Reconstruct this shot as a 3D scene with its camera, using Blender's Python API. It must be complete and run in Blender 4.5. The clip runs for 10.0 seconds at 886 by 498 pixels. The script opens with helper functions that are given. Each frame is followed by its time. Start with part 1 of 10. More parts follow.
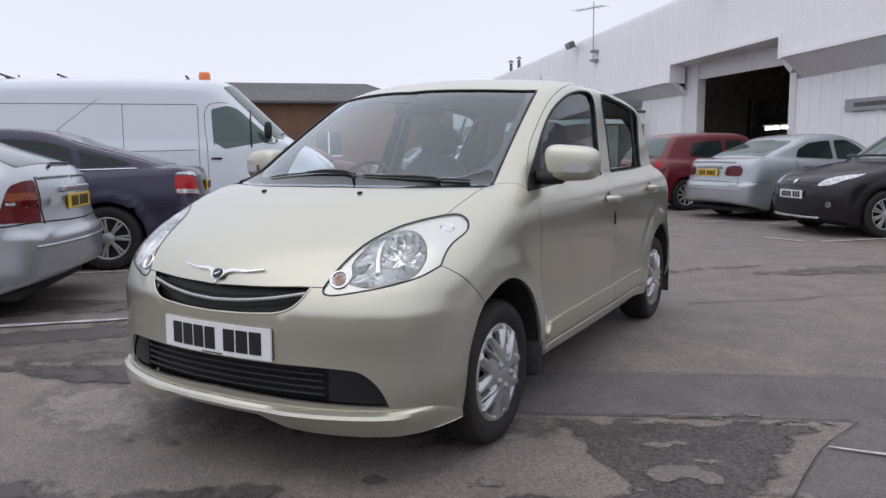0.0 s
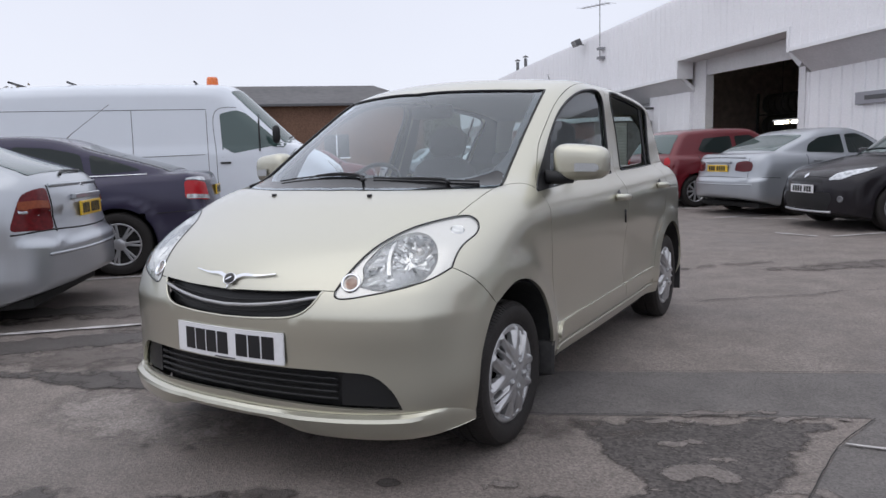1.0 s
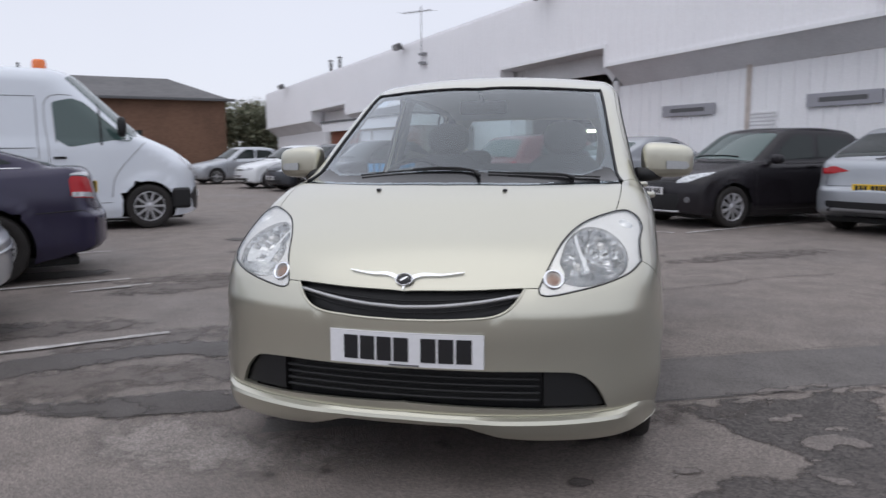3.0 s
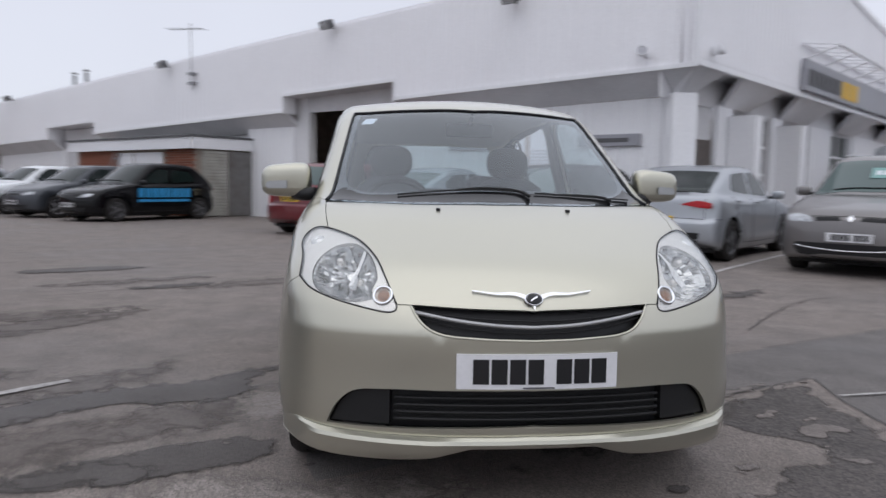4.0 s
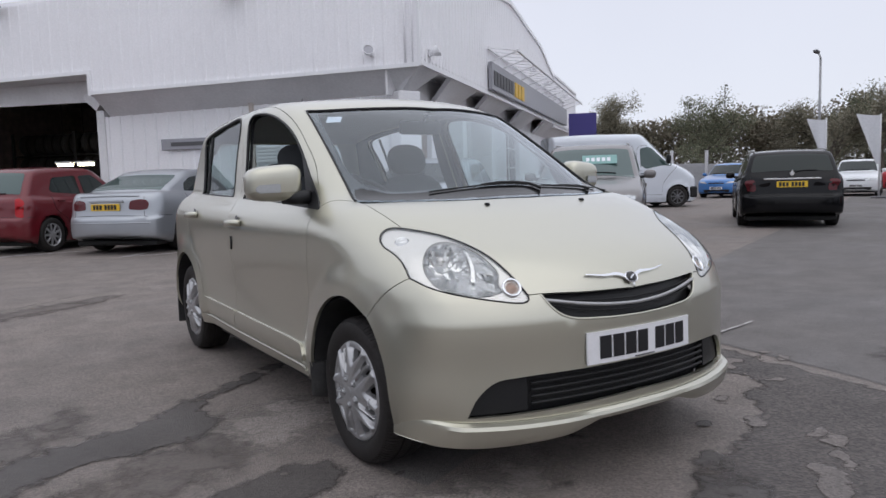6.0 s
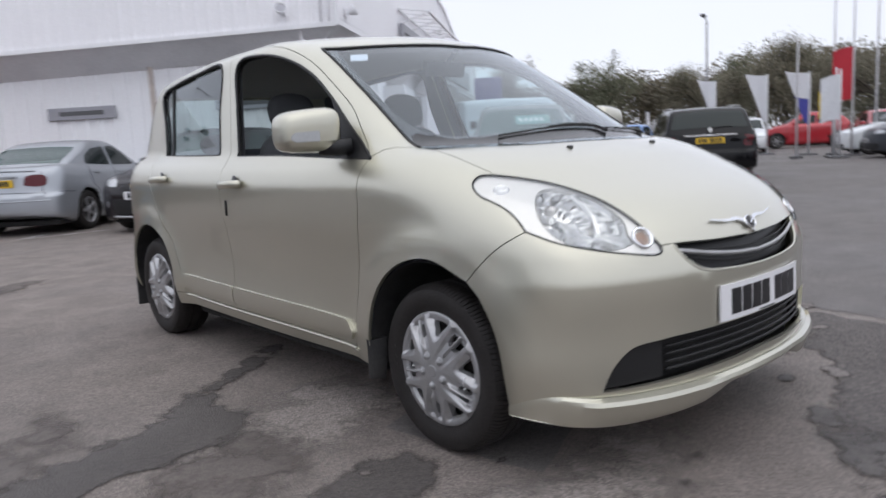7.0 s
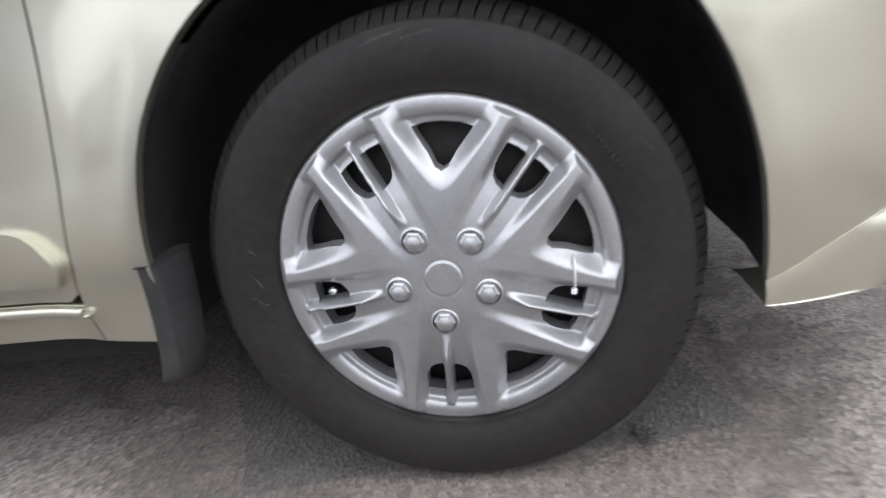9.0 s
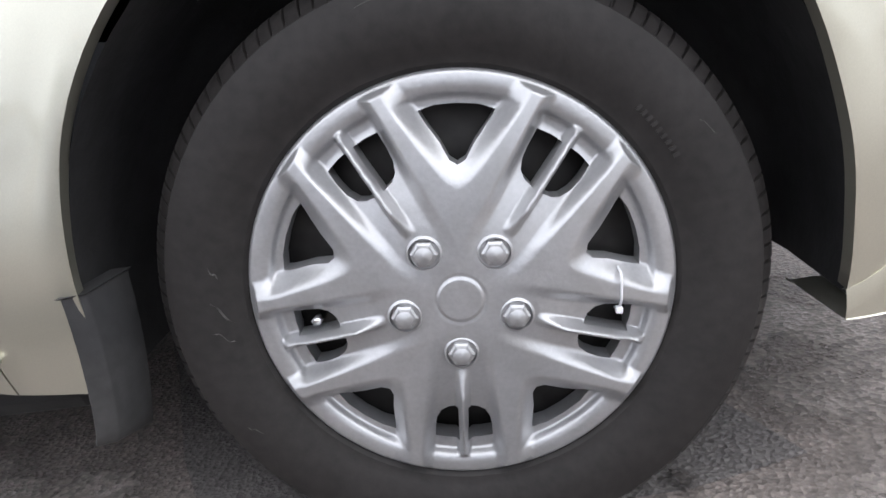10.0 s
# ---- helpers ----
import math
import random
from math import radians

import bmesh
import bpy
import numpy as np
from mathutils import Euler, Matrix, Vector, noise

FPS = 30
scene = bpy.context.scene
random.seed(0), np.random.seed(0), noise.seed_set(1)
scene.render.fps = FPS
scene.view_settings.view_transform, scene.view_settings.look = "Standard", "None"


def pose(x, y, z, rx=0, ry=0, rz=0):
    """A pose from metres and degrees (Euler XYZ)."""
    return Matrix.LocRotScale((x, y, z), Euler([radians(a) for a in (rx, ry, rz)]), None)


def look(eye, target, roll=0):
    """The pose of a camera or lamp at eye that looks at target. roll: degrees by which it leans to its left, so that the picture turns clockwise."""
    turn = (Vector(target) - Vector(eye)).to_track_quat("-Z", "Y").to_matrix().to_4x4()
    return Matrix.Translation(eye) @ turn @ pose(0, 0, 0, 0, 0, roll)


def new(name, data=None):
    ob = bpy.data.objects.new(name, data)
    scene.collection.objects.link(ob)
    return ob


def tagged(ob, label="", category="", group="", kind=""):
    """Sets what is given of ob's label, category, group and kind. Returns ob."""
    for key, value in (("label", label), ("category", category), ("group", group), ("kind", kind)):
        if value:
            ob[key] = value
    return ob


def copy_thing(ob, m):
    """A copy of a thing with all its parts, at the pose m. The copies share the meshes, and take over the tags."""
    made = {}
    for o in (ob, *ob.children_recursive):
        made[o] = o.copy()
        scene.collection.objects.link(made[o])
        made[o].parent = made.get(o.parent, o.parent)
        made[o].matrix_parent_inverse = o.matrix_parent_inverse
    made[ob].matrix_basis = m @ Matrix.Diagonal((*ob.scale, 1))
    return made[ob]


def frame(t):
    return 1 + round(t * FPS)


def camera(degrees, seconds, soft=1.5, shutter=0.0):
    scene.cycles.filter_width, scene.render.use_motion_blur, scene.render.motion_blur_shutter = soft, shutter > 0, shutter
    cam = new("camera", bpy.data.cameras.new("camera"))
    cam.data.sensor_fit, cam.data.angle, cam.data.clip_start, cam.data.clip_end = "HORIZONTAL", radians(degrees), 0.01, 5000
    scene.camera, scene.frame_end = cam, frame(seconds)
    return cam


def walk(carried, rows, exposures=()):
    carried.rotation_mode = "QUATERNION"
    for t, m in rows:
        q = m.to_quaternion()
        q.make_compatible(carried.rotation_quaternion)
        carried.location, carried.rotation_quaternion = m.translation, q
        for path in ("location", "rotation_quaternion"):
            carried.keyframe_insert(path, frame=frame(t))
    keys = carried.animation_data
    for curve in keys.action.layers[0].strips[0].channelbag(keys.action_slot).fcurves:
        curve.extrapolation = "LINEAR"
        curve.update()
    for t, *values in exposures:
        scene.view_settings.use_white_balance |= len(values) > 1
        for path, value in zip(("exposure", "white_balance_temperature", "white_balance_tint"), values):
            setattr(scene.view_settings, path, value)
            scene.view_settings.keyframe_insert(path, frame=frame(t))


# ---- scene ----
cam = camera(63.3, 10.0, shutter=0.5)
PATH = [
    (0, (1.956, -2.43, 1.11), (0.969, -0.71, 0.852), -0.6),
    (0.5, (1.945, -2.419, 1.107), (0.95, -0.703, 0.851), -1.0),
    (1, (1.95, -2.429, 1.115), (0.94, -0.721, 0.858), -1.6),
    (1.5, (1.913, -2.451, 1.117), (0.887, -0.752, 0.868), -1.8),
    (1.7, (1.822, -2.514, 1.096), (0.802, -0.810, 0.859), -1.6),
    (2, (1.598, -2.639, 1.114), (0.684, -0.877, 0.871), -0.8),
    (2.5, (1.149, -2.744, 1.088), (0.423, -0.896, 0.847), 0.1),
    (2.7, (0.973, -2.832, 1.113), (0.346, -0.95, 0.857), 0.1),
    (3.8, (-0.309, -2.873, 1.061), (-0.243, -0.887, 0.832), -0.1),
    (4, (-0.558, -2.852, 1.057), (-0.323, -0.874, 0.882), 1.0),
    (4.2, (-0.792, -2.824, 1.07), (-0.380, -0.878, 0.859), 0.4),
    (4.5, (-1.092, -2.663, 1.027), (-0.536, -0.754, 0.815), -0.7),
    (4.8, (-1.395, -2.54, 1.043), (-0.672, -0.686, 0.842), -1.7),
    (5, (-1.599, -2.491, 1.03), (-0.695, -0.717, 0.838), -1.4),
    (5.5, (-1.865, -2.466, 1.06), (-0.81, -0.777, 0.87), -2.7),
    (5.7, (-1.884, -2.468, 1.065), (-0.832, -0.777, 0.875), -2.3),
    (6.8, (-2.216, -1.921, 1.032), (-0.984, -0.364, 0.788), -1.5),
    (7, (-2.251, -1.715, 0.994), (-0.952, -0.221, 0.71), -3.1),
    (7.2, (-2.282, -1.499, 0.985), (-0.912, -0.075, 0.668), -3.8),
    (7.5, (-2.278, -1.194, 0.897), (-0.78, 0.078, 0.528), -4.6),
    (7.7, (-2.262, -0.95, 0.873), (-0.588, 0.075, 0.492), -5.6),
    (8, (-2.122, -0.611, 0.845), (-0.313, 0.082, 0.347), -8.3),
    (8.2, (-1.96, -0.493, 0.805), (-0.159, 0.142, 0.211), -10.1),
    (8.5, (-1.795, -0.326, 0.7), (0.034, 0.198, 0.086), -10.4),
    (9, (-1.524, -0.123, 0.556), (0.337, 0.215, -0.096), -9.0),
    (9.5, (-1.409, -0.032, 0.487), (0.5, 0.125, -0.089), -8.5),
    (10, (-1.398, -0.024, 0.5), (0.51, 0.111, -0.084), -8.6),
]
walk(cam, [(t, look(eye, target, roll)) for t, eye, target, roll in PATH],
     exposures=[(0, 0.10, 6430, 10), (2.7, 0.06, 6430, 10), (3.8, -0.04, 6430, 10), (5.7, -0.02, 6430, 10), (6.8, 0.18, 6450, 10), (7.5, 0.46, 6450, 8), (8.0, 0.60, 6480, 7), (8.5, 0.90, 6520, 7), (9.0, 1.32, 6540, 7), (10.0, 1.44, 6540, 8)])

# ---- light: a bright overcast sky ----
world = bpy.data.worlds.new("overcast")
scene.world = world
world.use_nodes = True
wn, wl = world.node_tree.nodes, world.node_tree.links
wn.clear()
w_out = wn.new("ShaderNodeOutputWorld")
w_bg = wn.new("ShaderNodeBackground")
w_sky = wn.new("ShaderNodeTexSky")
w_sky.sky_type, w_sky.sun_disc = "NISHITA", False
w_sky.sun_elevation, w_sky.sun_rotation = radians(48), radians(200)
w_mul = wn.new("ShaderNodeMix")
w_mul.data_type, w_mul.blend_type = "RGBA", "MULTIPLY"
w_mul.inputs["Factor"].default_value = 1.0
w_mul.inputs["B"].default_value = (0.11, 0.11, 0.11, 1)
w_co = wn.new("ShaderNodeTexCoord")
w_sep = wn.new("ShaderNodeSeparateXYZ")
w_ramp = wn.new("ShaderNodeValToRGB")
w_ramp.color_ramp.elements[0].position, w_ramp.color_ramp.elements[0].color = 0.0, (0.75, 0.77, 0.855, 1)
w_ramp.color_ramp.elements[1].position, w_ramp.color_ramp.elements[1].color = 0.75, (0.98, 1.0, 1.09, 1)
w_mid = w_ramp.color_ramp.elements.new(0.3)
w_mid.color = (0.72, 0.735, 0.825, 1)
w_noise = wn.new("ShaderNodeTexNoise")
w_noise.inputs["Scale"].default_value, w_noise.inputs["Detail"].default_value = 2.2, 4
w_cl = wn.new("ShaderNodeMapRange")
w_cl.inputs["To Min"].default_value, w_cl.inputs["To Max"].default_value = 0.93, 1.07
w_cm = wn.new("ShaderNodeMix")
w_cm.data_type, w_cm.blend_type = "RGBA", "MULTIPLY"
w_cm.inputs["Factor"].default_value = 1.0
w_mix = wn.new("ShaderNodeMix")
w_mix.data_type = "RGBA"
w_mix.inputs["Factor"].default_value = 0.92
wl.new(w_co.outputs["Generated"], w_sep.inputs[0])
wl.new(w_sep.outputs["Z"], w_ramp.inputs["Fac"])
wl.new(w_co.outputs["Generated"], w_noise.inputs["Vector"])
wl.new(w_noise.outputs["Fac"], w_cl.inputs["Value"])
wl.new(w_ramp.outputs["Color"], w_cm.inputs["A"])
wl.new(w_cl.outputs["Result"], w_cm.inputs["B"])
wl.new(w_sky.outputs["Color"], w_mul.inputs["A"])
wl.new(w_mul.outputs["Result"], w_mix.inputs["A"])
wl.new(w_cm.outputs["Result"], w_mix.inputs["B"])
wl.new(w_mix.outputs["Result"], w_bg.inputs["Color"])
wl.new(w_bg.outputs["Background"], w_out.inputs["Surface"])
w_bg.inputs["Strength"].default_value = 1.1

sun_data = bpy.data.lights.new("sun", "SUN")
sun_data.energy, sun_data.angle, sun_data.color = 0.4, radians(75), (1.0, 0.97, 0.93)
sun = new("sun", sun_data)
sun.matrix_world = look((-1, -8, 18), (0, 0, 0))

# ---- materials ----
def material(name, colour, rough=0.5, metal=0.0, spec=0.5, coat=0.0, grain=0.0, scale=40.0, bump=0.0, stain=0.0,
             stain_scale=1.5, stain_colour=None, rnd=0.0, sheen=0.0, emit=0.0, rough_var=0.0):
    """A surface with fine grain, broad stains, relief and a spread from piece to piece."""
    m = bpy.data.materials.new(name)
    m.use_nodes = True
    n, l = m.node_tree.nodes, m.node_tree.links
    b = n["Principled BSDF"]
    b.inputs["Roughness"].default_value, b.inputs["Metallic"].default_value = rough, metal
    b.inputs["Specular IOR Level"].default_value = spec
    b.inputs["Coat Weight"].default_value, b.inputs["Coat Roughness"].default_value = coat, 0.04
    b.inputs["Base Color"].default_value = (*colour, 1)
    if emit:
        b.inputs["Emission Color"].default_value, b.inputs["Emission Strength"].default_value = (*colour, 1), emit
    geo = n.new("ShaderNodeTexCoord")
    out = None
    if grain or stain or rnd:
        rgb = n.new("ShaderNodeRGB")
        rgb.outputs[0].default_value = (*colour, 1)
        out = rgb.outputs[0]
    if stain:
        t = n.new("ShaderNodeTexNoise")
        t.inputs["Scale"].default_value, t.inputs["Detail"].default_value, t.inputs["Roughness"].default_value = stain_scale, 6, 0.62
        l.new(geo.outputs["Object"], t.inputs["Vector"])
        r = n.new("ShaderNodeMapRange")
        r.inputs["From Min"].default_value, r.inputs["From Max"].default_value = 0.42, 0.68
        r.inputs["To Max"].default_value = stain
        l.new(t.outputs["Fac"], r.inputs["Value"])
        mix = n.new("ShaderNodeMix")
        mix.data_type = "RGBA"
        mix.inputs["B"].default_value = (*(stain_colour or [c * 0.45 for c in colour]), 1)
        l.new(r.outputs["Result"], mix.inputs["Factor"])
        l.new(out, mix.inputs["A"])
        out = mix.outputs["Result"]
    if grain or bump or rough_var:
        g = n.new("ShaderNodeTexNoise")
        g.inputs["Scale"].default_value, g.inputs["Detail"].default_value = scale, 5
        l.new(geo.outputs["Object"], g.inputs["Vector"])
    if grain:
        r = n.new("ShaderNodeMapRange")
        r.inputs["From Min"].default_value, r.inputs["From Max"].default_value = 0.3, 0.7
        r.inputs["To Min"].default_value, r.inputs["To Max"].default_value = 1 - grain, 1 + grain
        l.new(g.outputs["Fac"], r.inputs["Value"])
        mix = n.new("ShaderNodeMix")
        mix.data_type, mix.blend_type = "RGBA", "MULTIPLY"
        mix.inputs["Factor"].default_value = 1
        l.new(out, mix.inputs["A"])
        l.new(r.outputs["Result"], mix.inputs["B"])
        out = mix.outputs["Result"]
    if rnd:
        o = n.new("ShaderNodeObjectInfo")
        r = n.new("ShaderNodeMapRange")
        r.inputs["To Min"].default_value, r.inputs["To Max"].default_value = 1 - rnd, 1 + rnd
        l.new(o.outputs["Random"], r.inputs["Value"])
        mix = n.new("ShaderNodeMix")
        mix.data_type, mix.blend_type = "RGBA", "MULTIPLY"
        mix.inputs["Factor"].default_value = 1
        l.new(out, mix.inputs["A"])
        l.new(r.outputs["Result"], mix.inputs["B"])
        out = mix.outputs["Result"]
    if out:
        l.new(out, b.inputs["Base Color"])
    if rough_var:
        r = n.new("ShaderNodeMapRange")
        r.inputs["From Min"].default_value, r.inputs["From Max"].default_value = 0.3, 0.7
        r.inputs["To Min"].default_value, r.inputs["To Max"].default_value = max(rough - rough_var, 0), rough + rough_var
        l.new(g.outputs["Fac"], r.inputs["Value"])
        l.new(r.outputs["Result"], b.inputs["Roughness"])
    if bump:
        bp = n.new("ShaderNodeBump")
        bp.inputs["Strength"].default_value, bp.inputs["Distance"].default_value = 1.0, bump
        l.new(g.outputs["Fac"], bp.inputs["Height"])
        l.new(bp.outputs["Normal"], b.inputs["Normal"])
    return m


def glass(name, tint, rough=0.0, through_part=0.85, gloss=1.0, base=0.07):
    """A thin pane: clear with its tint, with a mirror gloss that grows at grazing angles."""
    m = bpy.data.materials.new(name)
    m.use_nodes = True
    n, l = m.node_tree.nodes, m.node_tree.links
    n.clear()
    out = n.new("ShaderNodeOutputMaterial")
    tr = n.new("ShaderNodeBsdfTransparent")
    tr.inputs["Color"].default_value = (*[c * through_part for c in tint], 1)
    gl = n.new("ShaderNodeBsdfGlossy")
    gl.inputs["Roughness"].default_value = rough
    gl.inputs["Color"].default_value = (gloss * 0.93, gloss * 0.97, gloss, 1)
    lw = n.new("ShaderNodeLayerWeight")
    lw.inputs["Blend"].default_value = 0.5
    pw = n.new("ShaderNodeMath")
    pw.operation = "POWER"
    pw.inputs[1].default_value = 4.0
    l.new(lw.outputs["Facing"], pw.inputs[0])
    fr = n.new("ShaderNodeMapRange")
    fr.inputs["To Min"].default_value, fr.inputs["To Max"].default_value = base, 0.95
    l.new(pw.outputs[0], fr.inputs["Value"])
    mix = n.new("ShaderNodeMixShader")
    l.new(fr.outputs["Result"], mix.inputs[0])
    l.new(tr.outputs[0], mix.inputs[1])
    l.new(gl.outputs[0], mix.inputs[2])
    l.new(mix.outputs[0], out.inputs["Surface"])
    return m


def paint(name, colour, metal=0.35, rough=0.32, coat=1.0, spec=0.5):
    """Car paint: a flaky base under clear lacquer, with a film of road dust."""
    m = material(name, colour, rough=rough, metal=metal, coat=coat, spec=spec, grain=0.03, scale=700, stain=0.10, stain_scale=3.0,
                 stain_colour=[c * 0.8 + 0.04 for c in colour])
    m.node_tree.nodes["Principled BSDF"].inputs["Coat Roughness"].default_value = 0.05
    return m


M_GOLD = paint("champagne_gold_paint", (0.545, 0.53, 0.44), metal=0.87, rough=0.34)
M_BLACK = material("black_plastic", (0.012, 0.012, 0.013), rough=0.45, spec=0.35, grain=0.2, scale=300, bump=0.0004)
M_GREYPL = material("grey_plastic", (0.10, 0.10, 0.105), rough=0.55, grain=0.12, scale=300)
M_DARK = material("underbody_black", (0.012, 0.012, 0.012), rough=0.8, grain=0.3, scale=30)
M_LINER = material("wheel_arch_liner", (0.02, 0.02, 0.021), rough=0.7, grain=0.35, scale=25, bump=0.003, stain=0.4, stain_colour=(0.07, 0.065, 0.06))
M_RUBBER = material("tyre_rubber", (0.0195, 0.0172, 0.0165), rough=0.64, spec=0.32, grain=0.2, scale=90, bump=0.0004, stain=0.45, stain_scale=11, stain_colour=(0.029, 0.026, 0.025))
M_FLAP = material("mud_flap_rubber", (0.028, 0.028, 0.029), rough=0.6, grain=0.2, scale=60, stain=0.4, stain_scale=9, stain_colour=(0.08, 0.077, 0.074))
M_SILVER = material("silver_wheel_paint", (0.45, 0.45, 0.46), rough=0.36, metal=0.66, coat=0.1, grain=0.05, scale=240, bump=0.0002, stain=0.45, stain_scale=24, stain_colour=(0.33, 0.325, 0.32), rough_var=0.07)
M_SCUFF = material("rubber_scuff", (0.085, 0.08, 0.077), rough=0.85, grain=0.4, scale=160)
M_CHROME = material("chrome", (0.82, 0.83, 0.85), rough=0.06, metal=1.0, rough_var=0.03, scale=30)
M_STEEL = material("dark_steel", (0.035, 0.033, 0.032), rough=0.55, metal=0.6, grain=0.3, scale=40)
M_FRIT = material("glass_frit_black", (0.013, 0.013, 0.014), rough=0.12)
M_GLASS = glass("windscreen_glass", (0.86, 0.94, 0.98), through_part=0.95, base=0.12)
M_SIDEGLASS = glass("side_window_glass", (0.74, 0.86, 0.85), through_part=0.85, base=0.08)
M_LENS = glass("clear_lamp_lens", (0.99, 0.985, 0.965), through_part=0.97, gloss=0.85)
M_REFLECT = material("lamp_reflector", (0.74, 0.75, 0.76), rough=0.11, metal=1.0, grain=0.1, scale=90)
M_LAMPWHITE = material("lamp_bezel_silver", (0.74, 0.735, 0.72), rough=0.26, metal=0.7, grain=0.04, scale=120)
M_DKAMBER = material("smoked_amber_lens", (0.20, 0.042, 0.012), rough=0.25, spec=0.25, coat=0.05, grain=0.2, scale=60)
M_SMOKEAMBER = material("grey_amber_lens", (0.30, 0.15, 0.09), rough=0.25, metal=0.2, coat=0.4, grain=0.3, scale=120)
M_REDLENS = material("red_lamp_lens", (0.40, 0.006, 0.012), rough=0.2, spec=0.3, coat=0.25, grain=0.12, scale=120)
M_MIDRED = material("deep_red_lens", (0.10, 0.003, 0.005), rough=0.24, spec=0.25, coat=0.05, grain=0.3, scale=40)
M_DKRED = material("dark_red_lens", (0.085, 0.004, 0.008), rough=0.2, spec=0.3, coat=0.3, grain=0.12, scale=120)
M_PLATEW = material("white_number_plate", (0.78, 0.78, 0.80), rough=0.3, coat=0.3, grain=0.03, scale=60)
M_PLATEY = material("yellow_number_plate", (0.75, 0.48, 0.03), rough=0.3, coat=0.3, grain=0.03, scale=60)
M_INK = material("plate_black", (0.012, 0.012, 0.014), rough=0.35)
M_SEAT = material("grey_seat_cloth", (0.075, 0.078, 0.085), rough=0.9, grain=0.1, scale=220, bump=0.0008)
M_TRIM = material("dark_grey_cabin_trim", (0.085, 0.09, 0.098), rough=0.7, grain=0.03, scale=200)
M_LINING = material("pale_roof_lining", (0.42, 0.41, 0.39), rough=0.95, grain=0.06, scale=200)
M_CABGLASS = material("tinted_car_glass", (0.011, 0.018, 0.017), rough=0.02, spec=0.40)
M_PALEGLASS = material("pale_car_glass", (0.05, 0.085, 0.08), rough=0.02, spec=0.8)
M_STICKER = material("white_paper_sticker", (0.75, 0.76, 0.80), rough=0.6)
M_WHITEPAINT = paint("white_car_paint", (0.70, 0.72, 0.74), metal=0.0, rough=0.3)

# ---- mesh tools ----
from mathutils import geometry

def mesh_of(name, verts, faces, mat, smooth=True, normals=None):
    me = bpy.data.meshes.new(name)
    me.from_pydata([tuple(map(float, v)) for v in verts], [], [tuple(map(int, f)) for f in faces])
    me.materials.append(mat)
    me.polygons.foreach_set("use_smooth", [smooth] * len(me.polygons))
    if normals is not None:
        me.normals_split_custom_set_from_vertices([tuple(map(float, v)) for v in normals])
    me.update()
    return me


def part(name, bm, material_, parent, label="", smooth=False, angle=None):
    """Links a bmesh (or a finished mesh) as one mesh object under a thing or a part."""
    if isinstance(bm, bmesh.types.BMesh):
        me = bpy.data.meshes.new(name)
        bmesh.ops.recalc_face_normals(bm, faces=bm.faces[:])
        bm.to_mesh(me)
        bm.free()
        me.materials.append(material_)
        if smooth:
            me.polygons.foreach_set("use_smooth", [True] * len(me.polygons))
            if angle:
                me.set_sharp_from_angle(angle=radians(angle))
    else:
        me = bm
    ob = new(name, me)
    ob.parent = parent
    if label:
        ob["label"] = label
    return ob


def box(bm, x0, x1, y0, y1, z0, z1, bevel=0.0, m=None, seg=2):
    v = [bm.verts.new(p) for p in ((x0, y0, z0), (x1, y0, z0), (x1, y1, z0), (x0, y1, z0), (x0, y0, z1), (x1, y0, z1), (x1, y1, z1), (x0, y1, z1))]
    f = [bm.faces.new([v[i] for i in q]) for q in ((3, 2, 1, 0), (4, 5, 6, 7), (0, 1, 5, 4), (1, 2, 6, 5), (2, 3, 7, 6), (3, 0, 4, 7))]
    if bevel:
        e = list({e for q in f for e in q.edges})
        r = bmesh.ops.bevel(bm, geom=e, offset=bevel, segments=seg, affect="EDGES", profile=0.5)
        v = list({w for q in r["faces"] for w in q.verts} | {w for q in f if q.is_valid for w in q.verts})
    if m is not None:
        bmesh.ops.transform(bm, matrix=m, verts=[w for w in v if w.is_valid])
    return bm


def boxed(*a, **k):
    return box(bmesh.new(), *a, **k)


def lathe(bm, profile, n, m=None, closed=False, a0=0.0, a1=2 * math.pi):
    """Turns a profile of (radius, height) about the z axis."""
    full = abs(a1 - a0 - 2 * math.pi) < 1e-6
    rows = []
    cnt = n if full else n + 1
    for i in range(cnt):
        a = a0 + (a1 - a0) * i / n
        rows.append([bm.verts.new((r * math.cos(a), r * math.sin(a), h)) for r, h in profile])
    k = len(profile)
    for i in range(n):
        a, b = rows[i], rows[(i + 1) % cnt]
        for j in range(k if closed else k - 1):
            try:
                bm.faces.new((a[j], b[j], b[(j + 1) % k], a[(j + 1) % k]))
            except ValueError:
                pass
    if m is not None:
        bmesh.ops.transform(bm, matrix=m, verts=[v for r in rows for v in r])
    return bm


def tube(bm, pts, r, n=8, r1=None):
    """A round bar along points, tapering to r1."""
    pts = [Vector(p) for p in pts]
    rows = []
    for i, p in enumerate(pts):
        d = (pts[min(i + 1, len(pts) - 1)] - pts[max(i - 1, 0)]).normalized()
        q = d.to_track_quat("Z", "Y")
        rr = r if r1 is None else r + (r1 - r) * i / (len(pts) - 1)
        rows.append([bm.verts.new(p + q @ Vector((rr * math.cos(2 * math.pi * k / n), rr * math.sin(2 * math.pi * k / n), 0))) for k in range(n)])
    for a, b in zip(rows, rows[1:]):
        for k in range(n):
            bm.faces.new((a[k], a[(k + 1) % n], b[(k + 1) % n], b[k]))
    bm.faces.new(rows[0][::-1])
    bm.faces.new(rows[-1])
    return bm


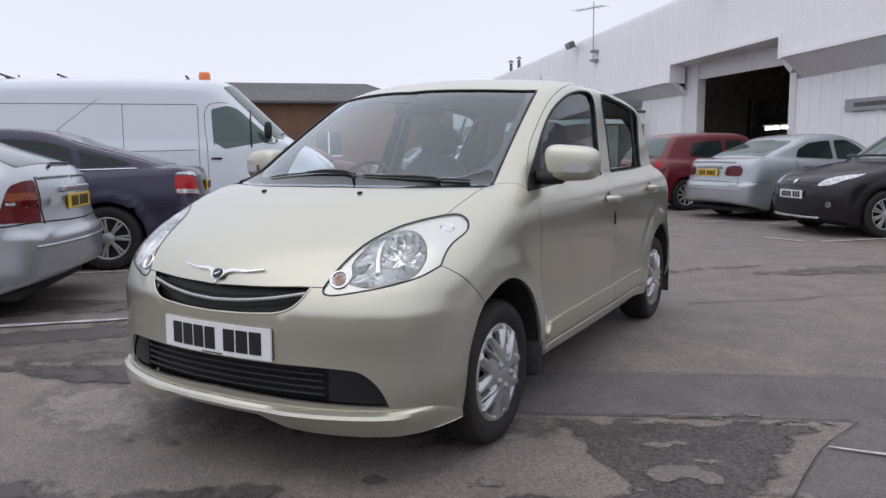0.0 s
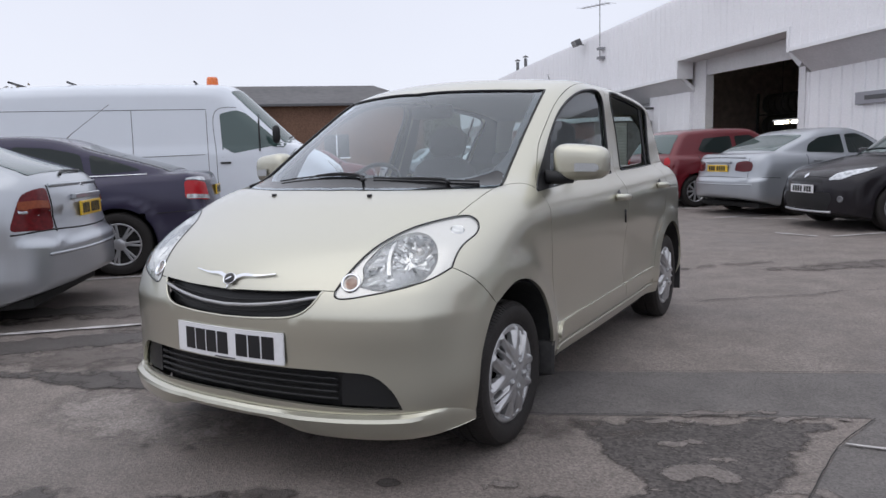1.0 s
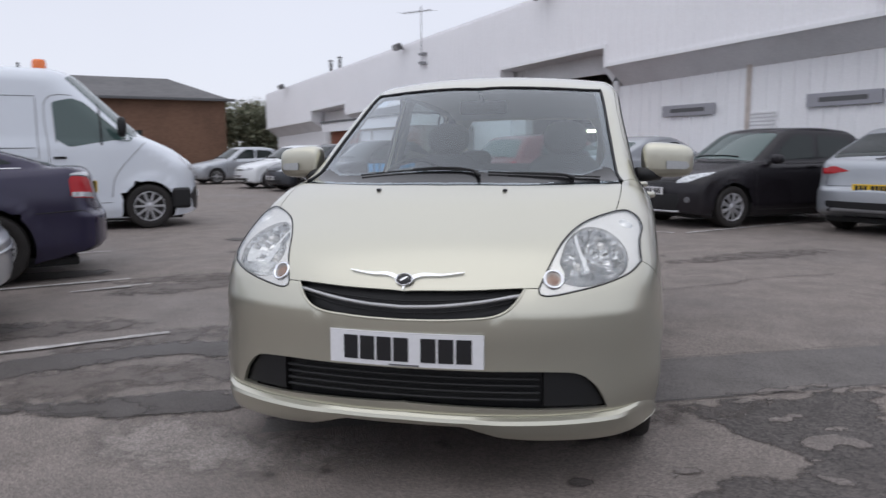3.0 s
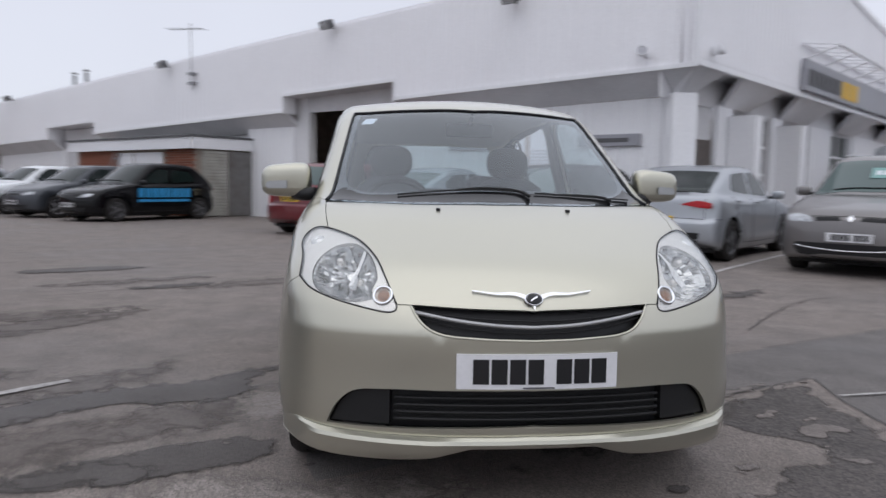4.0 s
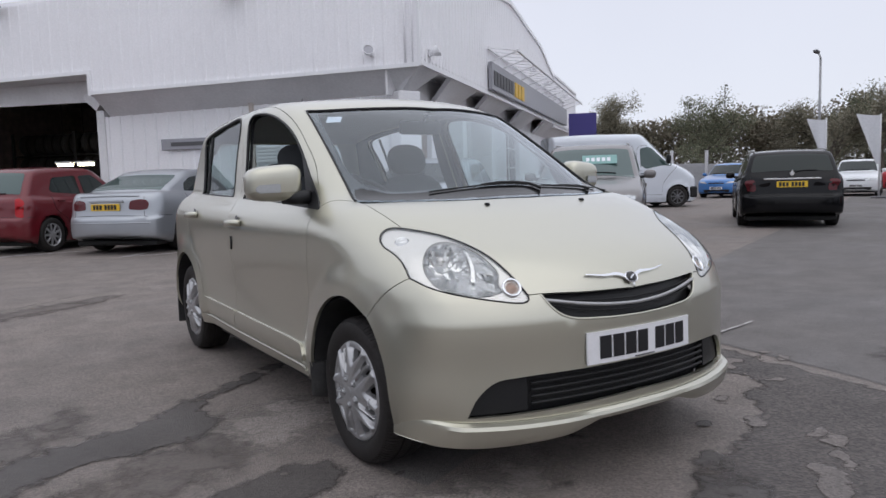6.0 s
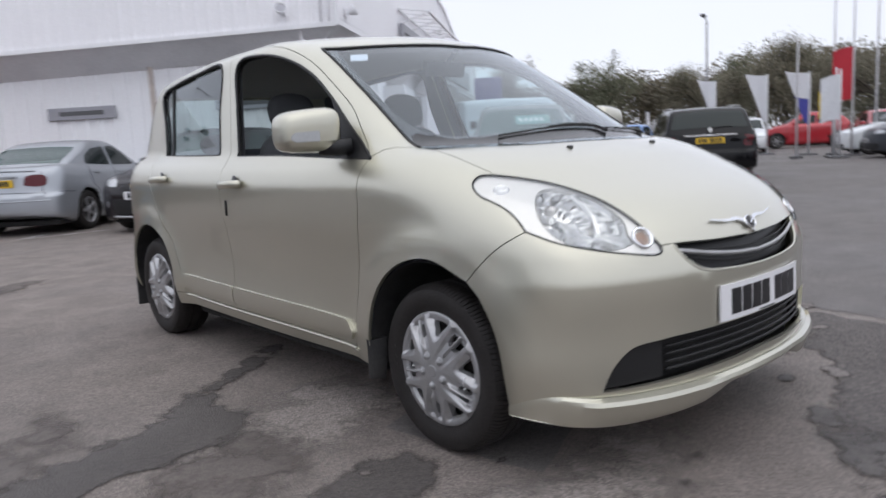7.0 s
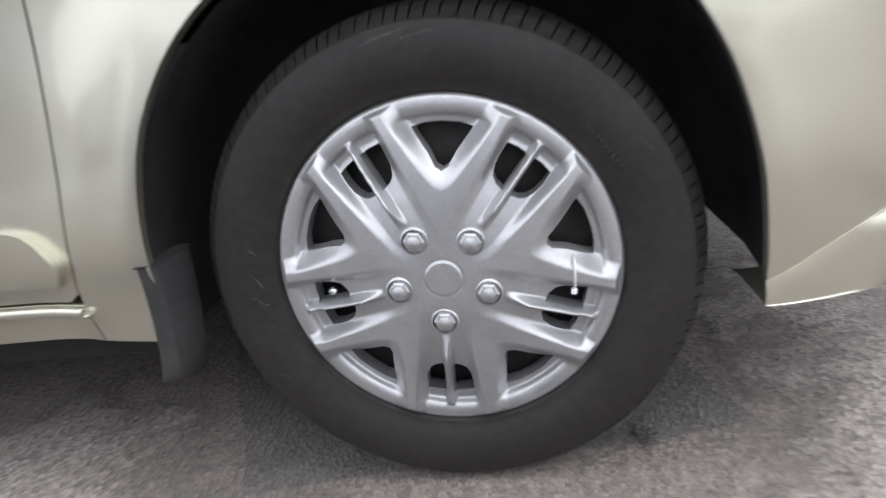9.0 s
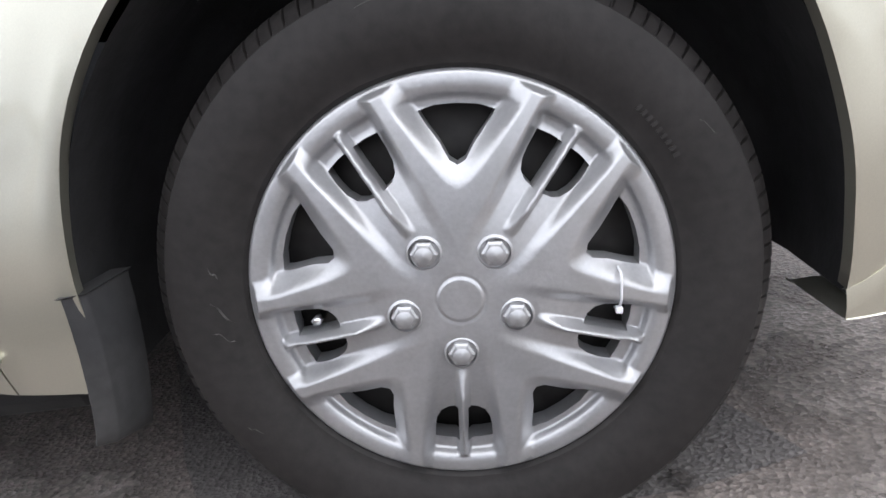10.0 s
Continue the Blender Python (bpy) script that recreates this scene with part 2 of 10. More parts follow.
def prism(bm, pts, depth, m=None):
    """A flat outline in x, y given a thickness along z."""
    a = [bm.verts.new((p[0], p[1], 0)) for p in pts]
    b = [bm.verts.new((p[0], p[1], depth)) for p in pts]
    bm.faces.new(a[::-1])
    bm.faces.new(b)
    for i in range(len(a)):
        j = (i + 1) % len(a)
        bm.faces.new((a[i], a[j], b[j], b[i]))
    if m is not None:
        bmesh.ops.transform(bm, matrix=m, verts=a + b)
    return bm


def spline(pts, n=None, step=0.02):
    """Points along a smooth curve through pts (any dimension)."""
    p = np.array(pts, float)
    if len(p) == 2:
        k = n or max(2, int(np.linalg.norm(p[1] - p[0]) / step) + 1)
        return p[0] + (p[1] - p[0]) * np.linspace(0, 1, k)[:, None]
    q = np.vstack([2 * p[0] - p[1], p, 2 * p[-1] - p[-2]])
    out = []
    for i in range(len(p) - 1):
        a, b, c, d = q[i:i + 4]
        k = max(2, int(np.linalg.norm(c - b) / step) + 1)
        t = np.linspace(0, 1, k, endpoint=False)[:, None]
        # centripetal-like tangents, limited by the span
        l0, l1, l2 = (max(np.linalg.norm(u - v), 1e-6) ** 0.5 for u, v in ((b, a), (c, b), (d, c)))
        m1 = (c - b) + l1 * ((b - a) / l0 - (c - a) / (l0 + l1))
        m2 = (c - b) + l1 * ((d - c) / l2 - (d - b) / (l1 + l2))
        out.append(b * (2 * t**3 - 3 * t**2 + 1) + m1 * (t**3 - 2 * t**2 + t) + c * (3 * t**2 - 2 * t**3) + m2 * (t**3 - t**2))
    out.append(p[-1:])
    return np.vstack(out)


def table(pts):
    """A smooth function through (u, value) pairs, as a lookup."""
    p = np.array(pts, float)
    u, v = p[:, 0], p[:, 1]
    d = np.diff(v) / np.diff(u)
    m = np.concatenate([[d[0]], np.where(d[1:] * d[:-1] > 0, 2 * d[1:] * d[:-1] / (d[1:] + d[:-1] + 1e-12), 0), [d[-1]]])
    x = np.linspace(u[0], u[-1], 500)
    i = np.clip(np.searchsorted(u, x) - 1, 0, len(u) - 2)
    h = u[i + 1] - u[i]
    t = (x - u[i]) / h
    y = v[i] * (2 * t**3 - 3 * t**2 + 1) + m[i] * h * (t**3 - 2 * t**2 + t) + v[i + 1] * (3 * t**2 - 2 * t**3) + m[i + 1] * h * (t**3 - t**2)
    s0, s1 = m[0], m[-1]

    def f(q):
        q = np.asarray(q, float)
        return np.interp(q, x, y) + s0 * np.minimum(q - u[0], 0) + s1 * np.maximum(q - u[-1], 0)
    return f


def smax(a, b, k):
    h = np.maximum(k - np.abs(a - b), 0) / k
    return np.maximum(a, b) + h * h * k * 0.25


def smin(a, b, k):
    return -smax(-a, -b, k)


class Skin:
    """A smooth closed surface F = 0, negative inside, with ways to lay panels on it."""

    def __init__(self, f):
        self.f = f

    def grad(self, p, e=1e-3):
        g = np.empty_like(p)
        for i in range(3):
            d = np.zeros(3)
            d[i] = e
            g[:, i] = (self.f(p + d) - self.f(p - d)) / (2 * e)
        return g

    def normal(self, p):
        g = self.grad(p, 3e-3)
        return g / np.maximum(np.linalg.norm(g, axis=1, keepdims=True), 1e-9)

    def settle(self, p, steps=12, off=0.0):
        p = np.array(p, float)
        for _ in range(steps):
            g = self.grad(p)
            p = p - ((self.f(p) - off) / np.maximum((g * g).sum(1), 0.05))[:, None] * g
        return p

    def cast(self, q, d, far=3.0):
        """From the points q, taken far outside against d, the first meeting with the surface along d."""
        d = np.array(d, float)
        d = d / np.linalg.norm(d)
        s = np.linspace(-far, far, 140)
        lo = np.full(len(q), np.nan)
        prev = self.f(q + s[0] * d)
        for a, b in zip(s, s[1:]):
            cur = self.f(q + b * d)
            hit = np.isnan(lo) & (prev > 0) & (cur <= 0)
            lo[hit] = a
            prev = cur
        lo[np.isnan(lo)] = 0
        a, b = lo, lo + (s[1] - s[0])
        for _ in range(18):
            c = (a + b) / 2
            out = self.f(q + c[:, None] * d) > 0
            a, b = np.where(out, c, a), np.where(out, b, c)
        return q + ((a + b) / 2)[:, None] * d

    def curve(self, pts, step=0.02):
        return self.settle(spline(pts, step=step))

    def panel(self, loop, d, step=0.03, off=0.0, flange=0.014, gap=0.0016, holes=()):
        """A sheet within the closed loop of surface points, seen along d, with its rim turned in.
        Returns vertices, faces and normals."""
        d = np.array(d, float)
        d = d / np.linalg.norm(d)
        u = np.cross(d, (0, 0, 1.0) if abs(d[2]) < 0.95 else (0, 1.0, 0))
        u = u / np.linalg.norm(u)
        w = np.cross(u, d)
        rings, flat2 = [], []
        for k, ring in enumerate([loop, *holes]):
            keep = np.linalg.norm(ring - np.roll(ring, 1, axis=0), axis=1) > 1e-4
            ring = ring[keep]
            n = self.normal(ring)
            t = np.roll(ring, -1, axis=0) - np.roll(ring, 1, axis=0)
            t /= np.maximum(np.linalg.norm(t, axis=1, keepdims=True), 1e-9)
            side = np.cross(n, t)
            p2 = np.stack([ring @ u, ring @ w], 1)
            area = 0.5 * np.sum(p2[:, 0] * np.roll(p2[:, 1], -1) - np.roll(p2[:, 0], -1) * p2[:, 1])
            sgn = np.sign(area) * (1 if np.dot(np.cross(u, w), -d) > 0 else -1)
            inward = side * sgn * (1 if k == 0 else -1)
            ring = self.settle(ring + inward * gap * (np.abs(ring[:, :1]) > 0.002), 4)
            rings.append(ring)
            flat2.append(np.stack([ring @ u, ring @ w], 1))
        outer = flat2[0]
        lo, hi = outer.min(0), outer.max(0)
        gx, gy = np.meshgrid(np.arange(lo[0], hi[0], step), np.arange(lo[1], hi[1], step * 0.87))
        gx = gx + (np.arange(gx.shape[0]) % 2)[:, None] * step / 2
        g = np.stack([gx.ravel(), gy.ravel()], 1)

        def inside(poly, q):
            r = np.zeros(len(q), bool)
            a, b = poly, np.roll(poly, -1, axis=0)
            for (x0, y0), (x1, y1) in zip(a, b):
                c = (y0 > q[:, 1]) != (y1 > q[:, 1])
                r ^= c & (q[:, 0] < (x1 - x0) * (q[:, 1] - y0) / (y1 - y0 + 1e-15) + x0)
            return r

        def near(poly, q):
            a, b = poly, np.roll(poly, -1, axis=0)
            best = np.full(len(q), 9.0)
            for p0, p1 in zip(a, b):
                e = p1 - p0
                t = np.clip(((q - p0) @ e) / max(e @ e, 1e-12), 0, 1)
                best = np.minimum(best, np.linalg.norm(q - p0 - t[:, None] * e, axis=1))
            return best
        ok = inside(outer, g) & (near(outer, g) > step * 0.45)
        for h in flat2[1:]:
            ok &= ~inside(h, g) & (near(h, g) > step * 0.45)
        g = g[ok]
        mid = d * float(np.asarray(loop).mean(0) @ d)
        grid = self.cast(g[:, :1] * u + g[:, 1:] * w + mid, d, 1.2) if len(g) else np.zeros((0, 3))
        pts2 = [Vector(p) for f2 in flat2 for p in f2] + [Vector(p) for p in g]
        edges, base = [], 0
        for f2 in flat2:
            edges += [(base + i, base + (i + 1) % len(f2)) for i in range(len(f2))]
            base += len(f2)
        v2, _, fs, src, _, _ = geometry.delaunay_2d_cdt(pts2, edges, [], 0, 1e-7)
        all3 = np.vstack(rings + [grid])
        xyz = np.array([all3[s[0]] if s else (np.nan,) * 3 for s in src])
        bad = np.isnan(xyz[:, 0])
        v2a = np.array([tuple(v) for v in v2])
        if bad.any():
            xyz[bad] = self.cast(v2a[bad][:, :1] * u + v2a[bad][:, 1:] * w + mid, d, 1.2)
        cen = np.array([v2a[list(f)].mean(0) for f in fs])
        good = inside(outer, cen)
        for h in flat2[1:]:
            good &= ~inside(h, cen)
        faces = [list(f) for f, k in zip(fs, good) if k]
        nor = self.normal(xyz)
        xyz = xyz + nor * off
        # face direction outwards
        out = []
        for f in faces:
            a, b, c = xyz[f[0]], xyz[f[1]], xyz[f[2]]
            out.append(f if np.dot(np.cross(b - a, c - a), nor[f[0]]) > 0 else f[::-1])
        faces = out
        if flange:
            cnt = {}
            for f in faces:
                for i in range(len(f)):
                    cnt[(f[i], f[(i + 1) % len(f)])] = 1
            rim = [e for e in cnt if (e[1], e[0]) not in cnt and (abs(xyz[e[0]][0]) > 0.002 or abs(xyz[e[1]][0]) > 0.002)]
            outw = {}
            for a, b in rim:
                o = np.cross(xyz[b] - xyz[a], nor[a])
                for i in (a, b):
                    outw[i] = outw.get(i, 0) + o
            idx, V, N = {}, list(xyz), list(nor)
            for i, o in outw.items():
                o = o / max(np.linalg.norm(o), 1e-9)
                idx[i] = len(V)
                V += [xyz[i], xyz[i] - nor[i] * flange]
                N += [o, o]
            for a, b in rim:
                faces.append([idx[b], idx[a], idx[a] + 1, idx[b] + 1])
            xyz, nor = np.array(V), np.array(N)
        return xyz, faces, nor


def flipped(v, f):
    v = np.array(v)
    v[:, 0] *= -1
    return v, [q[::-1] for q in f]


def joined(data):
    """A right half and its mirror image as one sheet."""
    v, f, n = data
    v2, f2 = flipped(v, f)
    n2 = np.array(n)
    n2[:, 0] *= -1
    return np.vstack([v, v2]), f + [[i + len(v) for i in q] for q in f2], np.vstack([n, n2])


def sheet(name, data, mat, parent, label="", mirror=False):
    v, f, n = data
    # only the corners that a face uses
    used = sorted({i for q in f for i in q})
    if len(used) < len(v):
        at = {i: k for k, i in enumerate(used)}
        v, f = np.array(v)[used], [[at[i] for i in q] for q in f]
        n = np.array(n)[used] if n is not None else None
    if mirror:
        v, f = flipped(v, f)
        if n is not None:
            n = np.array(n)
            n[:, 0] *= -1
    me = mesh_of(name, v, f, mat, True, n)
    if n is None:
        me.set_sharp_from_angle(angle=radians(40))
    ob = new(name, me)
    ob.parent = parent
    if label:
        ob["label"] = label
    return ob

# ---- the small hatchback: the form of its body (front axle at y = 0, nose towards -y) ----
HC = table([(-0.72, 0.60), (-0.67, 0.676), (-0.64, 0.704), (-0.60, 0.744), (-0.5, 0.809), (-0.36, 0.876), (-0.2, 0.944), (-0.06, 0.983), (0.1, 1.0), (0.6, 0.995), (1.5, 1.0), (3.1, 1.03)])
YF = table([(0.10, -0.66), (0.2, -0.672), (0.3, -0.68), (0.45, -0.676), (0.55, -0.678), (0.585, -0.677), (0.605, -0.671), (0.64, -0.657), (0.68, -0.642), (0.75, -0.60), (0.9, -0.45)])
WZ = table([(0.10, 0.765), (0.2, 0.79), (0.28, 0.812), (0.36, 0.822), (0.45, 0.818), (0.6, 0.82), (0.75, 0.828), (0.85, 0.827), (0.92, 0.818), (1.0, 0.80), (1.1, 0.78)])
YWS = table([(0.8, -0.34), (0.9, -0.175), (0.99, -0.03), (1.2, 0.283), (1.42, 0.64), (1.55, 0.87)])
RF = table([(0.4, 1.40), (0.7, 1.472), (0.95, 1.502), (1.4, 1.528), (1.9, 1.524), (2.4, 1.497), (2.9, 1.44)])
YRL = table([(0.1, 2.96), (0.3, 3.02), (0.5, 3.03), (0.9, 3.0), (1.1, 2.97)])
YRG = table([(0.9, 2.99), (1.0, 2.98), (1.2, 2.93), (1.4, 2.84), (1.55, 2.7)])


def hero_f(p):
    x, y, z = np.abs(p[:, 0]), p[:, 1], p[:, 2]
    eta = y - 0.30 * x**2 - 0.25 * x**6
    nose = smax((z - HC(eta)) * 0.88, (YF(z) - eta) * 0.95, 0.05)
    w = WZ(z) - 0.012 * np.maximum((y - 1.2) / 1.8, -1.1) ** 2
    for yw in (0.0, 2.44):
        d = np.hypot(y - yw, z - 0.29)
        w = w + 0.024 / (1 + np.exp((d - 0.430) / 0.023)) + 0.006 * np.exp(-(((d - 0.34) / 0.03) ** 2))
    hollow = 1 / (1 + np.exp(-(y - 0.55) / 0.06)) / (1 + np.exp((y - 1.9) / 0.06))
    w = w - 0.010 * np.exp(-(((z - 0.52) / 0.13) ** 2)) * hollow
    low = smax(nose, x - w, 0.13)
    low = smax(low, (y + 0.12 * x**2 + 0.25 * x**6 - YRL(z)), 0.16)
    low = smax(low, 0.13 - z, 0.03)
    eta2 = y - (0.53 + 0.5 * (z - 0.99)) * x**2
    top = smax((YWS(z) - eta2) * 0.54, z - RF(y) + 0.10 * x**2, 0.10)
    wg = 0.757 - 0.20 * (z - 0.95) - 0.045 * np.maximum((y - 0.9) / 1.6, 0) ** 2
    top = smax(top, x - wg, 0.07)
    top = smax(top, (y + 0.15 * x**2 - YRG(z)) * 0.95, 0.14)
    top = np.maximum(top, 0.88 - z)
    return smin(low, top, 0.035)


HERO = Skin(hero_f)


def loop_of(skin, *pieces, step=0.02):
    """A closed loop out of curves, each through its own control points."""
    return np.vstack([skin.curve(p, step)[:-1] for p in pieces])


def rev(p):
    return p[::-1]


car = tagged(new("hatchback_car"), "champagne gold small hatchback parked on stained tarmac, front window open", "car")

# seams, on the car's left (+x); the other side mirrors them
hood_front = [(0, -0.644, 0.664), (0.206, -0.628, 0.669), (0.391, -0.590, 0.676), (0.434, -0.580, 0.676)]
lamp_top = [(0.434, -0.580, 0.676), (0.459, -0.525, 0.735), (0.498, -0.405, 0.808), (0.556, -0.284, 0.857), (0.61, -0.215, 0.876), (0.667, -0.156, 0.892)]
lamp_out = [(0.667, -0.156, 0.892), (0.705, -0.127, 0.89), (0.738, -0.130, 0.876), (0.757, -0.155, 0.855), (0.761, -0.187, 0.837), (0.757, -0.222, 0.824), (0.752, -0.262, 0.808), (0.752, -0.300, 0.788), (0.751, -0.326, 0.764), (0.748, -0.348, 0.735)]
lamp_low = [(0.748, -0.348, 0.735), (0.718, -0.42, 0.711), (0.652, -0.482, 0.687), (0.55, -0.546, 0.665), (0.456, -0.586, 0.653), (0.436, -0.588, 0.661), (0.434, -0.580, 0.676)]
hood_side = [(0.667, -0.156, 0.892), (0.680, -0.047, 0.936), (0.687, 0.107, 0.980)]
hood_rear = [(0.687, 0.107, 0.980), (0.55, 0.045, 0.985), (0.3, -0.045, 0.985), (0, -0.078, 0.985)]
nose_seam = [(0.748, -0.348, 0.735), (0.809, -0.278, 0.687), (0.826, -0.23, 0.64), (0.84, -0.188, 0.593)]
arch_front = [(0.806, -0.317, 0.240), (0.82, -0.316, 0.295), (0.827, -0.308, 0.382), (0.831, -0.281, 0.474), (0.838, -0.238, 0.547), (0.84, -0.188, 0.593)]
arch_rear = [(0.84, -0.188, 0.593), (0.843, -0.05, 0.642), (0.844, 0.03, 0.645), (0.844, 0.122, 0.623), (0.843, 0.208, 0.574), (0.842, 0.261, 0.52), (0.842, 0.3, 0.452), (0.84, 0.320, 0.36), (0.82, 0.327, 0.232)]
door_front = [(0.80, 0.430, 0.232), (0.817, 0.432, 0.30), (0.827, 0.424, 0.34), (0.82, 0.406, 0.475), (0.819, 0.387, 0.637), (0.825, 0.368, 0.80), (0.812, 0.366, 0.90), (0.772, 0.345, 0.968)]
screen_corner = [(0.772, 0.345, 0.968), (0.735, 0.27, 0.995), (0.690, 0.17, 0.992)]
screen_side = [(0.690, 0.17, 0.992), (0.659, 0.31, 1.05), (0.628, 0.535, 1.196), (0.60, 0.75, 1.33), (0.578, 0.905, 1.415)]
screen_top = [(0.578, 0.905, 1.415), (0.5, 0.835, 1.42), (0.283, 0.725, 1.423), (0, 0.66, 1.42)]
screen_base = [(0, -0.06, 0.985), (0.3, -0.027, 0.985), (0.55, 0.065, 0.985), (0.690, 0.17, 0.992)]
frame_gap = [(0.772, 0.345, 0.968), (0.730, 0.44, 1.06), (0.692, 0.532, 1.139), (0.672, 0.658, 1.225), (0.645, 0.889, 1.361), (0.625, 1.135, 1.440), (0.61, 1.42, 1.474), (0.60, 1.62, 1.478)]
frame_gap_rear = [(0.60, 1.62, 1.478), (0.59, 2.04, 1.468), (0.575, 2.42, 1.435), (0.57, 2.62, 1.385)]
pillar_seam = [(0.60, 1.62, 1.478), (0.70, 1.555, 1.2), (0.755, 1.505, 1.0), (0.82, 1.475, 0.8), (0.815, 1.455, 0.637), (0.815, 1.43, 0.29)]
door_base = [(0.815, 1.43, 0.29), (0.814, 1.04, 0.29), (0.817, 0.70, 0.288), (0.817, 0.432, 0.286)]
door_base_rear = [(0.82, 2.005, 0.30), (0.814, 1.7, 0.293), (0.815, 1.43, 0.29)]
door_rear = [(0.57, 2.62, 1.385), (0.65, 2.54, 1.2), (0.72, 2.47, 1.03), (0.80, 2.40, 0.88), (0.838, 2.26, 0.68), (0.838, 2.12, 0.57), (0.83, 2.045, 0.42), (0.82, 2.005, 0.30)]
arch_back = [(0.82, 2.10, 0.232), (0.825, 2.108, 0.32), (0.832, 2.14, 0.453), (0.838, 2.22, 0.563), (0.843, 2.33, 0.622), (0.843, 2.44, 0.643), (0.843, 2.56, 0.618), (0.84, 2.67, 0.55), (0.835, 2.745, 0.44), (0.82, 2.77, 0.32), (0.80, 2.775, 0.24)]
grille_edge = [(0, -0.67, 0.574), (0.172, -0.661, 0.579), (0.314, -0.638, 0.595), (0.358, -0.621, 0.625), (0.391, -0.590, 0.676)]
intake_top = [(0, -0.677, 0.414), (0.243, -0.66, 0.412), (0.479, -0.606, 0.408), (0.57, -0.572, 0.396), (0.624, -0.548, 0.348), (0.655, -0.532, 0.284)]
intake_base = [(0.655, -0.532, 0.284), (0.453, -0.613, 0.288), (0.208, -0.665, 0.296), (0, -0.68, 0.302)]
lip_line = [(0, -0.68, 0.268), (0.28, -0.655, 0.264), (0.5, -0.6, 0.264), (0.66, -0.527, 0.268), (0.755, -0.437, 0.276), (0.790, -0.368, 0.262), (0.806, -0.317, 0.240)]
front_window = [(0.750, 1.418, 0.998), (0.70, 1.485, 1.209), (0.655, 1.537, 1.40), (0.648, 1.50, 1.44), (0.648, 1.353, 1.443), (0.655, 1.089, 1.398), (0.668, 0.858, 1.312), (0.69, 0.674, 1.197), (0.721, 0.519, 1.082), (0.775, 0.335, 0.960)]
front_window_base = [(0.775, 0.335, 0.960), (0.768, 0.552, 0.969), (0.756, 0.968, 0.988), (0.750, 1.418, 0.998)]
rear_window = [(0.742, 1.628, 1.007), (0.695, 1.681, 1.218), (0.645, 1.715, 1.435), (0.63, 2.037, 1.435), (0.61, 2.36, 1.405), (0.60, 2.54, 1.372), (0.61, 2.565, 1.35), (0.654, 2.475, 1.189), (0.71, 2.40, 1.023)]
rear_window_base = [(0.71, 2.40, 1.023), (0.73, 2.0, 1.012), (0.742, 1.628, 1.007)]
centre = lambda y0, z0, y1, z1: [(0, y0, z0), (0, y1, z1)]

SIDE = (-1, 0, -0.12)
hood = HERO.panel(np.vstack([loop_of(HERO, hood_front, lamp_top, hood_side, hood_rear), HERO.curve([(0, -0.078, 0.985), (0, -0.35, 0.87), (0, -0.644, 0.664)])[:-1]]), (0, 0.45, -0.9))
sheet("bonnet", joined(hood), M_GOLD, car)
bumper = HERO.panel(loop_of(HERO, centre(-0.67, 0.574, -0.677, 0.414), intake_top, intake_base, centre(-0.68, 0.302, -0.68, 0.268), lip_line,
                            arch_front,
                            rev(nose_seam), lamp_low, [(0.434, -0.580, 0.676), (0.391, -0.590, 0.676)], rev(grille_edge)), (-0.62, 0.78, 0))
sheet("front_bumper", joined(bumper), M_GOLD, car)
fender = HERO.panel(loop_of(HERO, arch_rear, [(0.82, 0.327, 0.232), (0.80, 0.430, 0.232)], door_front, screen_corner, [(0.690, 0.17, 0.992), (0.687, 0.107, 0.980)],
                            rev(hood_side), lamp_out, nose_seam), (-0.8, 0.1, -0.6), step=0.025)
door_f = HERO.panel(loop_of(HERO, door_front[1:], frame_gap, pillar_seam, door_base), SIDE, holes=[loop_of(HERO, front_window, front_window_base)])
door_r = HERO.panel(loop_of(HERO, frame_gap_rear, door_rear, door_base_rear, rev(pillar_seam)), SIDE, holes=[loop_of(HERO, rear_window, rear_window_base)])
sill = HERO.panel(loop_of(HERO, door_base[::-1], rev(door_base_rear), [(0.82, 2.005, 0.30), (0.82, 2.10, 0.30)], [(0.82, 2.10, 0.30), (0.82, 2.10, 0.232)],
                          [(0.82, 2.10, 0.232), (0.80, 1.2, 0.228), (0.80, 0.430, 0.232)], [(0.80, 0.430, 0.232), (0.817, 0.432, 0.286)]), (-1, 0, 0.1))
quarter = HERO.panel(loop_of(HERO, rev(door_rear), [(0.57, 2.62, 1.385), (0.56, 2.72, 1.36)], [(0.56, 2.72, 1.36), (0.64, 2.80, 1.05), (0.76, 2.84, 0.85), (0.79, 2.86, 0.55), (0.78, 2.86, 0.24)],
                             [(0.78, 2.86, 0.24), (0.80, 2.775, 0.24)], rev(arch_back), [(0.82, 2.10, 0.232), (0.82, 2.10, 0.30)], [(0.82, 2.10, 0.30), (0.82, 2.005, 0.30)]), (-1, -0.25, -0.12))
roof = HERO.panel(loop_of(HERO, rev(screen_top), rev(screen_side), rev(screen_corner), frame_gap, frame_gap_rear, [(0.57, 2.62, 1.385), (0.56, 2.72, 1.36)],
                          [(0.56, 2.72, 1.36), (0.5, 2.78, 1.40), (0.25, 2.82, 1.42), (0, 2.83, 1.42)], [(0, 2.83, 1.42), (0, 2.0, 1.5), (0, 1.2, 1.5), (0, 0.66, 1.42)]), (0, 0, -1), step=0.04)
sheet("roof", joined(roof), M_GOLD, car)
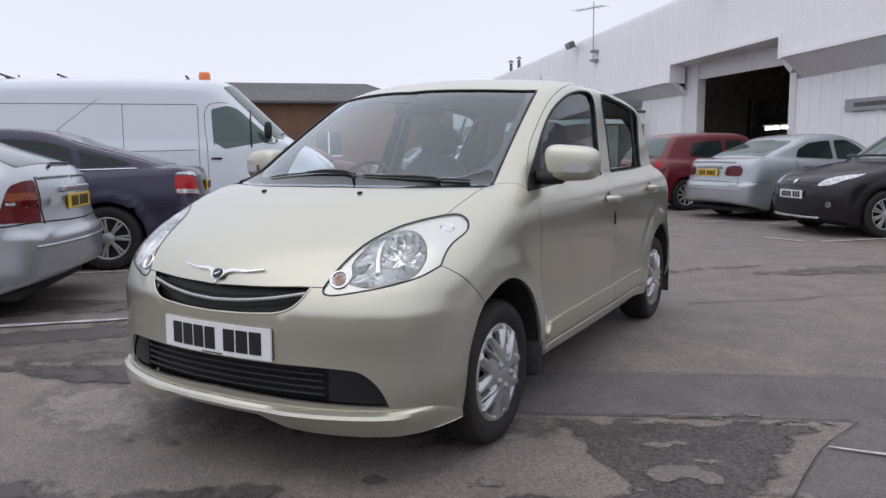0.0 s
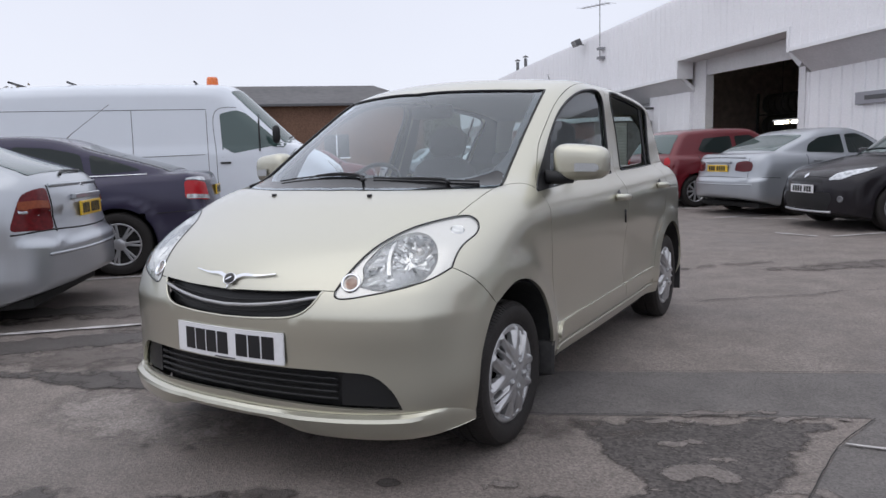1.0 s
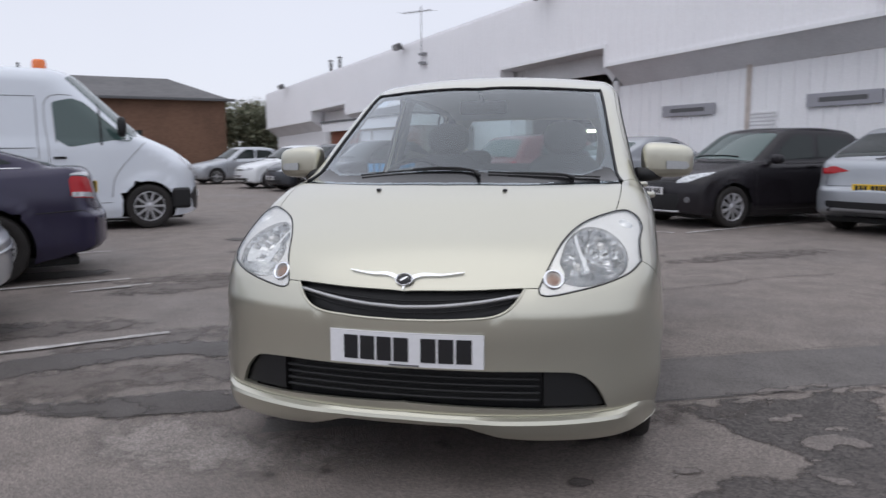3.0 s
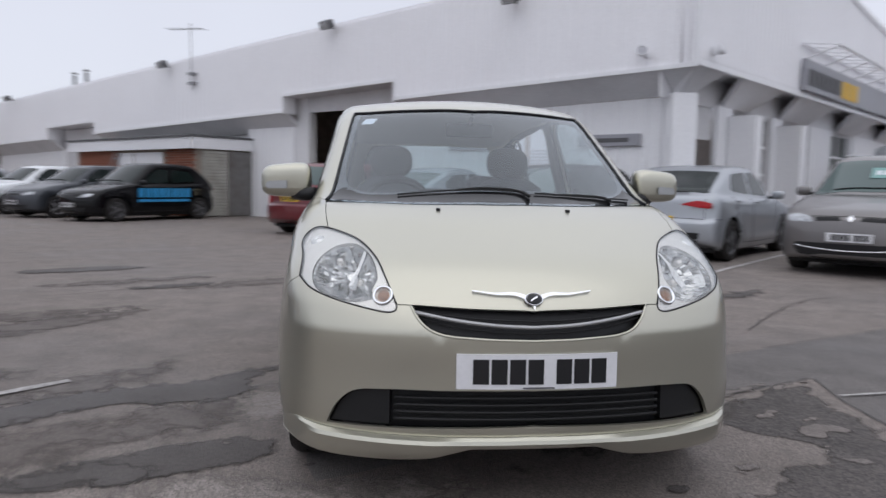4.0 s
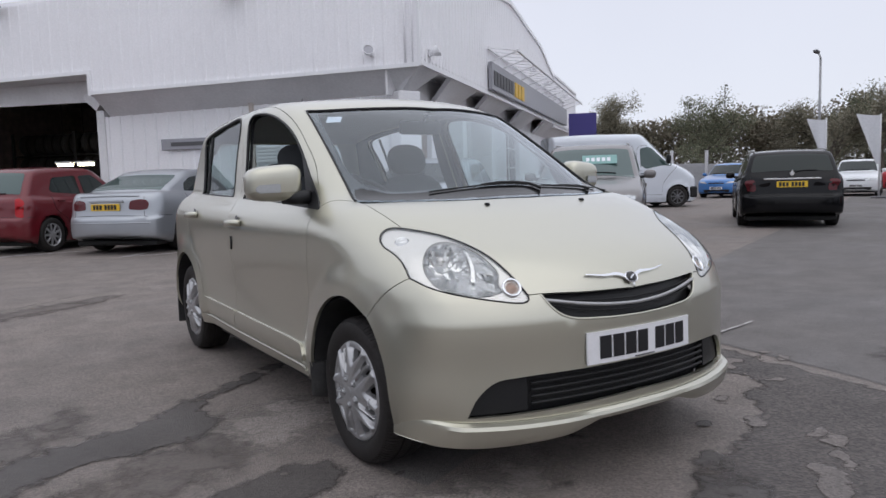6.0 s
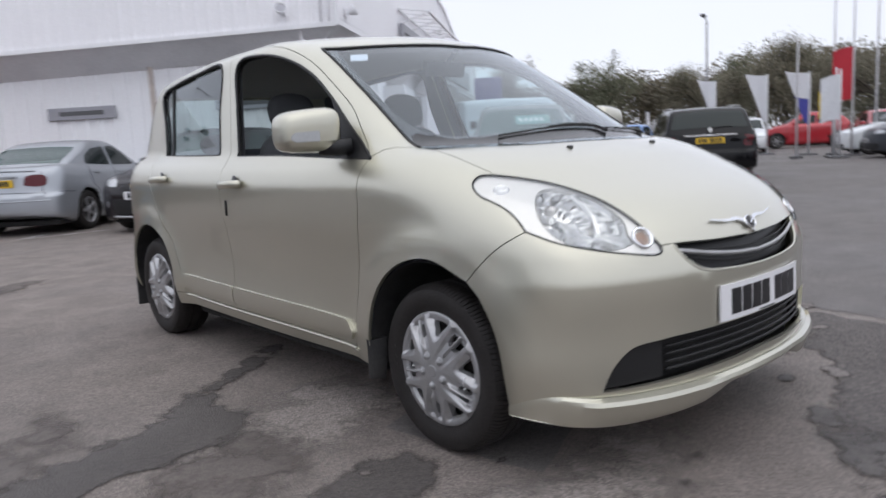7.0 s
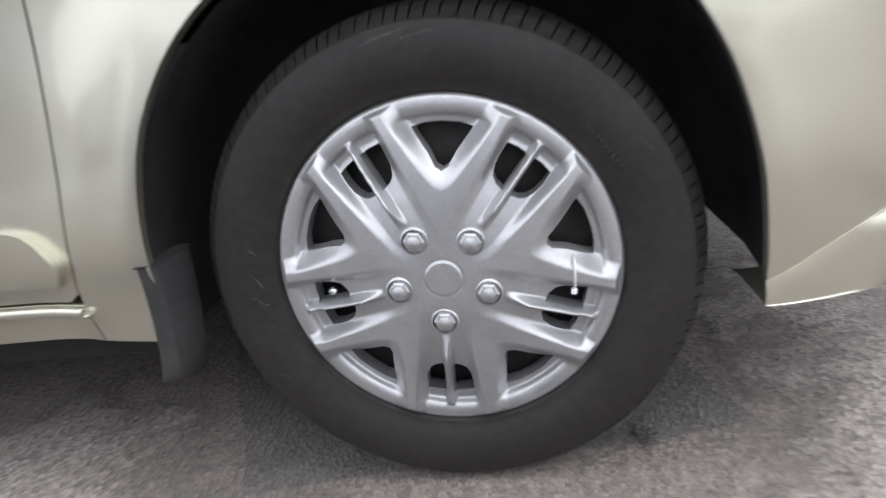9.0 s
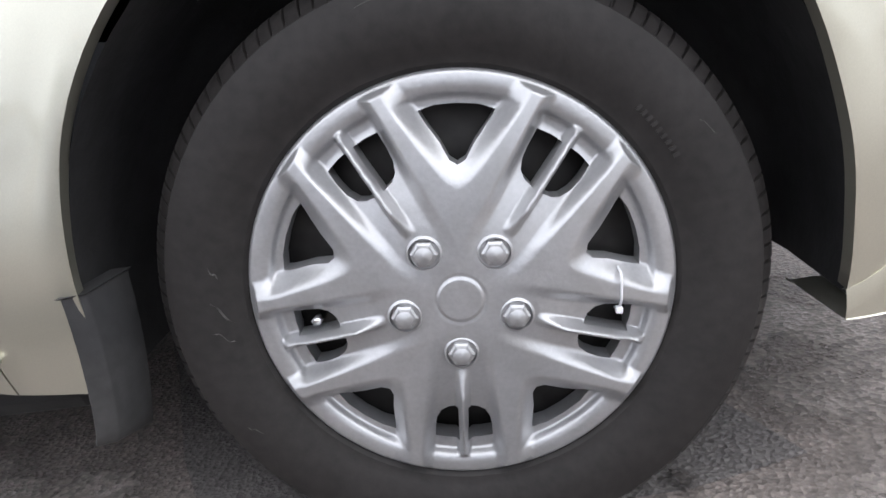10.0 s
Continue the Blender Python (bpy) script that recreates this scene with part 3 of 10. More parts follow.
tail = HERO.panel(loop_of(HERO, [(0, 2.83, 1.42), (0.25, 2.82, 1.42), (0.5, 2.78, 1.40), (0.56, 2.72, 1.36)], [(0.56, 2.72, 1.36), (0.64, 2.80, 1.05), (0.76, 2.84, 0.85), (0.79, 2.86, 0.55), (0.78, 2.86, 0.24)],
                          [(0.78, 2.86, 0.24), (0.4, 2.97, 0.24), (0, 3.0, 0.24)], [(0, 3.0, 0.24), (0, 2.97, 1.0)],
                          [(0, 2.97, 1.0), (0.35, 2.94, 1.0), (0.50, 2.90, 1.02)], [(0.50, 2.90, 1.02), (0.49, 2.82, 1.25), (0.45, 2.80, 1.35)], [(0.45, 2.80, 1.35), (0.2, 2.83, 1.37), (0, 2.84, 1.37)],
                          [(0, 2.84, 1.37), (0, 2.83, 1.42)]), (-0.45, -0.9, 0), step=0.05)
sheet("tailgate", joined(tail), M_GOLD, car)
tail_glass = HERO.panel(loop_of(HERO, [(0, 2.97, 1.0), (0.35, 2.94, 1.0), (0.50, 2.90, 1.02)], [(0.50, 2.90, 1.02), (0.49, 2.82, 1.25), (0.45, 2.80, 1.35)], [(0.45, 2.80, 1.35), (0.2, 2.83, 1.37), (0, 2.84, 1.37)],
                                [(0, 2.84, 1.37), (0, 2.97, 1.0)]), (-0.2, -0.95, 0), step=0.06, off=-0.003, gap=0.0, flange=0.0)
sheet("rear_window", joined(tail_glass), M_SIDEGLASS, car, "tinted rear window glass").visible_shadow = False

screen = HERO.panel(loop_of(HERO, screen_base, screen_side, screen_top, [(0, 0.66, 1.42), (0, 0.3, 1.2), (0, -0.06, 0.985)]), (0, 0.75, -0.66), step=0.035, off=-0.002, flange=0.004)
screen_ob = sheet("windscreen", joined(screen), M_GLASS, car, "clear laminated windscreen with black printed edge")
screen_ob.visible_shadow = False


def band(skin, outer, inner, off, name, mat, parent, mirror=True, both=True):
    """A strip on the skin between two curves with as many points."""
    a, b = skin.settle(outer, off=0), skin.settle(inner, off=0)
    n = np.vstack([skin.normal(a), skin.normal(b)])
    v = np.vstack([a, b]) + n * off
    k = len(a)
    f = []
    for i in range(k - 1):
        q = [i, i + 1, k + i + 1, k + i]
        f.append(q if np.dot(np.cross(v[q[1]] - v[q[0]], v[q[3]] - v[q[0]]), n[i]) > 0 else q[::-1])
    d = (v, f, n)
    return sheet(name, joined(d) if both else d, mat, parent)


def resample(p, n):
    p = np.array(p)
    s = np.concatenate([[0], np.cumsum(np.linalg.norm(np.diff(p, axis=0), axis=1))])
    t = np.linspace(0, s[-1], n)
    return np.stack([np.interp(t, s, p[:, i]) for i in range(3)], 1)


# black printed edge of the windscreen, on the inside of the glass
edge_o = resample(np.vstack([spline(screen_base)[:-1], spline(screen_side)[:-1], spline(screen_top)]), 110)
edge_i = resample(np.vstack([spline([(0, 0.045, 1.06), (0.3, 0.075, 1.06), (0.52, 0.155, 1.055), (0.600, 0.245, 1.06)])[:-1],
                             spline([(0.600, 0.245, 1.06), (0.615, 0.36, 1.10), (0.59, 0.56, 1.22), (0.565, 0.74, 1.33), (0.545, 0.85, 1.39)])[:-1],
                             spline([(0.545, 0.85, 1.39), (0.47, 0.79, 1.405), (0.27, 0.70, 1.41), (0, 0.64, 1.41)])]), 110)
band(HERO, edge_o, edge_i, -0.0045, "screen_border", M_FRIT, screen_ob)

for mirror in (False, True):
    sheet("front_wing", fender, M_GOLD, car, mirror=mirror)
    df = sheet("front_door", door_f, M_GOLD, car, mirror=mirror)
    dr = sheet("rear_door", door_r, M_GOLD, car, mirror=mirror)
    sheet("sill", sill, M_GOLD, car, mirror=mirror)
    sheet("rear_quarter_panel", quarter, M_GOLD, car, mirror=mirror)

# black rubber seal round the windscreen
sp_ = HERO.settle(np.vstack([spline(screen_side)[:-1], spline(screen_top)]))
sp_ = sp_ + HERO.normal(sp_) * 0.0005
part("screen_seal", tube(bmesh.new(), np.vstack([sp_, (sp_ * (-1, 1, 1))[::-1][1:]]), 0.006, 6), M_BLACK, screen_ob, "thin black rubber seal", smooth=True)

# inner trim, glass and mouldings of the doors
door_f_in = HERO.panel(loop_of(HERO, door_front[1:], frame_gap, pillar_seam, door_base), SIDE, step=0.06, off=-0.035, flange=0.0, gap=0.004, holes=[loop_of(HERO, front_window, front_window_base)])
door_r_in = HERO.panel(loop_of(HERO, frame_gap_rear, door_rear, door_base_rear, rev(pillar_seam)), SIDE, step=0.06, off=-0.035, flange=0.0, gap=0.004, holes=[loop_of(HERO, rear_window, rear_window_base)])
lining = HERO.panel(loop_of(HERO, rev(screen_top), rev(screen_side), rev(screen_corner), frame_gap, frame_gap_rear, [(0.57, 2.62, 1.385), (0.56, 2.72, 1.36)],
                            [(0.56, 2.72, 1.36), (0.5, 2.78, 1.40), (0.25, 2.82, 1.42), (0, 2.83, 1.42)], [(0, 2.83, 1.42), (0, 2.0, 1.5), (0, 1.2, 1.5), (0, 0.66, 1.42)]), (0, 0, -1), step=0.08, off=-0.03, flange=0.0)
sheet("roof_lining", joined(lining), M_LINING, car, "pale fabric roof lining")
quarter_in = HERO.panel(loop_of(HERO, rev(door_rear), [(0.57, 2.62, 1.385), (0.56, 2.72, 1.36)], [(0.56, 2.72, 1.36), (0.64, 2.80, 1.05), (0.76, 2.84, 0.85), (0.79, 2.86, 0.72)],
                                [(0.79, 2.86, 0.72), (0.838, 2.14, 0.72)], [(0.838, 2.14, 0.72), (0.838, 2.12, 0.57), (0.82, 2.005, 0.30)]), (-1, -0.25, -0.12), step=0.08, off=-0.03, flange=0.0)
glass_f = HERO.panel(loop_of(HERO, front_window, front_window_base), SIDE, step=0.06, off=-0.012, flange=0.0, gap=-0.004)
glass_r = HERO.panel(loop_of(HERO, rear_window, rear_window_base), SIDE, step=0.06, off=-0.012, flange=0.0, gap=-0.004)
mould_f = HERO.panel(loop_of(HERO, [(0.82, 0.433, 0.335), (0.82, 0.475, 0.375), (0.82, 0.55, 0.382), (0.82, 1.0, 0.388), (0.82, 1.432, 0.392)], [(0.82, 1.432, 0.392), (0.815, 1.425, 0.324)], [(0.815, 1.425, 0.324), (0.815, 0.9, 0.320), (0.815, 0.445, 0.314)], [(0.815, 0.445, 0.314), (0.82, 0.433, 0.335)]), SIDE, step=0.04, off=0.012, flange=0.016, gap=0.0)
mould_r = HERO.panel(loop_of(HERO, [(0.82, 1.442, 0.392), (0.82, 1.7, 0.395), (0.82, 2.02, 0.40)], [(0.82, 2.02, 0.40), (0.82, 2.0, 0.332)], [(0.82, 2.0, 0.332), (0.815, 1.7, 0.328), (0.815, 1.435, 0.324)], [(0.815, 1.435, 0.324), (0.82, 1.442, 0.392)]), SIDE, step=0.04, off=0.012, flange=0.016, gap=0.0)
quarter_light = HERO.panel(loop_of(HERO, [(0.775, 0.335, 0.960), (0.721, 0.519, 1.082), (0.69, 0.674, 1.197)], [(0.69, 0.674, 1.197), (0.715, 0.60, 1.10), (0.745, 0.545, 1.0), (0.768, 0.535, 0.968)], [(0.768, 0.535, 0.968), (0.772, 0.42, 0.963), (0.775, 0.335, 0.960)]), SIDE, step=0.04, off=0.001, flange=0.02, gap=0.0)


def seal(curve, r, name, parent, mat=M_BLACK, mirror=False, off=-0.004, n=6):
    """A thin moulding that follows a line on the skin."""
    p = HERO.settle(curve, off=0)
    p = p + HERO.normal(p) * off
    if mirror:
        p = p * (-1, 1, 1)
    return part(name, tube(bmesh.new(), p, r, n), mat, parent, smooth=True)


doors = [o for o in car.children if o.name.startswith(("front_door", "rear_door"))]
for mirror in (False, True):
    mine = [o for o in doors if (o.data.vertices[0].co.x < 0) == mirror]
    df = next(o for o in mine if o.name.startswith("front"))
    dr = next(o for o in mine if o.name.startswith("rear"))
    sheet("door_trim", door_f_in, M_TRIM, df, "dark grey door lining", mirror)
    sheet("door_trim", door_r_in, M_TRIM, dr, "dark grey door lining", mirror)
    sheet("cabin_side_trim", quarter_in, M_TRIM, car, "dark grey side lining", mirror)
    if not mirror:
        sheet("window_glass", glass_f, M_SIDEGLASS, df, "tinted side glass").visible_shadow = False
    if mirror:
        sheet("window_glass", glass_r, M_SIDEGLASS, dr, "tinted side glass", mirror).visible_shadow = False
    sheet("lower_moulding", mould_f, M_GOLD, df, mirror=mirror)
    sheet("lower_moulding", mould_r, M_GOLD, dr, mirror=mirror)
    sheet("mirror_base_plate", quarter_light, M_BLACK, df, "black plastic corner plate", mirror)
    seal(spline(front_window), 0.008, "window_seal", df, mirror=mirror)
    seal(spline(front_window_base), 0.006, "window_seal", df, mirror=mirror)
    seal(spline(rear_window), 0.009, "window_seal", dr, mirror=mirror)
    seal(spline(rear_window_base), 0.006, "window_seal", dr, mirror=mirror)
    # dark divider bar in the rear window
    a = np.array([(0.645, 2.42, 1.39), (0.68, 2.365, 1.2), (0.723, 2.31, 1.02)])
    seal(spline(a), 0.009, "window_divider", dr, mirror=mirror, off=-0.010)
    # dark rubber in the seams
    for nm, c in (("wing", door_front), ("pillar", pillar_seam), ("frame", frame_gap), ("rear", door_rear), ("frame", frame_gap_rear), ("corner", screen_corner), ("nose", nose_seam), ("bonnet", hood_side)):
        seal(spline(c), 0.006, "seam_rubber", car, M_DARK, mirror, off=-0.011, n=5)
    # rounded shoulder along the top of the sill
    seal(spline([(x, y, z - 0.010) for x, y, z in door_base + [(0.82, 0.432, 0.286)]]), 0.008, "sill_shoulder", car, M_GOLD, mirror, off=0.002, n=8)
    seal(spline([(x, y, z - 0.010) for x, y, z in door_base_rear]), 0.008, "sill_shoulder", car, M_GOLD, mirror, off=0.002, n=8)
    # small dark guard on the door's edge
    part("door_edge_guard", tube(bmesh.new(), HERO.settle(np.array([(0.83, 1.418, 0.80), (0.83, 1.420, 0.765), (0.83, 1.424, 0.73)])) * ((-1 if mirror else 1), 1, 1), 0.0075, 8), M_BLACK, df, "small black edge guard", smooth=True)
    # handles
    sx = -1 if mirror else 1
    for owner, y0, zz in ((df, 1.27, 0.872), (dr, 2.155, 0.893)):
        c = HERO.settle(np.array([(0.82, y0 + 0.055, zz)]))[0]
        bm = bmesh.new()
        pts = [(sx * (c[0] + o), y0 + dy, zz + dz) for dy, o, dz in ((-0.015, 0.003, 0.004), (0.0, 0.028, 0.004), (0.03, 0.040, 0.003), (0.10, 0.040, 0.0), (0.14, 0.028, -0.002), (0.155, 0.003, -0.002))]
        tube(bm, spline(pts, step=0.01), 0.0155, 10)
        bmesh.ops.scale(bm, vec=(1, 1, 1.15), space=Matrix.Translation((0, 0, -zz)), verts=bm.verts[:])
        h = part("door_handle", bm, M_GOLD, owner, "body-coloured pull handle", smooth=True)
        # flat grey disc imitates the shade inside the grip recess
        bm = bmesh.new()
        bmesh.ops.create_uvsphere(bm, u_segments=20, v_segments=10, radius=1, matrix=Matrix.Translation((sx * (c[0] - 0.001), y0 + 0.05, zz + 0.010)) @ Matrix.Diagonal((0.005, 0.026, 0.032, 1)))
        part("handle_cup", bm, M_GREYPL, h, "grey disc standing in for shade in the grip recess", smooth=True)
    # wing mirror
    bm = bmesh.new()
    bmesh.ops.create_cube(bm, size=2)
    bmesh.ops.subdivide_edges(bm, edges=bm.edges[:], cuts=7, use_grid_fill=True)
    for v in bm.verts:
        p = v.co.copy()
        k = (abs(p.x) ** 4.2 + abs(p.y) ** 3.2 + abs(p.z) ** 4.0) ** (1 / 3.9)
        p = p / max(k, 1e-6)
        taper = 1 - 0.16 * (p.x + 1) / 2
        v.co = (0.888 + p.x * 0.115, 0.548 + p.y * 0.066 + 0.03 * (p.x + 1) / 2, 1.072 + p.z * 0.084 * taper - 0.004 * p.x)
    low = [f for f in bm.faces if f.calc_center_median().z < 1.032]
    bm2 = bm.copy()
    bmesh.ops.delete(bm, geom=low, context="FACES")
    bm2.faces.ensure_lookup_table()
    bmesh.ops.delete(bm2, geom=[f for f in bm2.faces if f.calc_center_median().z >= 1.032], context="FACES")
    for b in (bm, bm2):
        if mirror:
            bmesh.ops.scale(b, vec=(-1, 1, 1), verts=b.verts[:])
    wm = part("wing_mirror", bm, M_GOLD, car, smooth=True)
    part("mirror_lower_shell", bm2, M_GOLD, wm, smooth=True)
    bm = bmesh.new()
    tube(bm, [(sx * 0.85, 0.545, 1.012), (sx * 0.805, 0.512, 1.008), (sx * 0.752, 0.48, 1.012)], 0.030, 12)
    part("mirror_arm", bm, M_BLACK, wm, smooth=True)
    bm = bmesh.new()
    prism(bm, [(0, -0.017), (0.085, -0.019), (0.10, -0.008), (0.098, 0.004), (0.085, 0.016), (0.0, 0.02)], 0.006)
    m = pose(0, 0, 0, 90, 0, 0)
    bmesh.ops.bevel(bm, geom=bm.edges[:], offset=0.0025, segments=2, affect="EDGES")
    rot = Matrix(((1, 0, 0), (0.28, 0, -1), (0, 1, 0))).to_4x4()
    bmesh.ops.transform(bm, matrix=Matrix.Translation((0.880, 0.490, 1.050)) @ rot, verts=bm.verts[:])
    if mirror:
        bmesh.ops.scale(bm, vec=(-1, 1, 1), verts=bm.verts[:])
    part("mirror_indicator", bm, material("indicator_lens", (0.40, 0.41, 0.42), rough=0.22, coat=0.4, grain=0.1, scale=200) if not mirror else bpy.data.materials["indicator_lens"], wm, "clear repeater lens", smooth=True, angle=40)
    bm = bmesh.new()
    box(bm, 0.803, 0.948, 0.617, 0.622, 1.01, 1.125, 0.004)
    if mirror:
        bmesh.ops.scale(bm, vec=(-1, 1, 1), verts=bm.verts[:])
    part("mirror_glass", bm, M_CHROME, wm)

# radiator grille
gl = HERO.panel(loop_of(HERO, grille_edge, [(0.391, -0.590, 0.676), (0.206, -0.628, 0.669), (0, -0.644, 0.664)], [(0, -0.644, 0.664), (0, -0.67, 0.574)]), (-0.2, 0.97, 0), step=0.03, off=-0.035, flange=0.0, gap=-0.01)
grille = sheet("radiator_grille", joined(gl), M_BLACK, car, "black slatted upper grille with a bright bar")
for c, r, mt, o in (([(0.375, -0.603, 0.655), (0.25, -0.63, 0.632), (0.12, -0.655, 0.62), (0, -0.662, 0.615)], 0.0065, M_SILVER, -0.004),
                    ([(0.365, -0.61, 0.640), (0.25, -0.64, 0.616), (0.12, -0.66, 0.602), (0, -0.665, 0.597)], 0.003, M_BLACK, -0.016),
                    ([(0.38, -0.60, 0.664), (0.25, -0.63, 0.648), (0.12, -0.65, 0.640), (0, -0.655, 0.636)], 0.003, M_BLACK, -0.016)):
    p = spline(c)
    p = HERO.settle(p)
    p = p + HERO.normal(p) * o
    bm = bmesh.new()
    tube(bm, np.vstack([p, (p * (-1, 1, 1))[::-1][1:]]), r, 8)
    part("grille_bar", bm, mt, grille, "bright silver bar" if mt is M_SILVER else "", smooth=True)
# thin gold rim under the grille opening
for c in (grille_edge,):
    p = HERO.settle(spline(c))
    p = p + HERO.normal(p) * -0.002
    part("grille_rim", tube(bmesh.new(), np.vstack([p[::-1], (p * (-1, 1, 1))[1:]]), 0.005, 8), M_GOLD, grille, smooth=True)

# lower intake with its slats and blanked corners
ik = HERO.panel(loop_of(HERO, intake_top, intake_base, [(0, -0.68, 0.302), (0, -0.677, 0.414)]), (-0.35, 0.93, 0), step=0.04, off=-0.05, flange=0.0, gap=-0.012)
intake = sheet("lower_intake", joined(ik), M_BLACK, car, "black plastic lower air intake")
for z0 in (0.385, 0.362, 0.339, 0.316):
    p = spline([(0.445, -0.615, z0 - 0.004), (0.25, -0.66, z0), (0, -0.68, z0 + 0.002)])
    p = HERO.settle(p)
    p = p + HERO.normal(p) * -0.022
    bm = tube(bmesh.new(), np.vstack([p, (p * (-1, 1, 1))[::-1][1:]]), 0.0055, 6)
    part("intake_slat", bm, M_BLACK, intake, smooth=True)
for mirror in (False, True):
    cb = HERO.panel(loop_of(HERO, [(0.46, -0.612, 0.405), (0.57, -0.572, 0.393), (0.62, -0.548, 0.348), (0.65, -0.534, 0.287)], [(0.65, -0.534, 0.287), (0.46, -0.612, 0.292)], [(0.46, -0.612, 0.292), (0.46, -0.612, 0.405)]), (-0.55, 0.83, 0), step=0.03, off=-0.02, flange=0.03, gap=0.0)
    sheet("fog_lamp_blank", cb, M_BLACK, intake, "plain black blanking panel", mirror)

# front lip spoiler: a ledge that swells out below its crease and rises in the middle
lip = HERO.settle(spline(lip_line, step=0.015))
ln = HERO.normal(lip) * (1, 1, 0)
ln /= np.linalg.norm(ln, axis=1, keepdims=True)
zb = table([(0, 0.232), (0.19, 0.230), (0.25, 0.215), (0.33, 0.194), (0.45, 0.185), (0.6, 0.182), (0.72, 0.188), (0.79, 0.205), (0.83, 0.216)])
rows = []
for q, nn in zip(lip, ln):
    fade = min(1.0, max(0.0, (0.772 - q[0]) / 0.10)) * 0.93 + 0.07
    h = q[2] - float(zb(q[0]))
    wing = 1.0 + 0.35 * min(1, max(0, (q[0] - 0.22) / 0.1))
    rows.append([q - nn * 0.006, q + nn * 0.010 * fade + np.array((0, 0, 0.002)), q + nn * 0.020 * fade * wing - np.array((0, 0, 0.006)), q + nn * 0.024 * fade * wing - np.array((0, 0, 0.018)),
                 q + nn * 0.020 * fade * wing - np.array((0, 0, h * 0.55)), q + nn * 0.016 * fade * wing - np.array((0, 0, h * 0.8)), q + nn * 0.012 * fade - np.array((0, 0, h * 0.97)), q + nn * 0.002 - np.array((0, 0, h)), q - nn * 0.10 - np.array((0, 0, h - 0.004))])
k = len(rows[0])
v = np.array(rows).reshape(-1, 3)
f = [[i * k + j, (i + 1) * k + j, (i + 1) * k + j + 1, i * k + j + 1] for i in range(len(rows) - 1) for j in range(k - 1)]
f = [q[::-1] for q in f]
v2, f2 = flipped(v, f)
me = mesh_of("lip_spoiler", np.vstack([v, v2]), f + [[i + len(v) for i in q] for q in f2], M_GOLD)
bm = bmesh.new()
bm.from_mesh(me)
bmesh.ops.remove_doubles(bm, verts=bm.verts[:], dist=0.0005)
part("lip_spoiler", bm, M_GOLD, car, smooth=True, angle=24)

# number plate: plain bars stand for its writing
def bent(bm, cuts=0):
    """Curves a flat plate to follow the bumper."""
    if cuts:
        bmesh.ops.subdivide_edges(bm, edges=[e for e in bm.edges if abs(e.verts[0].co.x - e.verts[1].co.x) > 0.1], cuts=cuts)
    for v in bm.verts:
        v.co.y += 0.27 * v.co.x**2
    return bm


plate = part("number_plate", bent(boxed(-0.26, 0.26, -0.004, 0.003, -0.0555, 0.0555), 14), M_PLATEW, car, "white front number plate with black characters")
plate.matrix_basis = pose(0.010, -0.684, 0.4795, -1, 0, 0)
for x in (-0.205, -0.147, -0.089, -0.031, 0.060, 0.118, 0.176):
    part("plate_bar", bent(boxed(x - 0.0035, x + 0.0465, -0.0062, -0.0038, -0.0395, 0.0395)), M_INK, plate)
part("plate_line", bent(boxed(-0.05, 0.05, -0.0062, -0.0038, -0.0535, -0.049), 4), M_GREYPL, plate)
part("plate_holder", bent(boxed(-0.255, 0.255, 0.003, 0.012, -0.052, 0.052), 14), M_BLACK, plate)

# winged badge, as a plain shape
bm = bmesh.new()
wing_pts = spline([(0.0, 0.0), (0.03, 0.012), (0.06, 0.019), (0.12, 0.018), (0.195, 0.026)], step=0.01)
up = [(x, z + 0.0030 * (1 - x / 0.2) + 0.0012) for x, z in wing_pts]
dn = [(x, z - 0.009 * (1 - x / 0.19) ** 2 - 0.0024) for x, z in wing_pts]
dn[0] = (0, -0.030)
outline = up + dn[::-1][:-1] + [(0, -0.030)] + [(-x, z) for x, z in dn[1:]] + [(-x, z) for x, z in up[::-1][:-1]]
va = []
for off in (0.010, 0.001):
    p = np.array([(x, -0.64, 0.702 + z) for x, z in outline])
    p[:, 1] = -0.64 + 0.3 * p[:, 0] ** 2 - (p[:, 2] - 0.70) * -0.75
    p = HERO.settle(p)
    p = p + HERO.normal(p) * off
    va.append([bm.verts.new(q) for q in p])
bm.faces.new(va[0])
for i in range(len(outline)):
    j = (i + 1) % len(outline)
    bm.faces.new((va[0][i], va[1][i], va[1][j], va[0][j]))
bmesh.ops.triangulate(bm, faces=[q for q in bm.faces if len(q.verts) > 4])
badge = part("badge", bm, M_CHROME, car, "chrome winged badge")
c = HERO.settle(np.array([(0, -0.64, 0.706)]))[0]
nb = HERO.normal(c[None])[0]
bm = bmesh.new()
lathe(bm, [(0.0, 0.006), (0.018, 0.005), (0.021, 0.002), (0.022, 0.0)], 28)
bmesh.ops.scale(bm, vec=(1.15, 0.85, 1), verts=bm.verts[:])
q = Vector(nb).to_track_quat("Z", "Y")
bmesh.ops.transform(bm, matrix=Matrix.Translation(Vector(c + nb * 0.009)) @ q.to_matrix().to_4x4(), verts=bm.verts[:])
disc = part("badge_disc", bm, M_INK, badge, "small dark oval", smooth=True)
mb = Matrix.Translation(Vector(c + nb * 0.0155)) @ q.to_matrix().to_4x4()
part("badge_stroke", boxed(-0.013, 0.013, -0.0025, 0.0025, -0.001, 0.001, m=mb @ pose(0, 0, 0, 0, 0, 32)), M_CHROME, disc)
bm = lathe(bmesh.new(), [(0.022, 0.0), (0.0235, 0.004), (0.0255, 0.004), (0.027, 0.0)], 28)
bmesh.ops.scale(bm, vec=(1.15, 0.85, 1), verts=bm.verts[:])
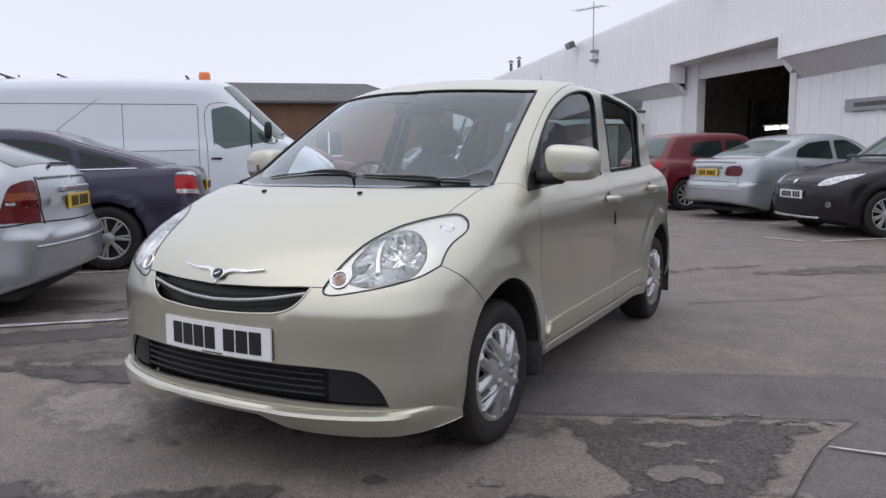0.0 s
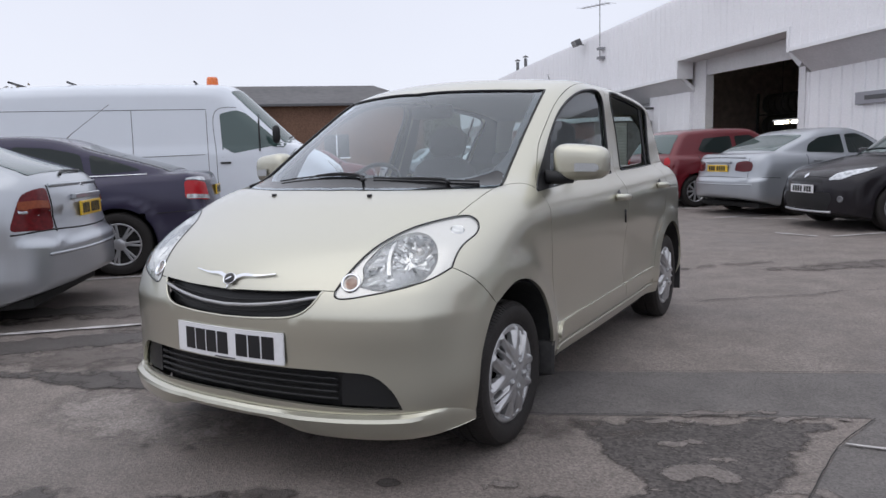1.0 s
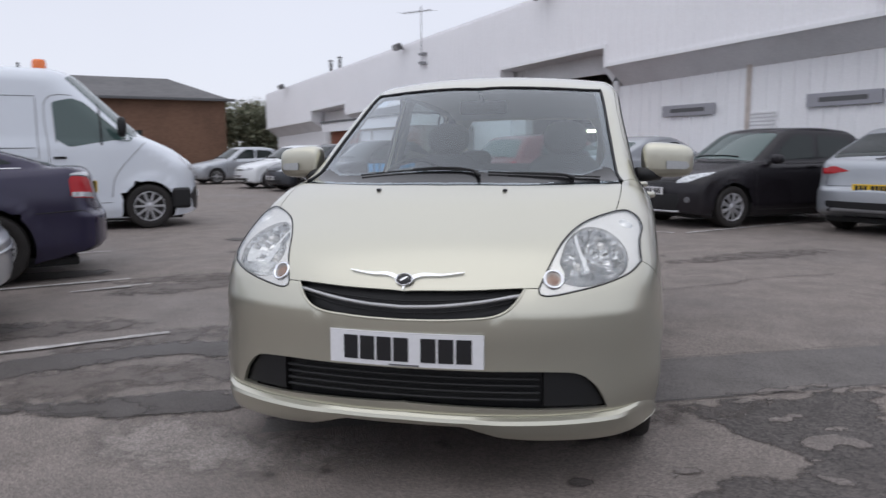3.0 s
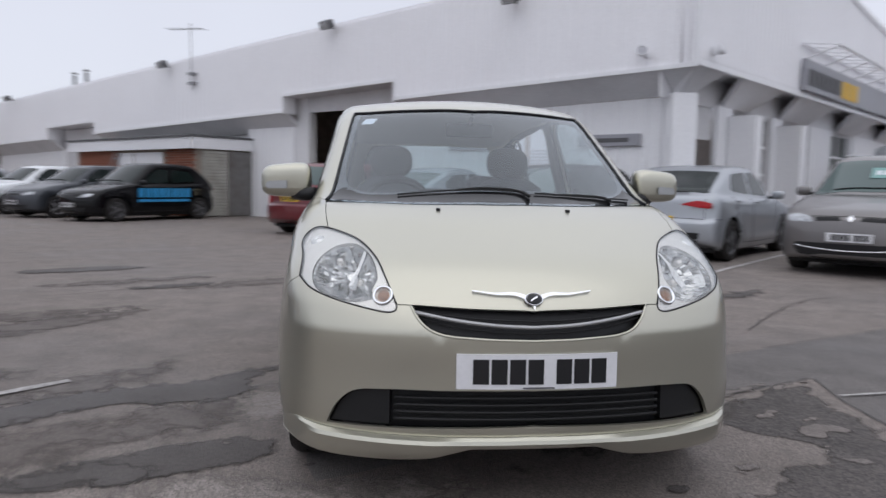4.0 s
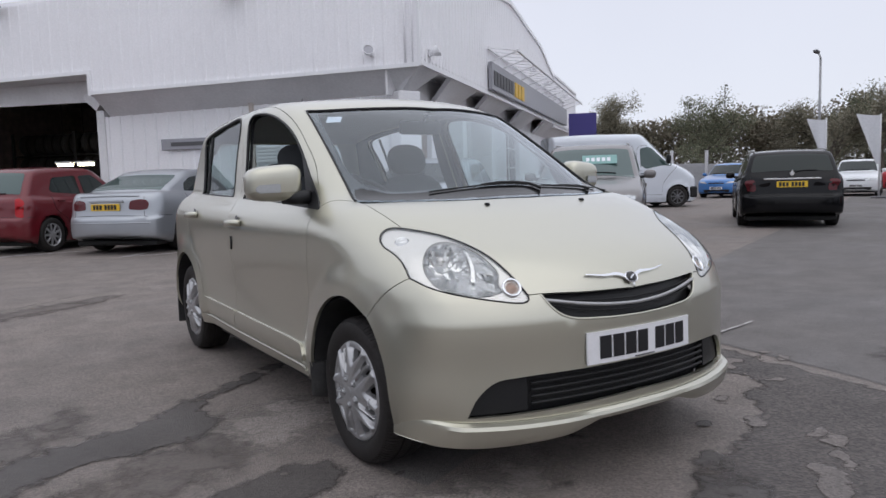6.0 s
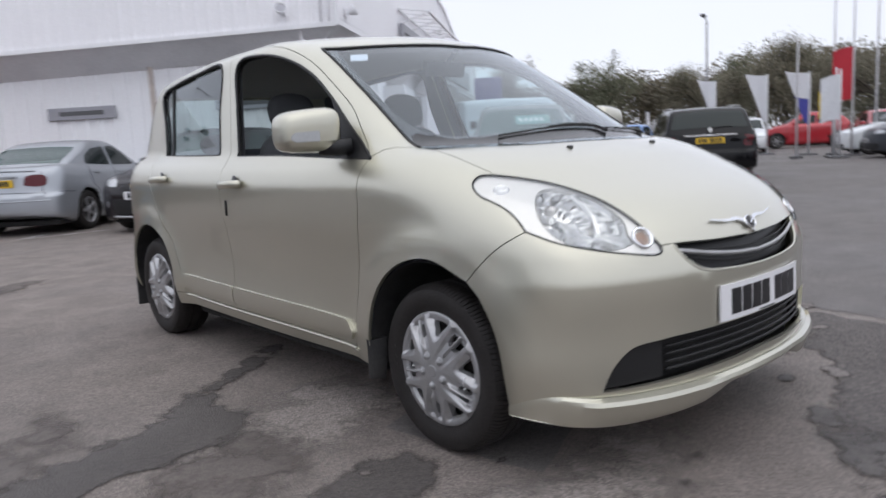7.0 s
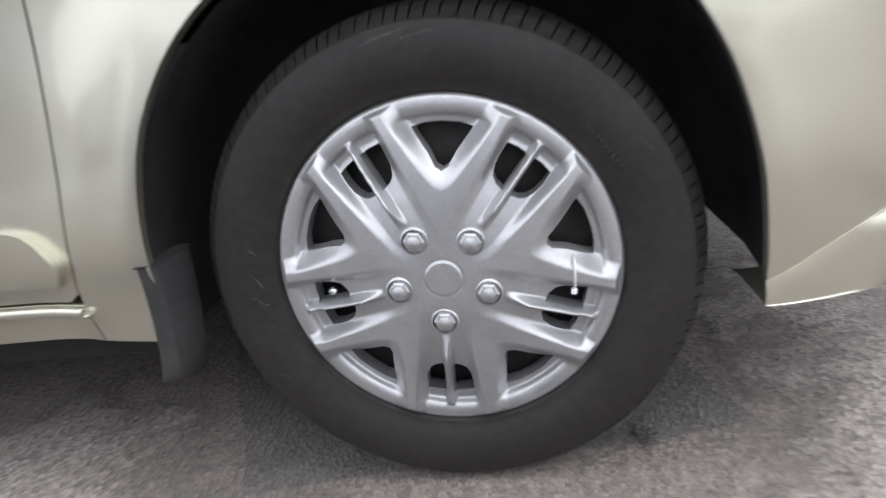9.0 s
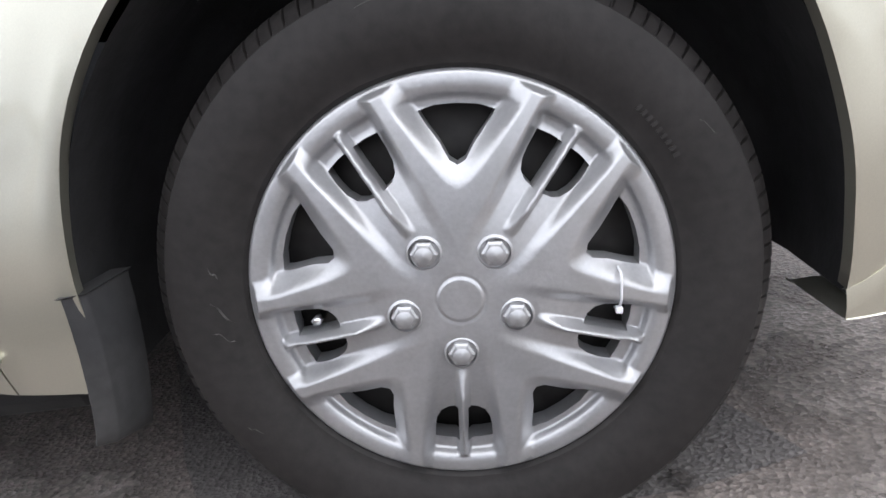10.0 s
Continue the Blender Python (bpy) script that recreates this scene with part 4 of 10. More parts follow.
bmesh.ops.transform(bm, matrix=Matrix.Translation(Vector(c + nb * 0.010)) @ q.to_matrix().to_4x4(), verts=bm.verts[:])
part("badge_ring", bm, M_CHROME, disc, smooth=True)

# washer jets
for x in (-0.255, 0.253):
    c = HERO.settle(np.array([(x, -0.12, 0.97)]))[0]
    part("washer_jet", boxed(c[0] - 0.008, c[0] + 0.008, c[1] - 0.010, c[1] + 0.009, c[2] - 0.006, c[2] + 0.008, 0.003), M_BLACK, car)

# cowl below the windscreen and the two wipers
cw_o = resample(spline([(x, y - 0.012, z) for x, y, z in rev(hood_rear)]), 40)
cw_i = resample(spline([(0, 0.0, 1.02), (0.3, 0.03, 1.02), (0.55, 0.12, 1.02), (0.672, 0.20, 1.02)]), 40)
band(HERO, cw_o, cw_i, -0.009, "scuttle_panel", M_BLACK, car)
def on(x, y, off):
    q = HERO.settle(np.array([(x, y, 1.0 + max(0, (y + 0.03 - 0.53 * x * x)) * 0.64)]))
    return (q + HERO.normal(q) * off)[0]


for blade, arm in ((((-0.40, 0.082), (-0.24, 0.056), (-0.05, 0.040), (0.12, 0.036)), ((-0.16, 0.052), (-0.04, 0.048), (0.10, 0.034), (0.13, 0.004))),
                   (((0.16, 0.036), (0.30, 0.058), (0.46, 0.104), (0.60, 0.160)), ((0.24, 0.046), (0.36, 0.076), (0.47, 0.106), (0.50, 0.088)))):
    bm = tube(bmesh.new(), spline([on(x, y, 0.009 if i else 0.007) for i, (x, y) in enumerate(arm)], step=0.02), 0.0042, 8, 0.007)
    wip = part("wiper", bm, M_BLACK, car, "black windscreen wiper", smooth=True)
    bm = tube(bmesh.new(), spline([on(x, y, 0.007) for x, y in blade], step=0.03), 0.0036, 6)
    part("wiper_blade", bm, M_DARK, wip, smooth=True)

# tax disc and paper label on the glass
c = HERO.settle(np.array([(-0.505, 0.748, 1.365)]))[0]
n = HERO.normal(c[None])[0]
m = Matrix.Translation(Vector(c - n * 0.006)) @ Vector(n).to_track_quat("Z", "Y").to_matrix().to_4x4()
part("paper_label", boxed(-0.035, 0.035, -0.028, 0.028, -0.0005, 0.0005, m=m), M_STICKER, car, "small white paper label inside the glass")

# aerial
part("aerial", tube(bmesh.new(), [(0.0, 2.50, 1.485), (0.0, 2.44, 1.56), (0.0, 2.37, 1.66)], 0.005, 8, 0.002), M_BLACK, car, smooth=True)

# ---- headlamps ----
lamp_loop = loop_of(HERO, lamp_top, lamp_out, lamp_low, step=0.015)
lens = HERO.panel(lamp_loop, (-0.45, 0.8, -0.4), step=0.025, off=0.0005, flange=0.008, gap=0.003)
lamp_axis = np.array((-0.22, 0.95, -0.22))
lamp_axis /= np.linalg.norm(lamp_axis)


# one wide opening in the bezel, round at its outer end
lamp_open = [(0.514, -0.546, 0.692), (0.515, -0.525, 0.720), (0.496, -0.500, 0.746), (0.500, -0.455, 0.775), (0.513, -0.400, 0.807), (0.540, -0.345, 0.838), (0.578, -0.302, 0.853),
             (0.622, -0.295, 0.847), (0.667, -0.318, 0.824), (0.704, -0.360, 0.783), (0.712, -0.396, 0.749), (0.698, -0.438, 0.715), (0.644, -0.486, 0.694), (0.572, -0.529, 0.681)]
lamp_open = HERO.settle(spline([*lamp_open, lamp_open[0]], step=0.012)[:-1])
lamp_open = np.array(resample(lamp_open, 46))


def reflector(sx):
    """The faceted bowl behind the opening: upright bands with a step from one to the next."""
    edge = lamp_open - HERO.normal(lamp_open) * 0.008
    mid = edge.mean(0)
    rng = random.Random(8)
    v, n = [], len(edge)
    for r, (sc, dp) in enumerate(((1.0, 0.0), (0.97, 0.022), (0.84, 0.050), (0.66, 0.074), (0.46, 0.088), (0.24, 0.096))):
        for i, p in enumerate(edge):
            wave = rng.uniform(-0.007, 0.007) * (1 < r) + 0.006 * ((i // 3 + r) % 2) * (1 < r)
            v.append(mid + (p - mid) * sc + lamp_axis * (dp + wave) + np.array((0, 0, -0.012 * (1 - sc))))
    f = [[r * n + i, r * n + (i + 1) % n, (r + 1) * n + (i + 1) % n, (r + 1) * n + i] for r in range(5) for i in range(n)]
    f.append([5 * n + i for i in range(n)])
    bm = bmesh.new()
    bm.from_mesh(mesh_of("lamp_reflector", np.array(v) * sx, f, M_REFLECT, False))
    return bm


bezel = HERO.panel(lamp_loop, (-0.45, 0.8, -0.4), step=0.018, off=-0.005, flange=0.012, gap=0.003, holes=[lamp_open])
for mirror in (False, True):
    sx = np.array((-1 if mirror else 1, 1, 1))
    lamp = sheet("headlamp", lens, M_LENS, car, "clear headlamp with silver reflectors and an amber bulb", mirror)
    lamp.visible_shadow = False
    # housing behind the lens
    base = HERO.settle(lamp_loop)
    base = base - HERO.normal(base) * 0.007
    cen = base.mean(0)
    ring = [base]
    for sc, dp in ((0.97, 0.012), (0.90, 0.034), (0.78, 0.062), (0.5, 0.085), (0.2, 0.095)):
        ring.append(cen + (base - cen) * sc + lamp_axis * dp)
    kk = len(base)
    v = np.vstack(ring) * sx
    f = [[r * kk + i, r * kk + (i + 1) % kk, (r + 1) * kk + (i + 1) % kk, (r + 1) * kk + i] for r in range(len(ring) - 1) for i in range(kk)]
    f.append([(len(ring) - 1) * kk + i for i in range(kk)])
    bm = bmesh.new()
    bm.from_mesh(mesh_of("lamp_housing", v, f, M_REFLECT))
    part("lamp_housing", bm, M_REFLECT, lamp, "bright silver lamp bowl", smooth=True, angle=50)
    sheet("lamp_bezel", bezel, M_LAMPWHITE, lamp, "bright white-silver bezel", mirror)
    # black rubber line round the lens
    p = HERO.settle(np.vstack([lamp_loop, lamp_loop[:1]]))
    part("lamp_gasket", tube(bmesh.new(), (p - HERO.normal(p) * 0.001) * sx, 0.0034, 6), M_BLACK, lamp, smooth=True)
    ax = -lamp_axis * sx
    bowl = part("lamp_reflector", reflector(sx), M_REFLECT, lamp, "faceted mirror-bright reflector")
    spine = HERO.settle(np.array([(0.537, -0.371, 0.828), (0.548, -0.42, 0.796), (0.565, -0.467, 0.761), (0.585, -0.50, 0.725)])) + lamp_axis * 0.030
    part("reflector_spine", tube(bmesh.new(), spline(spine, step=0.01) * sx, 0.009, 6, 0.014), M_REFLECT, bowl)
    q = Vector(ax).to_track_quat("Z", "Y").to_matrix().to_4x4()
    for g in ((0.630, -0.385, 0.800), (0.560, -0.485, 0.735)):
        c = HERO.settle(np.array([g]))[0] + lamp_axis * 0.034
        bm = lathe(bmesh.new(), [(0.0, -0.002), (0.011, -0.006), (0.014, -0.016), (0.014, -0.04)], 14)
        bmesh.ops.transform(bm, matrix=Matrix.Translation(Vector(c * sx)) @ q, verts=bm.verts[:])
        part("bulb_cap", bm, M_LAMPWHITE, bowl, smooth=True)
    c = HERO.settle(np.array([(0.479, -0.555, 0.706)]))[0]
    nn = HERO.normal(c[None])[0]
    c = c + nn * 0.0075
    q = Vector(nn * sx).to_track_quat("Z", "Y").to_matrix().to_4x4()
    bm = bmesh.new()
    lathe(bm, [(0.024, -0.012), (0.027, -0.004), (0.033, -0.003), (0.035, -0.012)], 24)
    bmesh.ops.transform(bm, matrix=Matrix.Translation(Vector(c * sx)) @ q, verts=bm.verts[:])
    part("indicator_ring", bm, M_CHROME, lamp, smooth=True)
    bm = bmesh.new()
    lathe(bm, [(0.0, -0.008), (0.010, -0.009), (0.020, -0.012), (0.024, -0.016)], 24)
    bmesh.ops.transform(bm, matrix=Matrix.Translation(Vector(c * sx)) @ q, verts=bm.verts[:])
    ib = part("indicator_bulb", bm, M_SMOKEAMBER, lamp, "ribbed grey-amber indicator", smooth=True)
    # ribbed flutes across the indicator
    for t in (-0.014, -0.007, 0.0, 0.007, 0.014):
        h = math.sqrt(max(0.022 ** 2 - t * t, 0))
        bm = boxed(t - 0.0012, t + 0.0012, -h, h, -0.009, -0.006, m=Matrix.Translation(Vector(c * sx)) @ q)
        part("flute", bm, M_LENS, ib)
    # small side lamp near the tip
    c = HERO.settle(np.array([(0.705, -0.217, 0.859)]))[0]
    nn = HERO.normal(c[None])[0]
    bm = lathe(bmesh.new(), [(0.0, 0.003), (0.006, 0.001), (0.011, 0.003), (0.016, 0.001), (0.021, 0.0022), (0.026, -0.003)], 14)
    bmesh.ops.transform(bm, matrix=Matrix.Translation(Vector((c - nn * 0.0035) * sx)) @ Vector(nn * sx).to_track_quat("Z", "Y").to_matrix().to_4x4(), verts=bm.verts[:])
    part("side_lamp", bm, M_REFLECT, lamp)

# ---- wheels ----
R_COVER, R_TYRE, HUB_Z = 0.193, 0.2805, 0.2790
COVER = table([(0, 0.030), (0.15, 0.030), (0.30, 0.0268), (0.45, 0.0205), (0.6, 0.0115), (0.75, 0.002), (0.835, -0.005), (0.86, -0.005), (0.885, 0.002), (0.92, 0.0045), (0.97, 0.003), (1.0, -0.008)])
CROWN = table([(0, 0.0315), (0.2, 0.0305), (0.4, 0.0275), (0.6, 0.0235), (0.8, 0.018), (0.95, 0.0125)])


def cover_height(p):
    """How far the trim stands out, for points in the wheel's plane, in parts of its radius."""
    r = np.hypot(p[:, 0], p[:, 1])
    low, top = COVER(r), CROWN(r)
    g = np.clip((0.962 - r) / 0.026, 0, 1)
    ridge = np.zeros(len(p))
    for k in range(5):
        # sunk bed round a slot, and the rib along its middle
        a = radians(270 + 72 * k)
        rad = p[:, 0] * math.cos(a) + p[:, 1] * math.sin(a)
        lat = np.abs(-p[:, 0] * math.sin(a) + p[:, 1] * math.cos(a))
        out = np.where(rad > 0.36, lat - (0.118 + 0.10 * (rad - 0.36)), np.hypot(lat, (rad - 0.36) * 0.56) - 0.118)
        g = np.minimum(g, np.where(rad > 0, np.clip((out + 0.022) / 0.062, 0, 1), 1))
        ridge = np.maximum(ridge, np.clip((0.032 - lat) / 0.024, 0, 1) * np.clip((rad - 0.35) / 0.14, 0, 1) * np.clip((0.89 - rad) / 0.03, 0, 1))
        # open wedge between the arms of a V
        a = radians(90 + 72 * k)
        rad = p[:, 0] * math.cos(a) + p[:, 1] * math.sin(a)
        lat = np.abs(-p[:, 0] * math.sin(a) + p[:, 1] * math.cos(a))
        out = (np.sqrt(lat * lat + 0.0035) - 0.030 - (rad - 0.50) * 0.70 - 0.010) * 0.82
        g = np.minimum(g, np.where(rad > 0.2, np.clip((out + 0.068) / 0.088, 0, 1), 1))
    g = 0.35 * g + 0.65 * g * g * (3 - 2 * g)
    h = low + np.maximum(top - low, 0) * g + 0.0155 * ridge * (1 - g)
    # low round cap in the middle
    return h + 0.0010 * np.clip((0.105 - r) / 0.008, 0, 1) - 0.001 * np.exp(-(((r - 0.108) / 0.006) ** 2))


def cover_mesh():
    holes = []
    tri = [(0.0, 0.585), (0.035, 0.605), (0.075, 0.675), (0.150, 0.775), (0.168, 0.805), (0.10, 0.828), (0.0, 0.835), (-0.10, 0.828), (-0.168, 0.805), (-0.150, 0.775), (-0.075, 0.675), (-0.035, 0.605)]
    slot = [(0.024, 0.575), (0.07, 0.582), (0.105, 0.605), (0.128, 0.65), (0.138, 0.71), (0.142, 0.785), (0.08, 0.798), (0.022, 0.80)]
    for k in range(5):
        for pts, base in ((tri, 90), (slot, 270), ([(-x, y) for x, y in slot[::-1]], 270)):
            a = radians(base + 72 * k)
            ra, la = np.array((math.cos(a), math.sin(a))), np.array((-math.sin(a), math.cos(a)))
            q = np.array([x * la + y * ra for x, y in pts])
            q = np.vstack([np.linspace(q[i], q[(i + 1) % len(q)], 4)[:-1] for i in range(len(q))])
            holes.append(q)
    n = 150
    circ = np.array([(math.cos(2 * math.pi * i / n), math.sin(2 * math.pi * i / n)) for i in range(n)])
    s = 0.0088
    gx, gy = np.meshgrid(np.arange(-1, 1, s), np.arange(-1, 1, s * 0.87))
    gx = gx + (np.arange(gx.shape[0]) % 2)[:, None] * s / 2
    g = np.stack([gx.ravel(), gy.ravel()], 1)
    rr = np.hypot(g[:, 0], g[:, 1])
    g = g[rr < 0.985]

    def inside(poly, q):
        r = np.zeros(len(q), bool)
        for (x0, y0), (x1, y1) in zip(poly, np.roll(poly, -1, axis=0)):
            c = (y0 > q[:, 1]) != (y1 > q[:, 1])
            r ^= c & (q[:, 0] < (x1 - x0) * (q[:, 1] - y0) / (y1 - y0 + 1e-15) + x0)
        return r
    for h in holes:
        c = h.mean(0)
        big = c + (h - c) * 1.06
        g = g[~inside(big, g)]
    loops = [circ] + holes
    pts, edges, b = np.vstack(loops + [g]), [], 0
    for l in loops:
        edges += [(b + i, b + (i + 1) % len(l)) for i in range(len(l))]
        b += len(l)
    v2, _, fs, _, _, _ = geometry.delaunay_2d_cdt([Vector(p) for p in pts], edges, [], 0, 1e-7)
    v2 = np.array([tuple(v) for v in v2])
    cen = np.array([v2[list(f)].mean(0) for f in fs])
    good = np.hypot(cen[:, 0], cen[:, 1]) < 1
    for h in holes:
        good &= ~inside(h, cen)
    faces = [list(f) for f, k in zip(fs, good) if k]
    faces = [f if np.cross(v2[f[1]] - v2[f[0]], v2[f[2]] - v2[f[0]]) > 0 else f[::-1] for f in faces]
    V = [(x * R_COVER, y * R_COVER, z) for (x, y), z in zip(v2, cover_height(v2))]
    e = 0.009
    gx = (cover_height(v2 + (e, 0)) - cover_height(v2 - (e, 0))) / (2 * e * R_COVER)
    gy = (cover_height(v2 + (0, e)) - cover_height(v2 - (0, e))) / (2 * e * R_COVER)
    N = [tuple(q) for q in np.stack([-gx, -gy, np.ones(len(v2))], 1) / np.sqrt(1 + gx * gx + gy * gy)[:, None]]
    # walls down from the rim and from the edges of the openings
    ed = {(f[i], f[(i + 1) % len(f)]) for f in faces for i in range(len(f))}
    for a, c in [e_ for e_ in ed if (e_[1], e_[0]) not in ed]:
        pa, pc = Vector(V[a]), Vector(V[c])
        d = (pc - pa).normalized()
        out = tuple(Vector((d.y, -d.x, 0)).normalized())
        b0 = len(V)
        V += [tuple(pa), tuple(pc), (pc.x, pc.y, pc.z - 0.022), (pa.x, pa.y, pa.z - 0.022)]
        N += [out] * 4
        faces.append([b0 + 1, b0, b0 + 3, b0 + 2])
    return mesh_of("wheel_trim", V, faces, M_SILVER, True, N)


def tyre_bm(tread, sidewall, width, seg, notch, flat=None):
    """A tyre turned about z, its outer face at z = 0, with sipes cut across its shoulder."""
    rt, ri = tread, sidewall
    prof = [(ri - 0.004, -0.006), (ri + 0.005, 0.0035), (ri + 0.010, 0.0045), (ri + 0.014, 0.0066), (ri + 0.028, 0.012), (ri + 0.05, 0.0145), (rt - 0.026, 0.011), (rt - 0.019, 0.0085), (rt - 0.017, 0.005), (rt - 0.010, -0.002),
            (rt - 0.004, -0.012), (rt - 0.001, -0.024), (rt, -0.040), (rt, -0.058), (rt - 0.007, -0.060), (rt - 0.007, -0.066), (rt, -0.068), (rt, -width + 0.068), (rt - 0.007, -width + 0.066), (rt - 0.007, -width + 0.060), (rt, -width + 0.058),
            (rt, -width + 0.03), (rt - 0.01, -width + 0.005), (rt - 0.04, -width - 0.01), (ri, -width), (ri - 0.012, -width + 0.03), (ri - 0.012, -0.02)]
    turns = []
    if notch:
        rng = random.Random(4)
        pitch = [rng.choice((0.86, 1.0, 1.16)) for _ in range(seg)]
        at = 0.0
        for w in pitch:
            turns += [(at, 0), (at + 0.05 * w, 1), (at + 0.15 * w, 1), (at + 0.20 * w, 0)]
            at += w
        turns = [(2 * math.pi * a / at, k) for a, k in turns]
    else:
        turns = [(2 * math.pi * i / seg, 0) for i in range(seg)]
    bm = bmesh.new()
    rows = []
    for a, cut in turns:
        row = []
        for j, (r, h) in enumerate(prof):
            if cut and 8 <= j <= 13:
                r, h = r - (0.0006, 0.0034, 0.0045, 0.0045, 0.0045, 0.0045)[j - 8], h - (0.0003, 0.0016, 0.001, 0, 0, 0)[j - 8]
            if cut and 17 <= j <= 21:
                r = r - 0.005
            b = a + (0.012 * (j - 9) / 4 if 8 <= j <= 13 else 0.0)
            row.append(bm.verts.new((r * math.cos(b), r * math.sin(b), h)))
        rows.append(row)
    k, n = len(prof), len(turns)
    for i in range(n):
        a, b = rows[i], rows[(i + 1) % n]
        for j in range(k):
            bm.faces.new((a[j], b[j], b[(j + 1) % k], a[(j + 1) % k]))
    if flat:
        for v in bm.verts:
            v.co.y = max(v.co.y, -flat)
    return bm


trim_mesh = cover_mesh()
wheels = []
for x, y in ((-1, 0.008), (1, 0.008), (-1, 2.44), (1, 2.44)):
    rot = Matrix(((0, 0, x), (-x, 0, 0), (0, 1, 0))).to_4x4() if x < 0 else Matrix(((0, 0, 1), (1, 0, 0), (0, 1, 0))).to_4x4()
    w = new("road_wheel", None)
    w.parent = car
    w.matrix_basis = Matrix.Translation((x * 0.797, y, HUB_Z)) @ rot
    if not wheels:
        ty = part("tyre", tyre_bm(R_TYRE, 0.189, 0.172, 112, True, HUB_Z - 0.001), M_RUBBER, w, "worn black rubber tyre", smooth=True, angle=35)
        tr = part("wheel_trim", trim_mesh, M_SILVER, w, "silver plastic five-spoke wheel trim")
        tr.matrix_basis = pose(0, 0, 0, 0, 0, 6.5)
        bm = bmesh.new()
        lathe(bm, [(0.0, -0.012), (0.05, -0.012), (0.06, -0.03), (0.09, -0.032), (0.12, -0.026), (0.15, -0.036), (0.172, -0.034), (0.178, -0.02), (0.183, -0.01), (0.187, -0.004)], 48)
        st = part("steel_wheel", bm, M_STEEL, w, "dark steel wheel behind the trim", smooth=True, angle=40)
        for k in range(5):
            a = radians(270 + 72 * k)
            mm = Matrix.Translation((0.0505 * math.cos(a), 0.0505 * math.sin(a), 0.027))
            bm = bmesh.new()
            lathe(bm, [(0.0145, -0.003), (0.0155, 0.002), (0.0135, 0.0035), (0.0125, 0.001)], 24, mm)
            nb_ = part("nut_socket", bm, M_SILVER, tr, smooth=True, angle=50)
            bm = bmesh.new()
            lathe(bm, [(0.0, 0.0125), (0.004, 0.012), (0.0075, 0.010), (0.0095, 0.0068), (0.0118, 0.0055), (0.0122, -0.002)], 24, mm)
            # six flats
            for v in bm.verts:
                d = v.co - mm.translation
                if d.z < 0.0075:
                    an = math.atan2(d.y, d.x)
                    s = math.cos(math.pi / 6) / math.cos((an % (math.pi / 3)) - math.pi / 6)
                    v.co = mm.translation + Vector((d.x * s, d.y * s, d.z))
            part("wheel_nut_cover", bm, M_SILVER, tr, smooth=True, angle=30)
        # valve
        part("valve", tube(bmesh.new(), [(0.128, -0.012, -0.03), (0.132, -0.014, -0.004), (0.134, -0.015, 0.004)], 0.0045, 8), M_CHROME, w, "small metal valve", smooth=True)
        # scuffs on the sidewall, a row of worn moulded characters, and a cable tie round one arm
        scuffs = ((2, 0.206, 0.222, 3.2, 0.0034), (-4, 0.210, 0.226, 2.0, 0.0026), (12, 0.214, 0.2225, 1.0, 0.0020), (84, 0.250, 0.256, 6.0, 0.0010), (92, 0.247, 0.252, 3.5, 0.0010), (-28, 0.232, 0.240, 1.5, 0.0010), (152, 0.243, 0.249, 2.5, 0.0009))
        face_z = table([(0.189, 0.0), (0.203, 0.0065), (0.217, 0.012), (0.239, 0.0145), (0.2545, 0.011), (0.262, 0.0085)])
        for deg, r0, r1, sweep, wd in scuffs:
            bm, row = bmesh.new(), []
            for t in np.linspace(0, 1, 9):
                a = radians(deg + sweep * (t - 0.5) * 2 + 0.5 * math.sin(9 * t + deg))
                r = r0 + (r1 - r0) * t
                wl_ = wd * (0.35 + 0.65 * abs(math.sin(3.1 * t + deg * 0.3)))
                row.append([bm.verts.new(((r + k) * math.cos(a + k * 2), (r + k) * math.sin(a + k * 2), float(face_z(r)) + 0.0004)) for k in (-wl_ / 2, wl_ / 2)])
            for p0, p1 in zip(row, row[1:]):
                bm.faces.new((p0[0], p0[1], p1[1], p1[0]))
            part("scuff", bm, M_SCUFF, ty, "pale scuff on the sidewall")
        for i in range(9):
            a = radians(140 + i * 1.7)
            mm = pose(0, 0, 0, 0, 0, math.degrees(a)) @ Matrix.Translation((0.214, 0, float(face_z(0.214)) + 0.0002))
            part("moulded_bar", boxed(-0.003, 0.003, -0.0016, 0.0016, -0.001, 0.0004, m=mm), M_RUBBER, ty)
        tie = [(-0.136, 0.020, 0.004), (-0.137, 0.016, 0.0205), (-0.1375, 0.006, 0.0225), (-0.138, -0.006, 0.0215), (-0.138, -0.016, 0.014), (-0.137, -0.022, 0.0)]
        tie_ob = part("cable_tie", tube(bmesh.new(), spline(tie, step=0.004), 0.0012, 6), M_PLATEW, tr, "thin pale cable tie", smooth=True)
        part("tie_head", boxed(-0.1405, -0.1345, -0.021, -0.015, 0.012, 0.019, 0.001), M_PLATEW, tie_ob)
    else:
        for o in (ty, tr, st):
            c = o.copy()
            scene.collection.objects.link(c)
            c.parent = w
            for ch in o.children:
                if ch.name.startswith(("scuff", "cable_tie")):
                    continue
                d = ch.copy()
                scene.collection.objects.link(d)
                d.parent = c
    wheels.append(w)

